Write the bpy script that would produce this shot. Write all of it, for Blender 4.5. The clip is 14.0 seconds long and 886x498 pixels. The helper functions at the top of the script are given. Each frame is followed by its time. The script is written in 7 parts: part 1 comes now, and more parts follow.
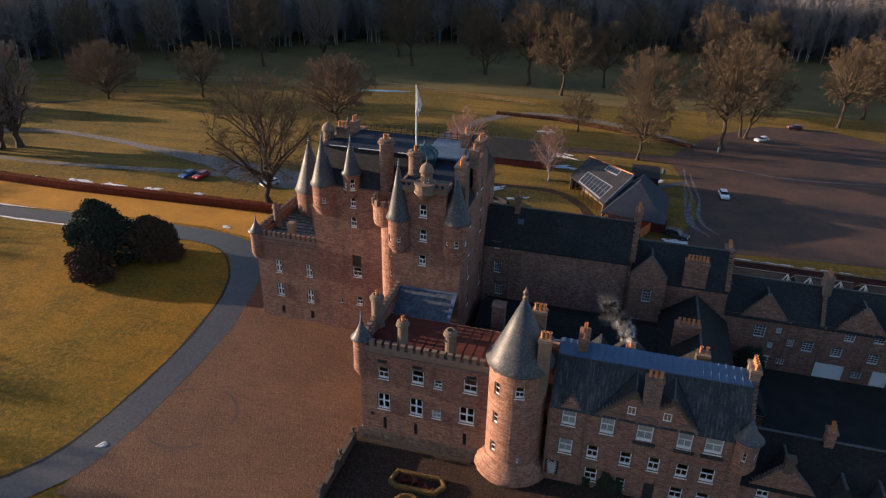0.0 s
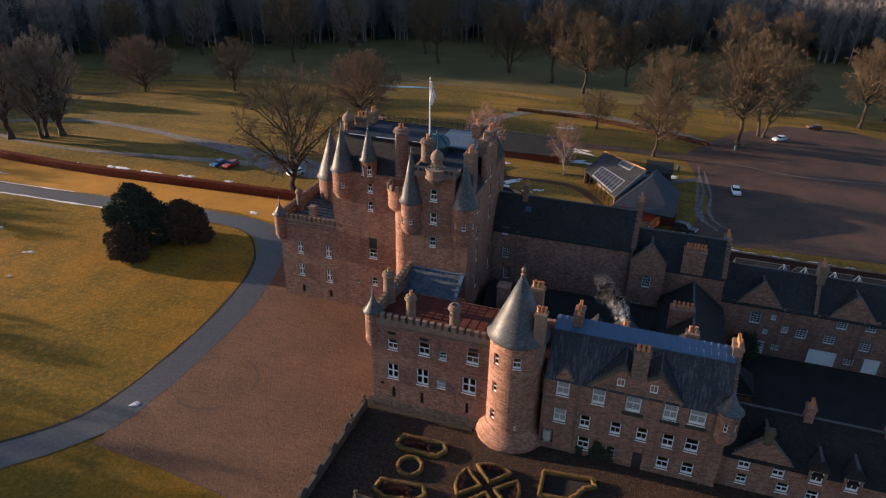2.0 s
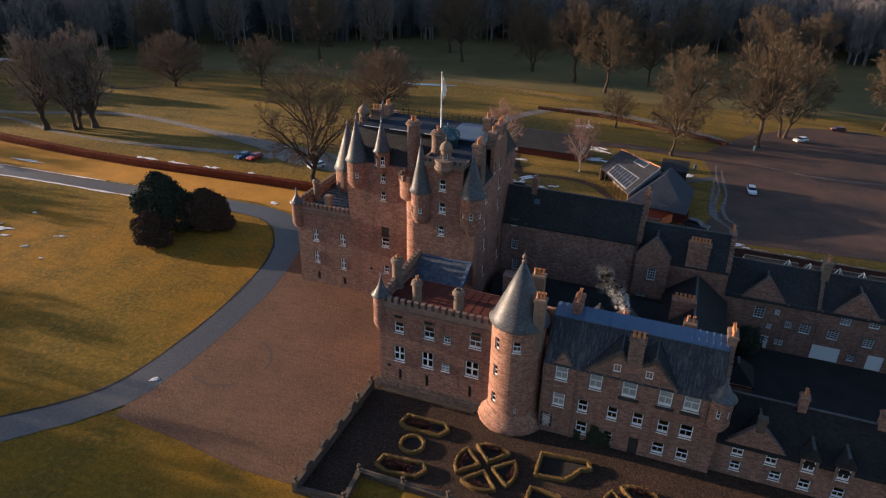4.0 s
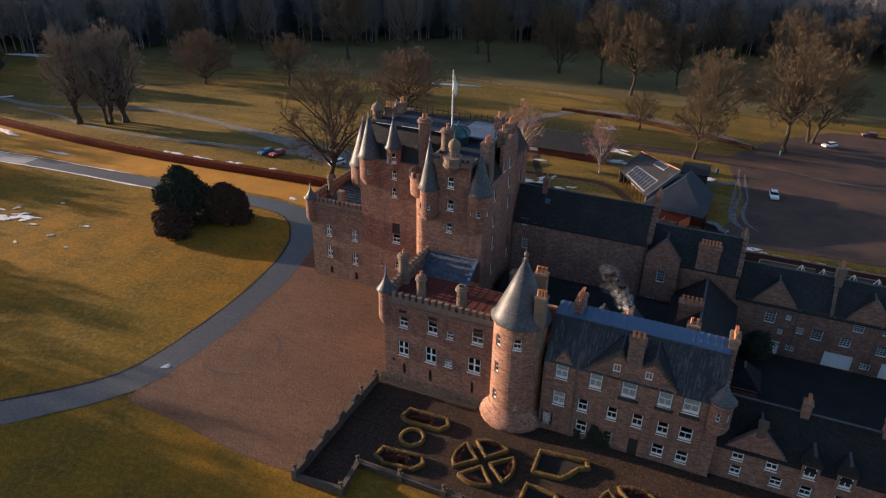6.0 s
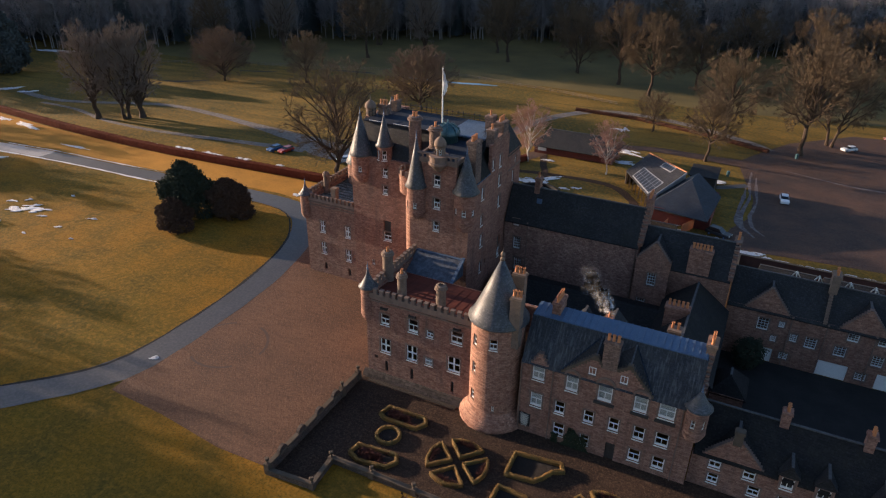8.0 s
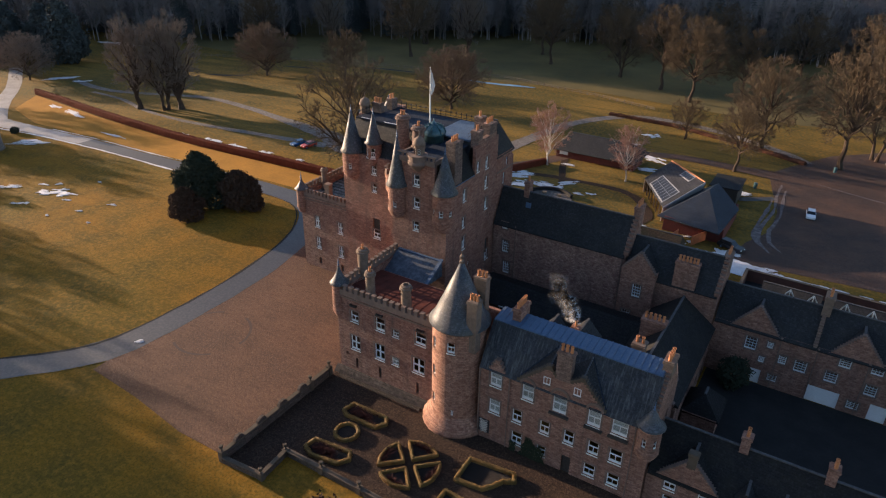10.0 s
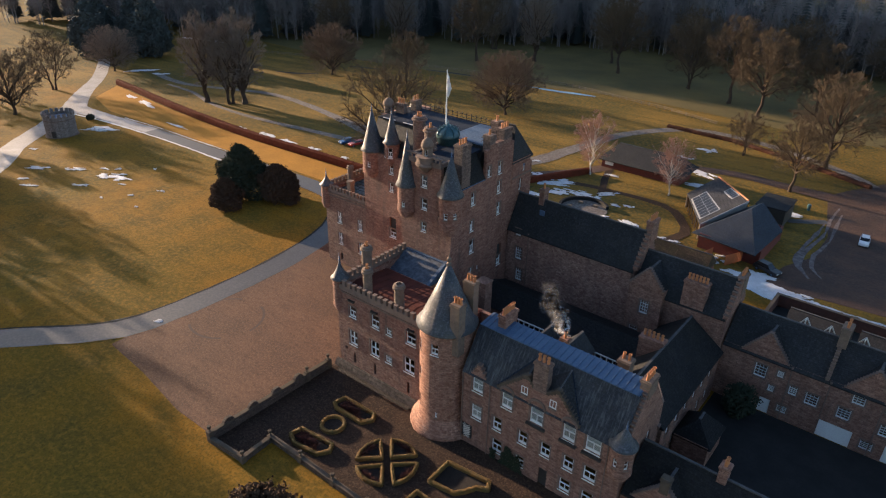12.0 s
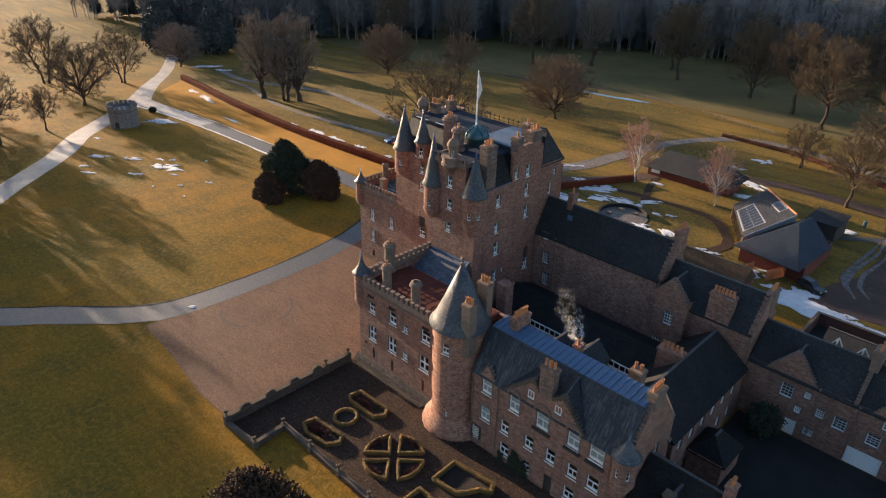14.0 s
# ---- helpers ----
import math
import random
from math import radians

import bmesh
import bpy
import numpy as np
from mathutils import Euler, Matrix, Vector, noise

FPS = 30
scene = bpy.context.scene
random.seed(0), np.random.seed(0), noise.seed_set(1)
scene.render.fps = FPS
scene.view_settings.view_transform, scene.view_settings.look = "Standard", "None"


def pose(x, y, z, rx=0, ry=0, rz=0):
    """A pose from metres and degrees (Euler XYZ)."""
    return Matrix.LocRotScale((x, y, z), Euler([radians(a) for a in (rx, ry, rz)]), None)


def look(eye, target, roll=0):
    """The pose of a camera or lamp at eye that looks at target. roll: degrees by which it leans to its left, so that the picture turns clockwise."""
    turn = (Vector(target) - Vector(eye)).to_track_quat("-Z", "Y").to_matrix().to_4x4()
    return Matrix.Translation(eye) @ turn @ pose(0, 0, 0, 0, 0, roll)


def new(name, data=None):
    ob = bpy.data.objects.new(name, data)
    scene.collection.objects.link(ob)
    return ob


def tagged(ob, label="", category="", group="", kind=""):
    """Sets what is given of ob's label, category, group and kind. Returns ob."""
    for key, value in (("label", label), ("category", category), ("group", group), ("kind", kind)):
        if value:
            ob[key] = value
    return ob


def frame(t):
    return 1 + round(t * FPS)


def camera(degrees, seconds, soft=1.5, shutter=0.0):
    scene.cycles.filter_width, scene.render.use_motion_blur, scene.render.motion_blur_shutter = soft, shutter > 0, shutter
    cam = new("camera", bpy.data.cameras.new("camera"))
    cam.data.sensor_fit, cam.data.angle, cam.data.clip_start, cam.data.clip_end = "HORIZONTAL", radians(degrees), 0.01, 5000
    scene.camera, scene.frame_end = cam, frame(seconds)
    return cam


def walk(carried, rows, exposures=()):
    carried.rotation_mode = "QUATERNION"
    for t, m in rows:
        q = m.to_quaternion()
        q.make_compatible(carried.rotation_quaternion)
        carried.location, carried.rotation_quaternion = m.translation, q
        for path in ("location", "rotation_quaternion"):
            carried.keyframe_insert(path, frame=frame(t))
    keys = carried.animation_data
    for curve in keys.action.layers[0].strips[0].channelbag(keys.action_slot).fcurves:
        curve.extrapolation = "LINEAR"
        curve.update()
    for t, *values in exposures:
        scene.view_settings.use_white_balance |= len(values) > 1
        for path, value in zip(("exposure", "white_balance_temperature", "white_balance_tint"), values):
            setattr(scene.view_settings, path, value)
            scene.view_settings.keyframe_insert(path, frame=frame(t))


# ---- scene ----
cam = camera(66.2, 14.0, 1.2)
METRES, EYE, TILT, LEAN, TURN = 45.5, 58.0, 0.0, 0.0, 15.3
ROWS = [
    (0.0, 0.0, 0.0, 0.0, 0.5, -27.51, -0.96),
    (0.5, 0.0131, -0.0362, 0.0056, 1.31, -27.54, -0.95),
    (1.0, 0.0268, -0.0716, 0.0107, 2.07, -27.57, -0.94),
    (1.5, 0.0405, -0.1039, 0.0144, 2.66, -27.6, -0.95),
    (2.0, 0.0549, -0.1321, 0.0163, 3.06, -27.63, -0.94),
    (2.5, 0.0689, -0.1562, 0.0168, 3.4, -27.64, -0.94),
    (3.0, 0.083, -0.1752, 0.0168, 3.94, -27.65, -0.93),
    (3.5, 0.0984, -0.1903, 0.0166, 4.72, -27.65, -0.92),
    (4.0, 0.114, -0.2015, 0.0158, 5.53, -27.64, -0.92),
    (6.5, 0.2066, -0.2128, 0.0112, 8.99, -27.58, -0.86),
    (7.0, 0.2336, -0.2078, 0.0104, 9.62, -27.6, -0.81),
    (7.5, 0.268, -0.1996, 0.0099, 10.26, -27.64, -0.79),
    (8.0, 0.3106, -0.1882, 0.0087, 10.98, -27.66, -0.78),
    (10.5, 0.6041, -0.0984, 0.006, 18.45, -27.67, -0.95),
    (11.0, 0.6596, -0.0805, 0.0062, 20.33, -27.6, -1.03),
    (11.5, 0.7052, -0.0638, 0.006, 22.11, -27.54, -1.09),
    (12.0, 0.7441, -0.0497, 0.0047, 23.89, -27.45, -1.18),
    (12.5, 0.7773, -0.0376, 0.0041, 25.53, -27.38, -1.22),
    (13.0, 0.8028, -0.027, 0.0031, 26.98, -27.36, -1.26),
    (13.5, 0.8242, -0.0178, 0.0022, 28.33, -27.34, -1.27),
    (14.0, 0.8429, -0.0085, 0.002, 29.44, -27.35, -1.22),
]
walk(cam, [(t, pose(0, 0, EYE, TILT, LEAN, TURN) @ pose(METRES * x, METRES * y, METRES * z, 90 + pitch, roll, yaw)) for t, x, y, z, yaw, pitch, roll in ROWS],
     [(0.0, 1.26, 5500, 19), (4.0, 1.27, 5500, 19), (8.0, 1.33, 5500, 19), (11.0, 1.53, 5550, 17), (14.0, 1.7, 5600, 15)])

# ---- light ----
SUN_UP, SUN_SIDE = 9.0, -0.6
sun_to = Vector((-math.cos(radians(SUN_SIDE)), math.sin(radians(SUN_SIDE)), math.tan(radians(SUN_UP))))
world = bpy.data.worlds.new("winter_sky")
scene.world = world
world.use_nodes = True
wn = world.node_tree
sky = wn.nodes.new("ShaderNodeTexSky")
sky.sky_type = "NISHITA"
sky.sun_disc = False
sky.sun_elevation = radians(SUN_UP)
sky.sun_rotation = radians(-90 + SUN_SIDE)
wn.links.new(sky.outputs[0], wn.nodes["Background"].inputs[0])
wn.nodes["Background"].inputs[1].default_value = 0.1
lamp = bpy.data.lights.new("sun", "SUN")
lamp.energy, lamp.angle, lamp.color = 5.6, radians(0.6), (1.0, 0.7, 0.4)
sun = new("sun", lamp)
sun.matrix_world = look(sun_to * 300, (0, 0, 0))


# ---- materials ----
def shader(name, rough=0.8, metal=0.0, spec=0.4):
    m = bpy.data.materials.new(name)
    m.use_nodes = True
    t = m.node_tree
    b = t.nodes["Principled BSDF"]
    b.inputs["Roughness"].default_value = rough
    b.inputs["Metallic"].default_value = metal
    b.inputs["Specular IOR Level"].default_value = spec
    return m, t, b


def node(t, kind, **values):
    n = t.nodes.new(kind)
    for key, value in values.items():
        n.inputs[key.replace("_", " ")].default_value = value
    return n


def place(t):
    return t.nodes.new("ShaderNodeNewGeometry").outputs["Position"]


def blotch(t, vec, scale, detail=4.0, lo=0.35, hi=0.65, rough=0.55):
    n = node(t, "ShaderNodeTexNoise", Scale=scale, Detail=detail, Roughness=rough)
    t.links.new(vec, n.inputs["Vector"])
    r = node(t, "ShaderNodeMapRange", From_Min=lo, From_Max=hi)
    t.links.new(n.outputs["Fac"], r.inputs["Value"])
    return r.outputs["Result"]


def mix(t, fac, a, b, mode="MIX"):
    n = t.nodes.new("ShaderNodeMix")
    n.data_type, n.blend_type = "RGBA", mode
    for k, v in ((0, fac), (6, a), (7, b)):
        if isinstance(v, (int, float)):
            n.inputs[k].default_value = v
        elif isinstance(v, tuple):
            n.inputs[k].default_value = (*v, 1.0)
        else:
            t.links.new(v, n.inputs[k])
    return n.outputs[2]


def times(t, a, b):
    n = t.nodes.new("ShaderNodeMath")
    n.operation = "MULTIPLY"
    for k, v in ((0, a), (1, b)):
        if isinstance(v, (int, float)):
            n.inputs[k].default_value = v
        else:
            t.links.new(v, n.inputs[k])
    return n.outputs[0]


def leafy(bm, density, size, seed=1):
    """Scatter small leaf sprays over the skin of a clipped hedge."""
    r = random.Random(seed)
    bm.faces.ensure_lookup_table()
    for f in bm.faces[:]:
        vs = [v.co.copy() for v in f.verts]
        if len(vs) != 4:
            continue
        k = f.calc_area() * density
        for _ in range(int(k) + (r.random() < k % 1)):
            a, b = r.random(), r.random()
            p = vs[0].lerp(vs[1], a).lerp(vs[3].lerp(vs[2], a), b) + f.normal * r.uniform(-0.4, 0.9) * size
            d = Vector((r.gauss(0, 1), r.gauss(0, 1), r.gauss(0, 1))).normalized() * size * r.uniform(0.6, 1.2)
            e = d.orthogonal().normalized() * size * r.uniform(0.35, 0.7)
            bm.faces.new([bm.verts.new(q) for q in (p - d, p + e, p + d, p - e)])
    return bm


def bump(t, b, height, strength=0.5, dist=0.05):
    n = node(t, "ShaderNodeBump", Strength=strength, Distance=dist)
    t.links.new(height, n.inputs["Height"])
    t.links.new(n.outputs[0], b.inputs["Normal"])


def along(t):
    """Position unrolled on upright walls: across = x + y, up = z."""
    s = t.nodes.new("ShaderNodeSeparateXYZ")
    t.links.new(place(t), s.inputs[0])
    a = t.nodes.new("ShaderNodeMath")
    t.links.new(s.outputs[0], a.inputs[0])
    t.links.new(s.outputs[1], a.inputs[1])
    c = t.nodes.new("ShaderNodeCombineXYZ")
    t.links.new(a.outputs[0], c.inputs[0])
    t.links.new(s.outputs[2], c.inputs[1])
    return c.outputs[0]


def stone(name, a, b, joint, wide=0.5, high=0.23, dark=(0.07, 0.055, 0.05), streak=0.5):
    m, t, bs = shader(name, 0.9, spec=0.25)
    v = along(t)
    warp = node(t, "ShaderNodeTexNoise", Scale=0.9, Detail=2.0)
    t.links.new(v, warp.inputs["Vector"])
    add = t.nodes.new("ShaderNodeVectorMath")
    add.operation = "MULTIPLY_ADD"
    t.links.new(warp.outputs["Color"], add.inputs[0])
    add.inputs[1].default_value = (0.3, 0.2, 0)
    t.links.new(v, add.inputs[2])
    k = node(t, "ShaderNodeTexBrick", Scale=1.0, Mortar_Size=0.02, Mortar_Smooth=0.5, Bias=0.0, Brick_Width=wide, Row_Height=high)
    t.links.new(add.outputs[0], k.inputs["Vector"])
    k.inputs["Color1"].default_value, k.inputs["Color2"].default_value, k.inputs["Mortar"].default_value = (*[0.64 * q for q in a], 1), (*[0.92 * q for q in b], 1), (*[0.6 * q for q in joint], 1)
    p = place(t)
    c = mix(t, times(t, blotch(t, p, 0.5, 6), 0.5), k.outputs["Color"], tuple(0.62 * q for q in a))
    c = mix(t, times(t, blotch(t, p, 3.2, 5, 0.45, 0.62), 0.2), c, tuple(min(1, 1.5 * q) for q in b))
    c = mix(t, times(t, blotch(t, p, 4.6, 4, 0.5, 0.64), 0.4), c, tuple(0.42 * q for q in a))
    row = t.nodes.new("ShaderNodeMapping")
    row.inputs["Scale"].default_value = (0.5, 0.5, 3.3)
    t.links.new(p, row.inputs["Vector"])
    c = mix(t, times(t, blotch(t, row.outputs[0], 1.0, 4, 0.42, 0.66), 0.34), c, tuple(0.5 * q for q in a))
    c = mix(t, times(t, blotch(t, row.outputs[0], 2.3, 3, 0.5, 0.72), 0.2), c, tuple(min(1, 1.35 * q) for q in b))
    st = t.nodes.new("ShaderNodeMapping")
    st.inputs["Scale"].default_value = (1.0, 1.0, 0.12)
    t.links.new(p, st.inputs["Vector"])
    c = mix(t, times(t, blotch(t, st.outputs[0], 1.1, 5, 0.5, 0.75), streak), c, dark)
    t.links.new(c, bs.inputs["Base Color"])
    h = mix(t, 0.35, k.outputs["Fac"], blotch(t, p, 9.0, 4, 0.2, 0.8))
    inv = t.nodes.new("ShaderNodeInvert")
    t.links.new(h, inv.inputs["Color"])
    bump(t, bs, inv.outputs[0], 0.9, 0.1)
    return m


def slate(name, a, b, lichen=(0.12, 0.12, 0.08), much=0.35, gloss=0.5, streaks=False, speck=0.45, shine_=0.2):
    m, t, bs = shader(name, gloss, spec=shine_)
    v = along(t)
    k = node(t, "ShaderNodeTexBrick", Scale=1.0, Mortar_Size=0.015, Bias=0.0, Brick_Width=0.36, Row_Height=0.2)
    t.links.new(v, k.inputs["Vector"])
    k.inputs["Color1"].default_value, k.inputs["Color2"].default_value, k.inputs["Mortar"].default_value = (*a, 1), (*b, 1), (*[0.5 * q for q in a], 1)
    p = place(t)
    c = mix(t, times(t, blotch(t, p, 0.7, 6, 0.45, 0.7), much), k.outputs["Color"], lichen)
    c = mix(t, times(t, blotch(t, p, 0.35, 5, 0.4, 0.65), 0.5), c, tuple(0.55 * q for q in a))
    c = mix(t, times(t, blotch(t, p, 4.0, 3, 0.52, 0.7), speck), c, tuple(2.1 * q for q in b))
    if streaks:
        st = t.nodes.new("ShaderNodeMapping")
        st.inputs["Scale"].default_value = (1.0, 0.12, 0.12)
        t.links.new(p, st.inputs["Vector"])
        c = mix(t, times(t, blotch(t, st.outputs[0], 2.4, 6, 0.5, 0.66), 0.4), c, (0.014, 0.016, 0.02))
        c = mix(t, times(t, blotch(t, st.outputs[0], 5.0, 6, 0.5, 0.68), 0.5), c, (0.13, 0.132, 0.135))
    t.links.new(c, bs.inputs["Base Color"])
    inv = t.nodes.new("ShaderNodeInvert")
    t.links.new(k.outputs["Fac"], inv.inputs["Color"])
    bump(t, bs, inv.outputs[0], 0.6, 0.03)
    return m


def plain(name, a, b, scale=2.0, rough=0.7, metal=0.0, spec=0.4, relief=0.25, depth=0.02, fine=None, grain=9.0):
    m, t, bs = shader(name, rough, metal, spec)
    p = place(t)
    c = mix(t, blotch(t, p, scale, 5, 0.3, 0.7), a, b)
    c = mix(t, times(t, blotch(t, p, scale * grain * 0.8, 3, 0.4, 0.7), 0.45), c, fine or tuple(0.6 * q for q in a))
    t.links.new(c, bs.inputs["Base Color"])
    bump(t, bs, blotch(t, p, scale * grain, 4, 0.2, 0.8), relief, depth)
    return m


M_STONE = stone("red_sandstone", (0.275, 0.122, 0.083), (0.39, 0.21, 0.148), (0.165, 0.115, 0.095))
M_TOWER = stone("pink_sandstone", (0.33, 0.155, 0.1), (0.48, 0.27, 0.185), (0.15, 0.1, 0.08), 0.55, 0.24, streak=0.3)
M_HALL = stone("rubble_hall_stone", (0.29, 0.15, 0.115), (0.47, 0.295, 0.22), (0.135, 0.095, 0.08), 0.46, 0.25, streak=0.35)
M_BROWN = stone("brown_sandstone", (0.27, 0.138, 0.095), (0.385, 0.222, 0.16), (0.16, 0.11, 0.09), streak=0.4)
M_STACK = stone("grey_brown_stack_stone", (0.19, 0.122, 0.094), (0.27, 0.185, 0.142), (0.115, 0.085, 0.07), 0.5, 0.25)
M_DRESS = plain("dressed_stone", (0.205, 0.143, 0.112), (0.135, 0.097, 0.076), 1.2, 0.9, relief=0.4, spec=0.2)
M_LICHEN = plain("lichened_stone", (0.175, 0.125, 0.098), (0.11, 0.08, 0.062), 2.0, 0.9, relief=0.5, fine=(0.24, 0.18, 0.115), spec=0.2)
M_POT = plain("fired_clay", (0.36, 0.115, 0.045), (0.44, 0.17, 0.055), 3.0, 0.8, fine=(0.5, 0.3, 0.12))
M_SLATE = slate("blue_grey_slate", (0.017, 0.0175, 0.0195), (0.028, 0.0285, 0.03), (0.045, 0.043, 0.034), 0.4, 0.65)
M_SLATEWET = slate("rain_streaked_slate", (0.02, 0.023, 0.03), (0.034, 0.037, 0.044), (0.07, 0.068, 0.058), 0.5, 0.5, True)
M_CONE = slate("grey_turret_slate", (0.042, 0.047, 0.056), (0.07, 0.074, 0.082), (0.13, 0.122, 0.095), 0.45, 0.48, False, 0.45, 0.3)
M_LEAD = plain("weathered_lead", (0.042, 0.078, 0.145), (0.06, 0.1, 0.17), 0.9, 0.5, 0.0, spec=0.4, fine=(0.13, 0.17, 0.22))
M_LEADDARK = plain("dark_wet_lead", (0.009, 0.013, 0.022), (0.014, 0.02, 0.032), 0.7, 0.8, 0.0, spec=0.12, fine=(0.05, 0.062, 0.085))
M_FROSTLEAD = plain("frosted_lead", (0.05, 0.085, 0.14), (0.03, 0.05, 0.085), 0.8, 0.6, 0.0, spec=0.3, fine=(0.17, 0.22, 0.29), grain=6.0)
M_FROSTSLATE = plain("frosted_slate", (0.03, 0.036, 0.048), (0.05, 0.06, 0.078), 0.6, 0.6, 0.0, spec=0.25, fine=(0.16, 0.19, 0.23), grain=4.0)
M_ICYLEAD = plain("icy_green_lead", (0.015, 0.028, 0.027), (0.03, 0.046, 0.044), 0.9, 0.55, spec=0.3, fine=(0.34, 0.38, 0.4), grain=3.0)
M_GREENLEAD = plain("greened_lead", (0.02, 0.032, 0.028), (0.034, 0.05, 0.044), 0.8, 0.6, spec=0.25, fine=(0.1, 0.12, 0.12))
M_COPPER = plain("green_copper", (0.024, 0.064, 0.074), (0.045, 0.1, 0.11), 1.5, 0.38, 0.2, fine=(0.12, 0.19, 0.21))
M_REDROOF = plain("red_brown_roof_felt", (0.12, 0.036, 0.024), (0.07, 0.024, 0.018), 0.7, 0.85, spec=0.1)
M_WHITE = plain("white_paint", (0.78, 0.77, 0.74), (0.7, 0.69, 0.66), 3.0, 0.5, relief=0.05)
M_CREAM = plain("off_white_paint", (0.55, 0.52, 0.46), (0.62, 0.59, 0.52), 3.0, 0.6, relief=0.05)
M_BLIND = plain("pale_blind", (0.52, 0.5, 0.45), (0.46, 0.44, 0.4), 4.0, 0.8, relief=0.05)
M_DARK = plain("dark_paint", (0.03, 0.025, 0.022), (0.045, 0.04, 0.035), 3.0, 0.6)
M_IRON = plain("black_iron", (0.02, 0.02, 0.022), (0.03, 0.028, 0.028), 4.0, 0.5, 0.4)
M_FLAG = plain("white_cloth", (0.8, 0.8, 0.8), (0.7, 0.71, 0.74), 2.0, 0.9, relief=0.1)
M_SNOW = plain("old_snow", (0.66, 0.66, 0.68), (0.5, 0.5, 0.52), 0.9, 0.7, relief=0.8, depth=0.1, fine=(0.34, 0.3, 0.22))
M_BARK = plain("grey_brown_bark", (0.085, 0.06, 0.042), (0.05, 0.036, 0.026), 1.5, 0.9, relief=0.6, spec=0.1)
M_TWIG = plain("brown_twigs", (0.125, 0.09, 0.054), (0.085, 0.064, 0.042), 0.3, 0.9, spec=0.1, relief=0.0)
M_TWIGGREY = plain("pinkish_grey_twigs", (0.21, 0.165, 0.13), (0.15, 0.12, 0.096), 0.3, 0.9, spec=0.1, relief=0.0)
M_TWIGRED = plain("red_brown_twigs", (0.15, 0.105, 0.07), (0.11, 0.076, 0.055), 0.3, 0.9, spec=0.1, relief=0.0)
M_TWIGPALE = plain("pinkish_twigs", (0.34, 0.2, 0.15), (0.26, 0.15, 0.11), 0.3, 0.9, spec=0.1, relief=0.0)
M_BIRCH = plain("white_birch_bark", (0.6, 0.55, 0.48), (0.35, 0.3, 0.26), 2.0, 0.8)
M_YEW = plain("dark_evergreen_leaf", (0.022, 0.032, 0.024), (0.036, 0.045, 0.03), 0.7, 0.95, spec=0.1, relief=0.0, fine=(0.05, 0.045, 0.016))
M_COPPERLEAF = plain("bronze_evergreen_leaf", (0.05, 0.032, 0.022), (0.075, 0.048, 0.03), 0.7, 0.95, spec=0.1, relief=0.0)
M_CONIFER = plain("conifer_needles", (0.055, 0.064, 0.062), (0.08, 0.088, 0.082), 0.2, 0.8, spec=0.1, relief=0.0)
# Twig colour is lightened and greyed to paint in the distant haze.
M_WOODS = plain("haze_paled_twigs", (0.26, 0.23, 0.22), (0.2, 0.18, 0.17), 0.05, 0.9, spec=0.1, relief=0.0)
M_BOX = plain("clipped_box_leaf", (0.21, 0.1, 0.018), (0.085, 0.06, 0.015), 1.0, 0.8, relief=0.9, depth=0.1, fine=(0.26, 0.17, 0.03))
M_BEECH = plain("red_brown_beech_leaf", (0.135, 0.036, 0.018), (0.09, 0.026, 0.014), 1.0, 0.95, spec=0.05, relief=0.5, depth=0.04)
M_BRACKEN = plain("dead_brown_bracken", (0.085, 0.038, 0.024), (0.05, 0.026, 0.018), 1.0, 0.95, spec=0.05, relief=0.5, depth=0.04)
M_SOIL = plain("dark_bed_soil", (0.014, 0.01, 0.008), (0.022, 0.015, 0.011), 2.0, 0.95, relief=0.8, depth=0.08)
M_GLASS, gt, gb = shader("window_glass", 0.05, spec=0.5)
gt.nodes.remove(gb)
clear = node(gt, "ShaderNodeBsdfTransparent", Color=(0.9, 0.92, 0.93, 1))
shine = node(gt, "ShaderNodeBsdfGlossy", Roughness=0.04)
face_ = node(gt, "ShaderNodeLayerWeight", Blend=0.5)
fall_ = gt.nodes.new("ShaderNodeMath")
fall_.operation = "POWER"
fall_.inputs[1].default_value = 4.0
gt.links.new(face_.outputs["Facing"], fall_.inputs[0])
fres = node(gt, "ShaderNodeMapRange", To_Min=0.045, To_Max=0.9)
gt.links.new(fall_.outputs[0], fres.inputs["Value"])
blend = gt.nodes.new("ShaderNodeMixShader")
gt.links.new(fres.outputs[0], blend.inputs[0])
gt.links.new(clear.outputs[0], blend.inputs[1])
gt.links.new(shine.outputs[0], blend.inputs[2])
gt.links.new(blend.outputs[0], gt.nodes["Material Output"].inputs["Surface"])


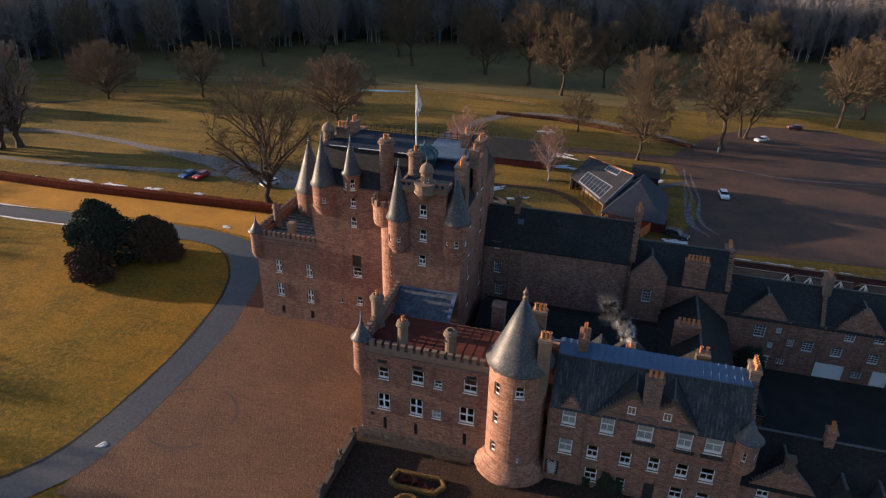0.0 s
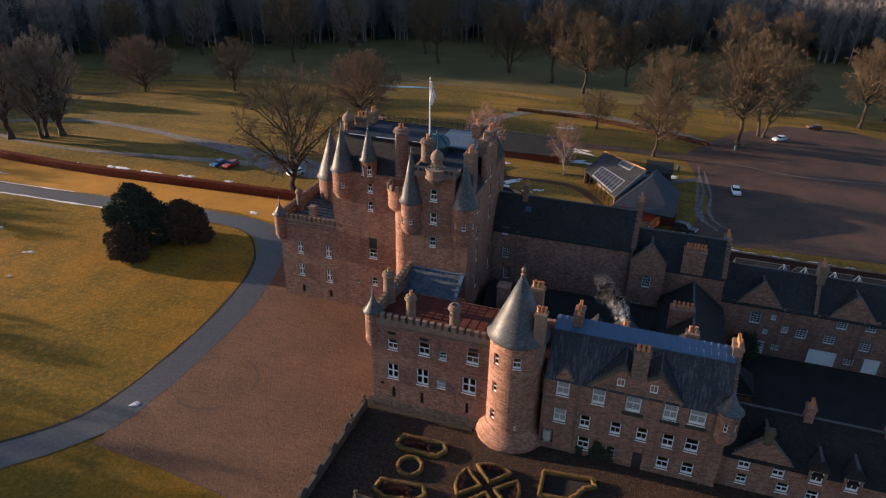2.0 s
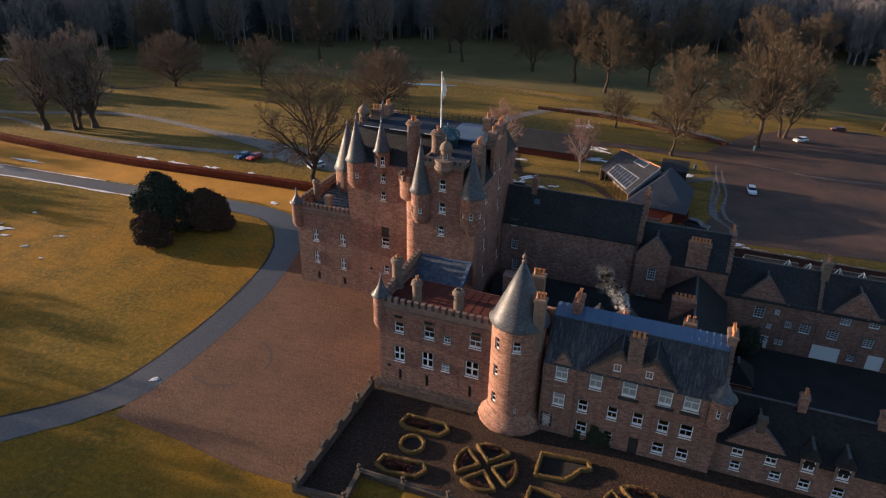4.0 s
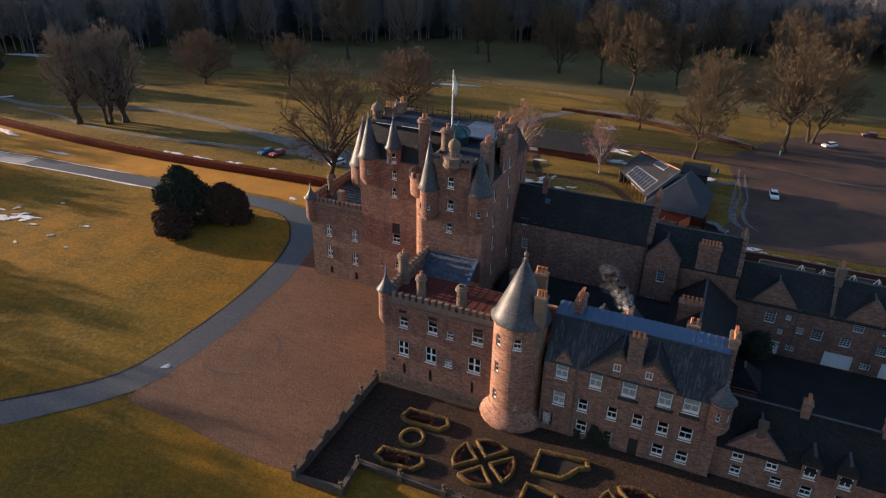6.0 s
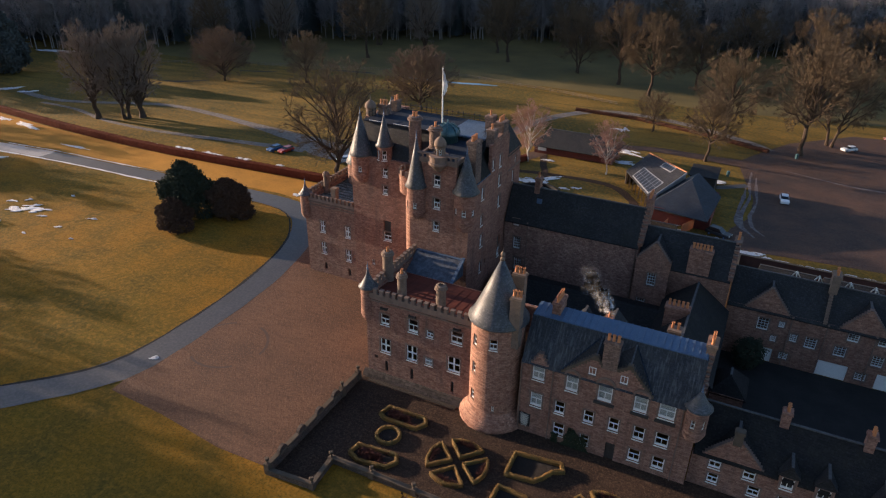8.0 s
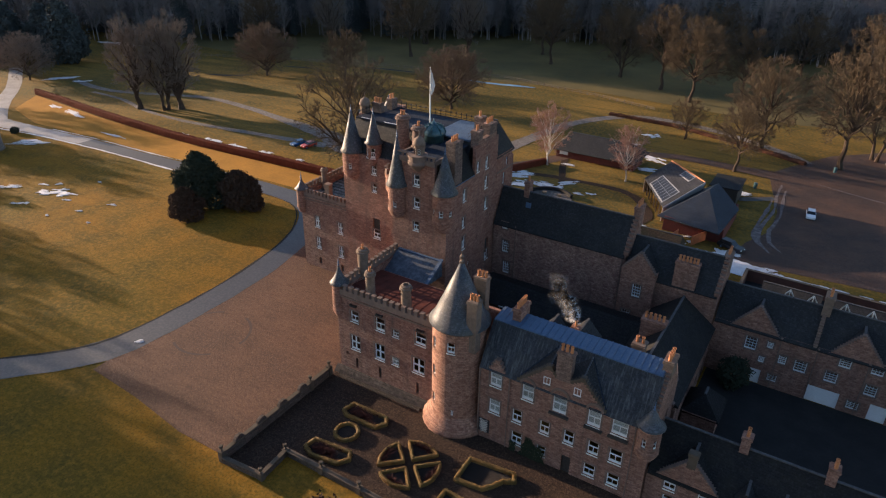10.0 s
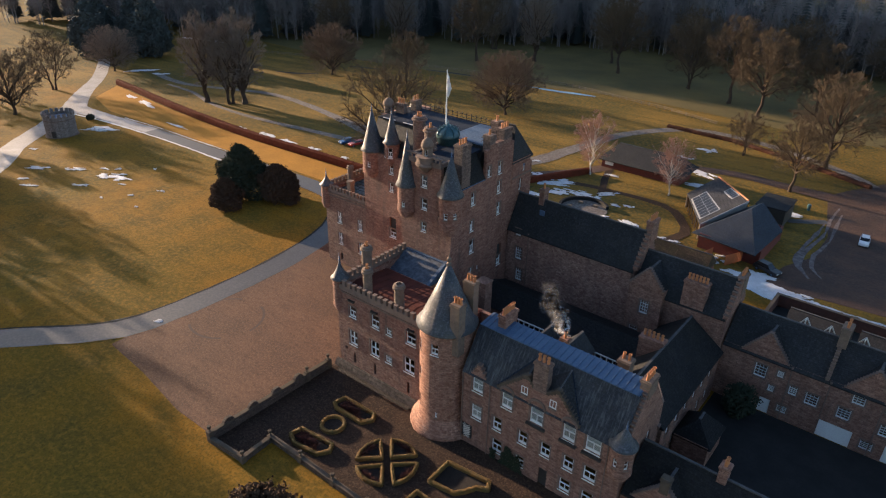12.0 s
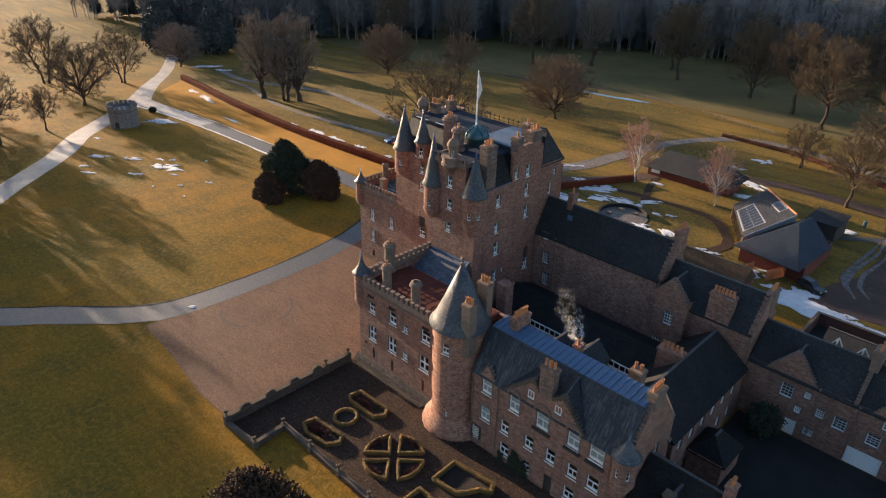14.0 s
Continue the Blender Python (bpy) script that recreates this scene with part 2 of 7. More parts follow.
def grass_material():
    m, t, bs = shader("winter_grass", 0.92, spec=0.05)
    bs.inputs["Specular Tint"].default_value = (1.0, 0.72, 0.3, 1)
    p = place(t)
    c = mix(t, blotch(t, p, 0.035, 5, 0.38, 0.62), (0.25, 0.118, 0.012), (0.135, 0.09, 0.014))
    c = mix(t, times(t, blotch(t, p, 0.16, 6, 0.42, 0.68), 0.7), c, (0.07, 0.058, 0.016))
    far = t.nodes.new("ShaderNodeSeparateXYZ")
    t.links.new(p, far.inputs[0])
    park_ = node(t, "ShaderNodeMapRange", From_Min=112.0, From_Max=128.0)
    t.links.new(far.outputs[1], park_.inputs["Value"])
    # Stretched streaks paint long tree shadows into the grass, along with mowing lines.
    long_streak = t.nodes.new("ShaderNodeMapping")
    long_streak.inputs["Rotation"].default_value = (0, 0, 0.12)
    long_streak.inputs["Scale"].default_value = (0.1, 1.0, 1.0)
    t.links.new(p, long_streak.inputs["Vector"])
    olive = mix(t, blotch(t, p, 0.03, 6, 0.4, 0.6), (0.2, 0.128, 0.034), (0.082, 0.072, 0.026))
    olive = mix(t, times(t, blotch(t, long_streak.outputs[0], 0.22, 6, 0.45, 0.62), 0.75), olive, (0.052, 0.05, 0.022))
    c = mix(t, park_.outputs["Result"], c, olive)
    c = mix(t, times(t, blotch(t, long_streak.outputs[0], 0.9, 5, 0.5, 0.7), 0.35), c, (0.06, 0.05, 0.014))
    c = mix(t, times(t, blotch(t, p, 1.3, 6, 0.44, 0.64), 0.55), c, (0.28, 0.15, 0.022))
    c = mix(t, times(t, blotch(t, p, 3.2, 5, 0.46, 0.64, 0.7), 0.6), c, (0.05, 0.044, 0.013))
    t.links.new(c, bs.inputs["Base Color"])
    bump(t, bs, mix(t, 0.5, blotch(t, p, 0.5, 5, 0.2, 0.8), blotch(t, p, 3.0, 6, 0.25, 0.75, 0.7)), 0.5, 0.2)
    return m


M_GRASS = grass_material()
M_PASTURE = plain("rough_green_pasture", (0.145, 0.112, 0.042), (0.078, 0.068, 0.03), 0.05, 0.95, spec=0.1, relief=0.4, depth=0.15, fine=(0.14, 0.1, 0.03), grain=30.0)
# The blue of the reflected sky is put into the ice's base colour.
M_WATER = plain("sky_blue_ice", (0.16, 0.28, 0.38), (0.22, 0.34, 0.43), 0.2, 0.25, spec=0.6, relief=0.02)
M_BRICK = plain("red_brick_coping", (0.13, 0.055, 0.038), (0.085, 0.04, 0.03), 1.0, 0.9)
M_TIMBER = plain("red_stained_timber", (0.16, 0.035, 0.022), (0.1, 0.028, 0.02), 1.2, 0.8)
M_BOARD = plain("weathered_timber", (0.2, 0.15, 0.1), (0.13, 0.1, 0.07), 1.5, 0.85)
M_ORANGE = plain("orange_stained_timber", (0.42, 0.13, 0.04), (0.32, 0.1, 0.035), 1.2, 0.7)
M_SHEET = plain("grey_roof_sheet", (0.075, 0.074, 0.074), (0.05, 0.049, 0.05), 0.4, 0.8, spec=0.15, fine=(0.13, 0.128, 0.125))
M_BLUESLATE = slate("blue_black_slate", (0.014, 0.017, 0.024), (0.023, 0.028, 0.038), (0.05, 0.05, 0.05), 0.5, 0.5, False, 0.5)
M_SHOPSLATE = slate("grey_shop_slate", (0.024, 0.025, 0.029), (0.036, 0.036, 0.041), (0.07, 0.069, 0.068), 0.5, 0.7, False, 0.45, 0.1)
M_DARKSLATE = slate("mossy_black_slate", (0.0105, 0.01, 0.0105), (0.018, 0.017, 0.017), (0.04, 0.037, 0.024), 0.35, 0.8, False, 0.5)
M_PANEL = plain("dark_solar_panel", (0.014, 0.016, 0.022), (0.022, 0.024, 0.03), 2.0, 0.45, spec=0.25, relief=0.02)
M_ALU = plain("pale_grey_metal_frame", (0.26, 0.26, 0.265), (0.2, 0.2, 0.21), 2.0, 0.5, relief=0.05)
M_PALEBOARD = plain("silvered_boarding", (0.27, 0.245, 0.215), (0.2, 0.178, 0.155), 1.5, 0.8, relief=0.4)
M_TYRE = plain("black_rubber", (0.015, 0.015, 0.015), (0.02, 0.02, 0.02), 4.0, 0.9)
M_CARGLASS = plain("dark_car_glass", (0.01, 0.012, 0.015), (0.015, 0.017, 0.02), 3.0, 0.06, relief=0.0)
M_ROSE = plain("dusky_bare_rose_stems", (0.09, 0.035, 0.03), (0.06, 0.03, 0.022), 2.0, 0.9, spec=0.1, relief=0.3)
M_IVY = plain("dark_ivy_leaf", (0.026, 0.034, 0.02), (0.04, 0.047, 0.024), 1.5, 0.8, spec=0.15, relief=0.0)
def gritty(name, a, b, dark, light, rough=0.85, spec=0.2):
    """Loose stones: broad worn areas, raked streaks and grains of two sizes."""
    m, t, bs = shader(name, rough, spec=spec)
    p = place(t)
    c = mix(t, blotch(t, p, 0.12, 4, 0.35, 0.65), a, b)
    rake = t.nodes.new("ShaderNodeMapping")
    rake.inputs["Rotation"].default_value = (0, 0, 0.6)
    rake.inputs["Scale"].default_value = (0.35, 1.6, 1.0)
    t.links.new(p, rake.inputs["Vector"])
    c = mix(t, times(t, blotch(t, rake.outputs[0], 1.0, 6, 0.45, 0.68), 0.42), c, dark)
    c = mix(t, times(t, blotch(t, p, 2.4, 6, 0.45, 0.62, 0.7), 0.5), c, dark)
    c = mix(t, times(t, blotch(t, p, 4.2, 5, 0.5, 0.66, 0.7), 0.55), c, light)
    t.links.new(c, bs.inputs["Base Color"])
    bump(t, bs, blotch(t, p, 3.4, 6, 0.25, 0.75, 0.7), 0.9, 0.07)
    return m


M_GRAVEL = gritty("pink_brown_gravel", (0.118, 0.06, 0.033), (0.083, 0.044, 0.026), (0.052, 0.027, 0.015), (0.2, 0.1, 0.05))
M_ROAD = plain("damp_asphalt", (0.025, 0.0245, 0.027), (0.014, 0.0145, 0.017), 0.35, 0.55, spec=0.6, relief=0.3, depth=0.02, fine=(0.07, 0.067, 0.066))
M_SLUSH = plain("trodden_slush", (0.26, 0.25, 0.24), (0.16, 0.145, 0.13), 0.25, 0.6, spec=0.3, relief=0.3, depth=0.03, fine=(0.42, 0.41, 0.4), grain=16.0)
M_TRACK = plain("slushy_gravel_track", (0.075, 0.058, 0.044), (0.13, 0.108, 0.09), 0.12, 0.8, spec=0.12, relief=0.3, depth=0.03, fine=(0.3, 0.28, 0.26), grain=18.0)
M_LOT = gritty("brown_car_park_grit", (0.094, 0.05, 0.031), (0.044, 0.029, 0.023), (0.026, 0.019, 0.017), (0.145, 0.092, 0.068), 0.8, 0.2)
M_COURT = plain("dark_court_setts", (0.027, 0.026, 0.025), (0.017, 0.017, 0.017), 0.4, 0.85, spec=0.15)
M_STRAW = plain("straw_coloured_grass", (0.42, 0.205, 0.036), (0.3, 0.155, 0.032), 0.15, 1.0, spec=0.03, relief=0.6, depth=0.12, fine=(0.22, 0.12, 0.03), grain=20.0)
M_SCUFF = plain("scuffed_gravel", (0.07, 0.036, 0.022), (0.056, 0.029, 0.019), 0.12, 0.8, relief=0.6, depth=0.03, grain=30.0)
M_OLDWALL = stone("weathered_garden_wall", (0.09, 0.066, 0.052), (0.15, 0.112, 0.088), (0.055, 0.045, 0.038), 0.6, 0.25)
M_OLDCOPE = plain("mossy_wall_cope", (0.12, 0.094, 0.072), (0.065, 0.05, 0.036), 0.9, 0.95, relief=0.6, spec=0.15, fine=(0.07, 0.055, 0.03))
M_MOSSROOF = slate("mossy_brown_slate", (0.05, 0.035, 0.022), (0.075, 0.05, 0.03), (0.07, 0.065, 0.025), 0.7, 0.9)
M_RUBBLE = stone("dark_rubble_footing", (0.032, 0.026, 0.024), (0.085, 0.068, 0.06), (0.018, 0.015, 0.014), 0.5, 0.28)
M_SCUFFPALE = plain("frosty_wheel_track", (0.12, 0.09, 0.08), (0.06, 0.042, 0.036), 0.6, 0.8, relief=0.3, fine=(0.26, 0.225, 0.21), grain=3.0)
M_GARDEN = gritty("garden_path_grit", (0.052, 0.032, 0.021), (0.034, 0.022, 0.016), (0.017, 0.012, 0.01), (0.12, 0.078, 0.048), 0.95, 0.1)


# ---- mesh helpers ----
WORLD = {}


def part(name, bm, material, parent, label=""):
    """Links a bmesh, given in world coordinates, as one mesh under a thing or a part."""
    me = bpy.data.meshes.new(name)
    bm.normal_update()
    bm.to_mesh(me)
    bm.free()
    me.materials.append(material)
    return part_mesh(name, me, parent, label)


def part_mesh(name, me, parent, label="", m=None):
    ob = new(name, me)
    m = m or Matrix()
    WORLD[ob] = m
    ob.matrix_basis = m
    if parent is not None:
        ob.parent = parent
        ob.matrix_parent_inverse = WORLD[parent].inverted()
    if label:
        tagged(ob, label)
    return ob


def thing(name, label, category, at, group="", kind=""):
    ob = new(name)
    ob.empty_display_size = 0.5
    ob.location = at
    WORLD[ob] = Matrix.Translation(at)
    return tagged(ob, label, category, group, kind)


def solid(name, bm, material, label, category, group="", kind=""):
    ob = part(name, bm, material, None)
    return tagged(ob, label, category, group, kind)


def box(bm, x0, x1, y0, y1, z0, z1):
    v = [bm.verts.new(c) for c in ((x0, y0, z0), (x1, y0, z0), (x1, y1, z0), (x0, y1, z0), (x0, y0, z1), (x1, y0, z1), (x1, y1, z1), (x0, y1, z1))]
    for f in ((3, 2, 1, 0), (4, 5, 6, 7), (0, 1, 5, 4), (1, 2, 6, 5), (2, 3, 7, 6), (3, 0, 4, 7)):
        bm.faces.new([v[i] for i in f])
    return v


def boxes(*sizes):
    bm = bmesh.new()
    for s in sizes:
        box(bm, *s)
    return bm


def extrude(bm, ring, shift):
    """A solid from a ring of points and a shift."""
    a = [bm.verts.new(p) for p in ring]
    b = [bm.verts.new(Vector(p) + Vector(shift)) for p in ring]
    n = len(a)
    bm.faces.new(list(reversed(a)))
    bm.faces.new(b)
    for i in range(n):
        bm.faces.new((a[i], a[(i + 1) % n], b[(i + 1) % n], b[i]))
    bmesh.ops.recalc_face_normals(bm, faces=bm.faces[:])


def lathe(bm, x, y, profile, n=28, a0=0.0):
    """A turned body: profile is (radius, z) from below to above."""
    rings = []
    for r, z in profile:
        if r < 1e-3:
            rings.append([bm.verts.new((x, y, z))])
        else:
            rings.append([bm.verts.new((x + r * math.cos(a0 + math.tau * i / n), y + r * math.sin(a0 + math.tau * i / n), z)) for i in range(n)])
    for p, q in zip(rings, rings[1:]):
        for i in range(n):
            j = (i + 1) % n
            if len(p) == 1 and len(q) == 1:
                continue
            if len(p) == 1:
                bm.faces.new((p[0], q[j], q[i]))
            elif len(q) == 1:
                bm.faces.new((p[i], p[j], q[0]))
            else:
                bm.faces.new((p[i], p[j], q[j], q[i]))
    if len(rings[0]) > 1:
        bm.faces.new(rings[0][::-1])
    if len(rings[-1]) > 1:
        bm.faces.new(rings[-1])


def smooth(ob):
    for f in ob.data.polygons:
        f.use_smooth = True
    return ob


def panel(bm, spot, u0, u1, z0, z1, holes=(), thick=0.5, step=99.0):
    """A wall with thickness and holes (u, z, wide, high); spot(u, depth, z) lays it into the world."""
    us = {round(u0, 4), round(u1, 4)}
    zs = {round(z0, 4), round(z1, 4)}
    for u, z, w, h in holes:
        us |= {round(u - w / 2, 4), round(u + w / 2, 4)}
        zs |= {round(z, 4), round(z + h, 4)}
    k = u0 + step
    while k < u1 - 1e-6:
        if not any(abs(k - q) < 0.12 for q in us):
            us.add(k)
        k += step
    us, zs = sorted(us), sorted(zs)
    cache = {}

    def at(u, d, z):
        key = (round(u, 4), round(d, 4), round(z, 4))
        if key not in cache:
            cache[key] = bm.verts.new(spot(u, d, z))
        return cache[key]

    def inside(i, j):
        if not (0 <= i < len(us) - 1 and 0 <= j < len(zs) - 1):
            return True
        cu, cz = (us[i] + us[i + 1]) / 2, (zs[j] + zs[j + 1]) / 2
        return any(abs(cu - u) < w / 2 and z < cz < z + h for u, z, w, h in holes)

    for i in range(len(us) - 1):
        for j in range(len(zs) - 1):
            if inside(i, j):
                continue
            a, b, c, d = us[i], us[i + 1], zs[j], zs[j + 1]
            bm.faces.new((at(a, 0, c), at(b, 0, c), at(b, 0, d), at(a, 0, d)))
            bm.faces.new((at(a, thick, d), at(b, thick, d), at(b, thick, c), at(a, thick, c)))
            if inside(i - 1, j):
                bm.faces.new((at(a, 0, c), at(a, 0, d), at(a, thick, d), at(a, thick, c)))
            if inside(i + 1, j):
                bm.faces.new((at(b, 0, d), at(b, 0, c), at(b, thick, c), at(b, thick, d)))
            if inside(i, j - 1):
                bm.faces.new((at(b, 0, c), at(a, 0, c), at(a, thick, c), at(b, thick, c)))
            if inside(i, j + 1):
                bm.faces.new((at(a, 0, d), at(b, 0, d), at(b, thick, d), at(a, thick, d)))


def facing(side, line):
    """A flat wall's spot(): S and N walls run along x at y = line, E and W walls along y at x = line."""
    return {"S": lambda u, d, z: (u, line + d, z), "N": lambda u, d, z: (u, line - d, z),
            "E": lambda u, d, z: (line - d, u, z), "W": lambda u, d, z: (line + d, u, z)}[side]


TURNS = {"S": 0, "E": 90, "N": 180, "W": -90}
SASH = {}


def window_meshes(style, w, h):
    key = (style, round(w, 2), round(h, 2))
    if key in SASH:
        return SASH[key]
    cols, rows, bar, rim = {"sash": (2, 2, 0.07, 0.13), "cross": (2, 2, 0.2, 0.13), "multi": (3, 4, 0.045, 0.09), "small": (2, 1, 0.05, 0.08), "plain": (1, 2, 0.06, 0.09)}[style]
    iw, ih = w - 2 * rim, h - rim * 2.9
    holes = []
    for i in range(cols):
        for j in range(rows):
            b2 = bar * (1.8 if style == "sash" else 1.0)
            pw, ph = (iw - bar * (cols - 1)) / cols, (ih - b2 * (rows - 1)) / rows
            holes.append((-w / 2 + rim + pw / 2 + i * (pw + bar), rim * 1.9 + j * (ph + b2), pw, ph))
    if style == "sash":
        lo, up = 0.16 * h, 0.08
        ph = (h - lo - up - 0.12) / 2
        pw = (w - 0.2 - 0.08) / 2
        holes = [(-pw / 2 - 0.04, lo, pw, ph), (pw / 2 + 0.04, lo, pw, ph), (0, lo + ph + 0.12, w - 0.2, ph)]
    bm = bmesh.new()
    panel(bm, facing("S", 0.0), -w / 2, w / 2, 0, h, holes, 0.1)
    frame_me = bpy.data.meshes.new("window")
    bm.normal_update()
    bm.to_mesh(frame_me)
    bm.free()
    frame_me.materials.append(M_WHITE)
    panes = []
    for i in range(cols):
        for j in range(rows):
            a, b = -w / 2 + rim + iw * i / cols, -w / 2 + rim + iw * (i + 1) / cols
            c, d = rim * 1.4 + ih * j / rows, rim * 1.4 + ih * (j + 1) / rows
            bm = boxes((a, b, 0.045, 0.055, c, d))
            me = bpy.data.meshes.new("pane")
            bm.to_mesh(me)
            bm.free()
            me.materials.append(M_GLASS)
            panes.append(me)
    bm = boxes((-w / 2 - 0.06, w / 2 + 0.06, -0.2, 0.1, -0.13, -0.01))
    sill = bpy.data.meshes.new("sill")
    bm.to_mesh(sill)
    bm.free()
    sill.materials.append(M_WHITE if style in ("sash", "cross") else M_DRESS)
    bm = boxes((-w / 2 + 0.04, w / 2 - 0.04, 0.16, 0.19, 0.02, h - 0.02))
    blind = bpy.data.meshes.new("blind")
    bm.to_mesh(blind)
    bm.free()
    blind.materials.append(M_BLIND)
    e = 0.2
    bm = boxes((-w / 2 - e, -w / 2 - 0.01, -0.18, -0.1, -0.02, h + 0.01), (w / 2 + 0.01, w / 2 + e, -0.18, -0.1, -0.02, h + 0.01), (-w / 2 - e, w / 2 + e, -0.18, -0.1, h + 0.01, h + 0.24))
    margin = bpy.data.meshes.new("surround")
    bm.to_mesh(margin)
    bm.free()
    margin.materials.append(M_DRESS)
    SASH[key] = frame_me, panes, sill, blind, margin
    return SASH[key]


def window(parent, m, w, h, style="sash", blind=False, label="", dressed=True):
    frame_me, panes, sill, cloth, margin = window_meshes(style, w, h)
    ob = part_mesh("window", frame_me, parent, label, m)
    for me in panes:
        p = part_mesh("pane", me, ob, "", m)
        p.visible_shadow = False
    part_mesh("sill", sill, ob, "", m)
    if dressed and style in ("sash", "cross", "multi"):
        part_mesh("surround", margin, ob, "", m)
    if blind:
        part_mesh("blind", cloth, ob, "pale drawn blind", m)
    return ob


def wall(parent, side, line, u0, u1, z0, z1, material, wins=(), slits=(), thick=0.5, name="wall", ends=None):
    """A straight wall with its windows (u, z, wide, high, style, blind) and bare slits (u, z, wide, high)."""
    bm = bmesh.new()
    spot = facing(side, line)
    e0, e1 = ends or ((0.5, 0.5) if side in "EW" else (0, 0))
    u0, u1 = u0 + e0, u1 - e1
    panel(bm, spot, u0, u1, z0, z1, [w[:4] for w in wins] + list(slits), thick)
    bmesh.ops.recalc_face_normals(bm, faces=bm.faces[:])
    ob = part(name, bm, material, parent)
    for u, z, w, h, style, blind in wins:
        x, y, zz = spot(u, 0.16, z)
        window(parent, pose(x, y, zz, 0, 0, TURNS[side]), w, h, style, blind)
    for u, z, w, h in slits:
        bm = bmesh.new()
        panel(bm, facing(side, line), u - w / 2 - 0.02, u + w / 2 + 0.02, z - 0.02, z + h + 0.02, (), 0.03)
        for v in bm.verts:
            if side in "SN":
                v.co.y += 0.3 if side == "S" else -0.3
            else:
                v.co.x += -0.3 if side == "E" else 0.3
        part("shutter", bm, M_DARK, parent, "dark shuttered slit")
    return ob


def drum(parent, x, y, r, z0, z1, material, wins=(), n=40, name="wall", thick=0.4):
    """A round wall with windows (angle in degrees, z, wide, high, style)."""
    bm = bmesh.new()
    full = math.tau * r
    cut = radians(90)

    def spot(u, d, z):
        a = u / r + cut
        return (x + (r - d) * math.cos(a), y + (r - d) * math.sin(a), z)

    holes = []
    for a, z, w, h, style in wins:
        holes.append((((radians(a) - cut) % math.tau) * r, z, w, h))
    panel(bm, spot, 0, full, z0, z1, holes, thick, full / n)
    bmesh.ops.remove_doubles(bm, verts=bm.verts[:], dist=0.002)
    bmesh.ops.recalc_face_normals(bm, faces=bm.faces[:])
    ob = part(name, bm, material, parent)
    for a, z, w, h, style in wins:
        d = r * math.cos(w / 2 / r) - 0.14
        window(parent, pose(x + d * math.cos(radians(a)), y + d * math.sin(radians(a)), z, 0, 0, a + 90), w, h, style, dressed=False)
    return ob


def merlons(parent, side, line, u0, u1, z, n, high=0.75, thick=0.45, material=None, fill=0.55):
    """A row of merlons, each one a part."""
    step = (u1 - u0) / n
    for i in range(n):
        a = u0 + step * (i + 0.5 - fill / 2)
        b = a + step * fill
        bm = bmesh.new()
        if side in "SN":
            y0 = line if side == "S" else line - thick
            box(bm, a, b, y0, y0 + thick, z, z + high)
            box(bm, a - 0.04, b + 0.04, y0 - 0.04, y0 + thick + 0.04, z + high, z + high + 0.12)
        else:
            x0 = line if side == "W" else line - thick
            box(bm, x0, x0 + thick, a, b, z, z + high)
            box(bm, x0 - 0.04, x0 + thick + 0.04, a - 0.04, b + 0.04, z + high, z + high + 0.12)
        part("merlon", bm, material or M_DRESS, parent)


def turret(parent, x, y, r, zc, z0, eave, apex, material, wins=(), label="corner turret with a slate cone", bell=False):
    """A corbelled round turret with a conical slate roof: zc lowest corbel, z0 drum foot."""
    bm = bmesh.new()
    steps = 5
    prof = [(0.25 * r, zc)]
    for i in range(steps):
        f = (i + 1) / steps
        rr = r * (0.3 + 0.7 * math.sqrt(f)) + 0.06
        prof += [(rr, zc + (z0 - zc) * i / steps + 0.02), (rr, zc + (z0 - zc) * f)]
    prof.append((r, z0 + 0.02))
    lathe(bm, x, y, prof, 28)
    body = part("turret", bm, material, parent, label)
    drum(body, x, y, r, z0, eave, material, wins, 28, "turret_wall", 0.3)
    bm = bmesh.new()
    lathe(bm, x, y, [(r + 0.08, eave - 0.15), (r + 0.16, eave - 0.1), (r + 0.16, eave)], 28)
    part("cornice", bm, M_DRESS, body)
    bm = bmesh.new()
    hgt = apex - eave
    prof = [(r + 0.26, eave), (r + 0.28, eave + 0.06), (r * 0.98, eave + hgt * 0.09), (r * 0.54, eave + hgt * 0.5), (0.08, apex)]
    if bell:
        prof = [(r + 0.24, eave), (r + 0.26, eave + 0.06), (r * 1.02, eave + hgt * 0.1), (r * 0.78, eave + hgt * 0.24), (r * 0.5, eave + hgt * 0.42), (r * 0.27, eave + hgt * 0.62), (r * 0.14, eave + hgt * 0.82), (0.06, apex)]
    lathe(bm, x, y, prof, 30)
    smooth(part("cone", bm, M_CONE, body, "grey slate cone"))
    bm = bmesh.new()
    lathe(bm, x, y, [(0.12, apex - 0.25), (0.14, apex - 0.05), (0.05, apex + 0.1), (0.13, apex + 0.25), (0.05, apex + 0.4), (0.02, apex + 0.9)], 8)
    part("finial", bm, M_LEAD, body, "lead finial")
    return body


def pot(parent, x, y, z, h=0.75, r=0.17):
    bm = bmesh.new()
    lathe(bm, x, y, [(r * 1.1, z), (r, z + 0.1), (r * 0.85, z + h - 0.12), (r * 1.15, z + h - 0.1), (r * 1.15, z + h), (r * 0.75, z + h - 0.01), (r * 0.75, z + h - 0.25)], 10)
    part("chimney_pot", bm, M_POT, parent, "orange clay pot")


